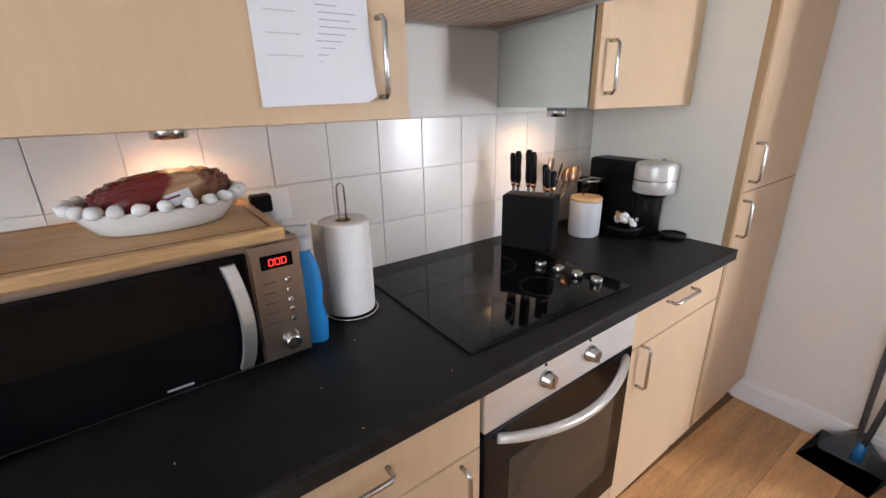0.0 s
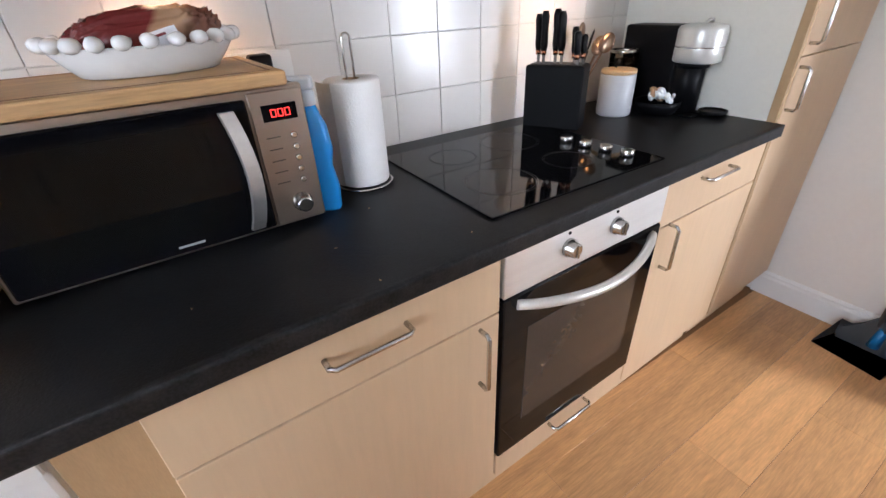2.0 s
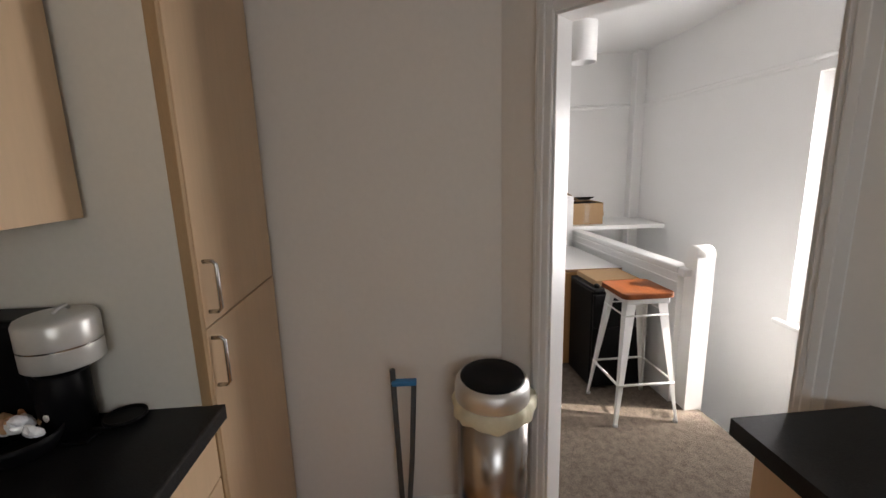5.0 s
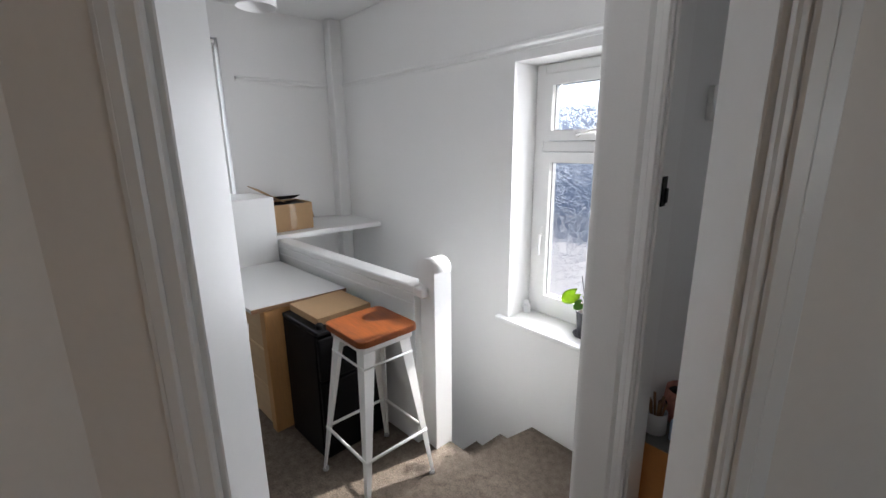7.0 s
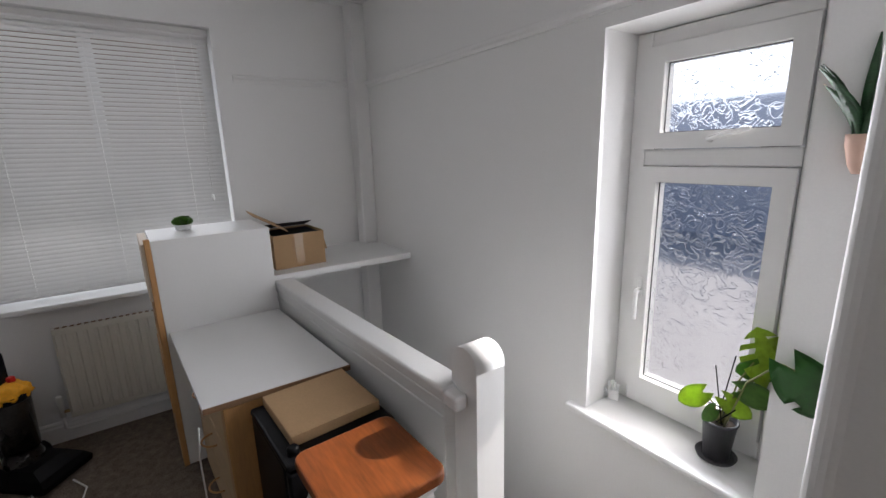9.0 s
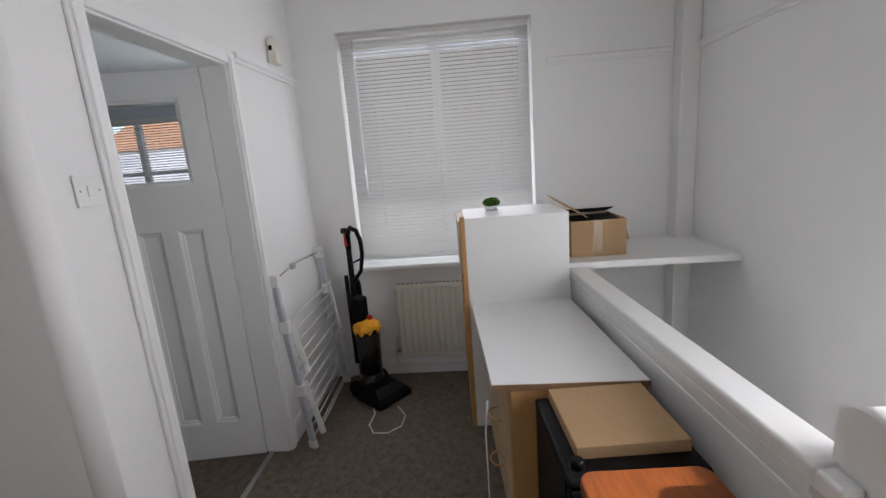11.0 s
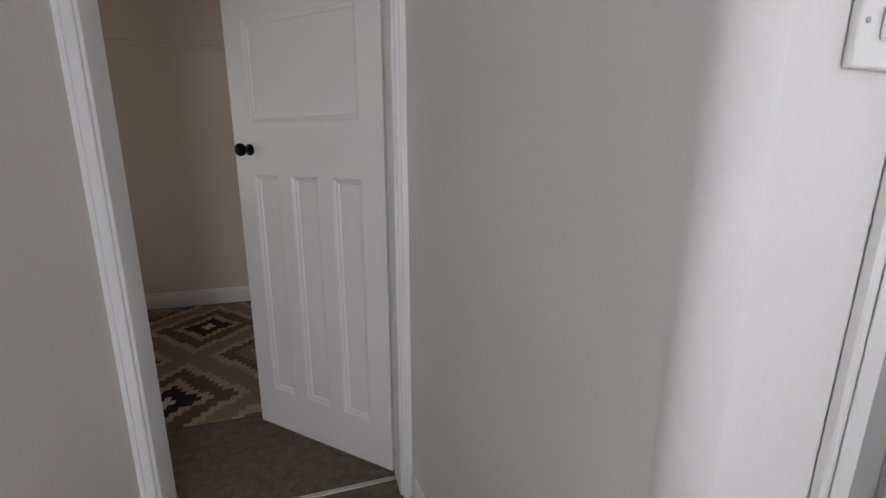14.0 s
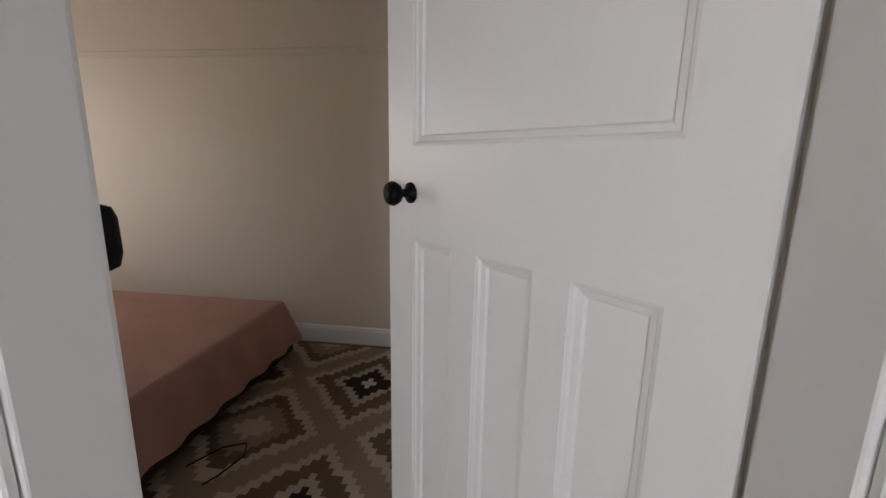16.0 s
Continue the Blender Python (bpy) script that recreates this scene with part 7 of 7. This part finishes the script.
fc = tube([(1.80, 2.75, 0.014), (1.88, 2.90, 0.013), (1.98, 2.95, 0.013), (2.02, 2.86, 0.013), (1.98, 2.72, 0.013), (1.95, 2.66, 0.013)], 0.004, 6)
solid("cable", fc, BLACK, "black cable lying on the rug", "cable")

# ---- tiles on the kitchen wall ----
ts = thing("splashback", "white square tiles behind the kitchen worktop", "tiles", (1.0, 1.404, 0.926))
ts["kind"] = "structure"
part("grout", box(-1.0, 2.018, 1.3985, 1.4045, 0.926, 1.381), GROUT, ts, world=True)
TP = 0.1545
tile_bm = box(-0.0764, 0.0764, -0.0055, 0.0, -0.0764, 0.0764, 0.0018, 2)
tile_mesh = mesh_of(tile_bm, "tile", TILE)
for i in range(-13, 7):
    for j in range(3):
        cx, cz = 1.151 + TP * (i - 0.5), 1.377 - TP * (j + 0.5)
        if cx + 0.0757 < 2.018 and cz - 0.0757 > 0.90:
            t_ = new("tile", tile_mesh)
            t_.parent = ts
            t_.location = Vector((cx, 1.3984, cz)) - ts.location
            t_.rotation_euler = (radians(random.uniform(-0.25, 0.25)), 0, radians(random.uniform(-0.25, 0.25)))
end_tile = [(cx2, 2.0165) for cx2 in (1.151 + TP * 5 + 0.0015,)]
for j in range(3):
    z_ = 1.377 - TP * (j + 0.5)
    if end_tile[0][1] - end_tile[0][0] > 0.02:
        part("tile", box(end_tile[0][0], end_tile[0][1], 1.393, 1.3984, z_ - 0.0757, z_ + 0.0757, 0.0018), TILE, ts, world=True)

# ---- planks of the kitchen floor ----
pf = thing("floor_kitchen", "golden oak laminate planks", "floor", (0, 0, 0))
pf["kind"] = "structure"
PW, PL = 0.193, 1.28
row = 0
yy = -0.40
plank_meshes = {}
while yy < 0.84:
    off = (row * 0.47) % PL
    x = -1.69 - off
    y1 = min(yy + PW, 0.845)
    while x < 2.585:
        a, b = max(x, -1.69), min(x + PL, 2.600)
        if yy < -0.06:
            b = min(b, 2.588 + (yy + 0.04) * 1.02)
        if b - a > 0.03:
            part("plank", box(a + 0.0006, b - 0.0006, yy + 0.0006, y1 - 0.0006, -0.010, 0.0, 0.0006), PLANK, pf)
        x += PL
    yy += PW
    row += 1
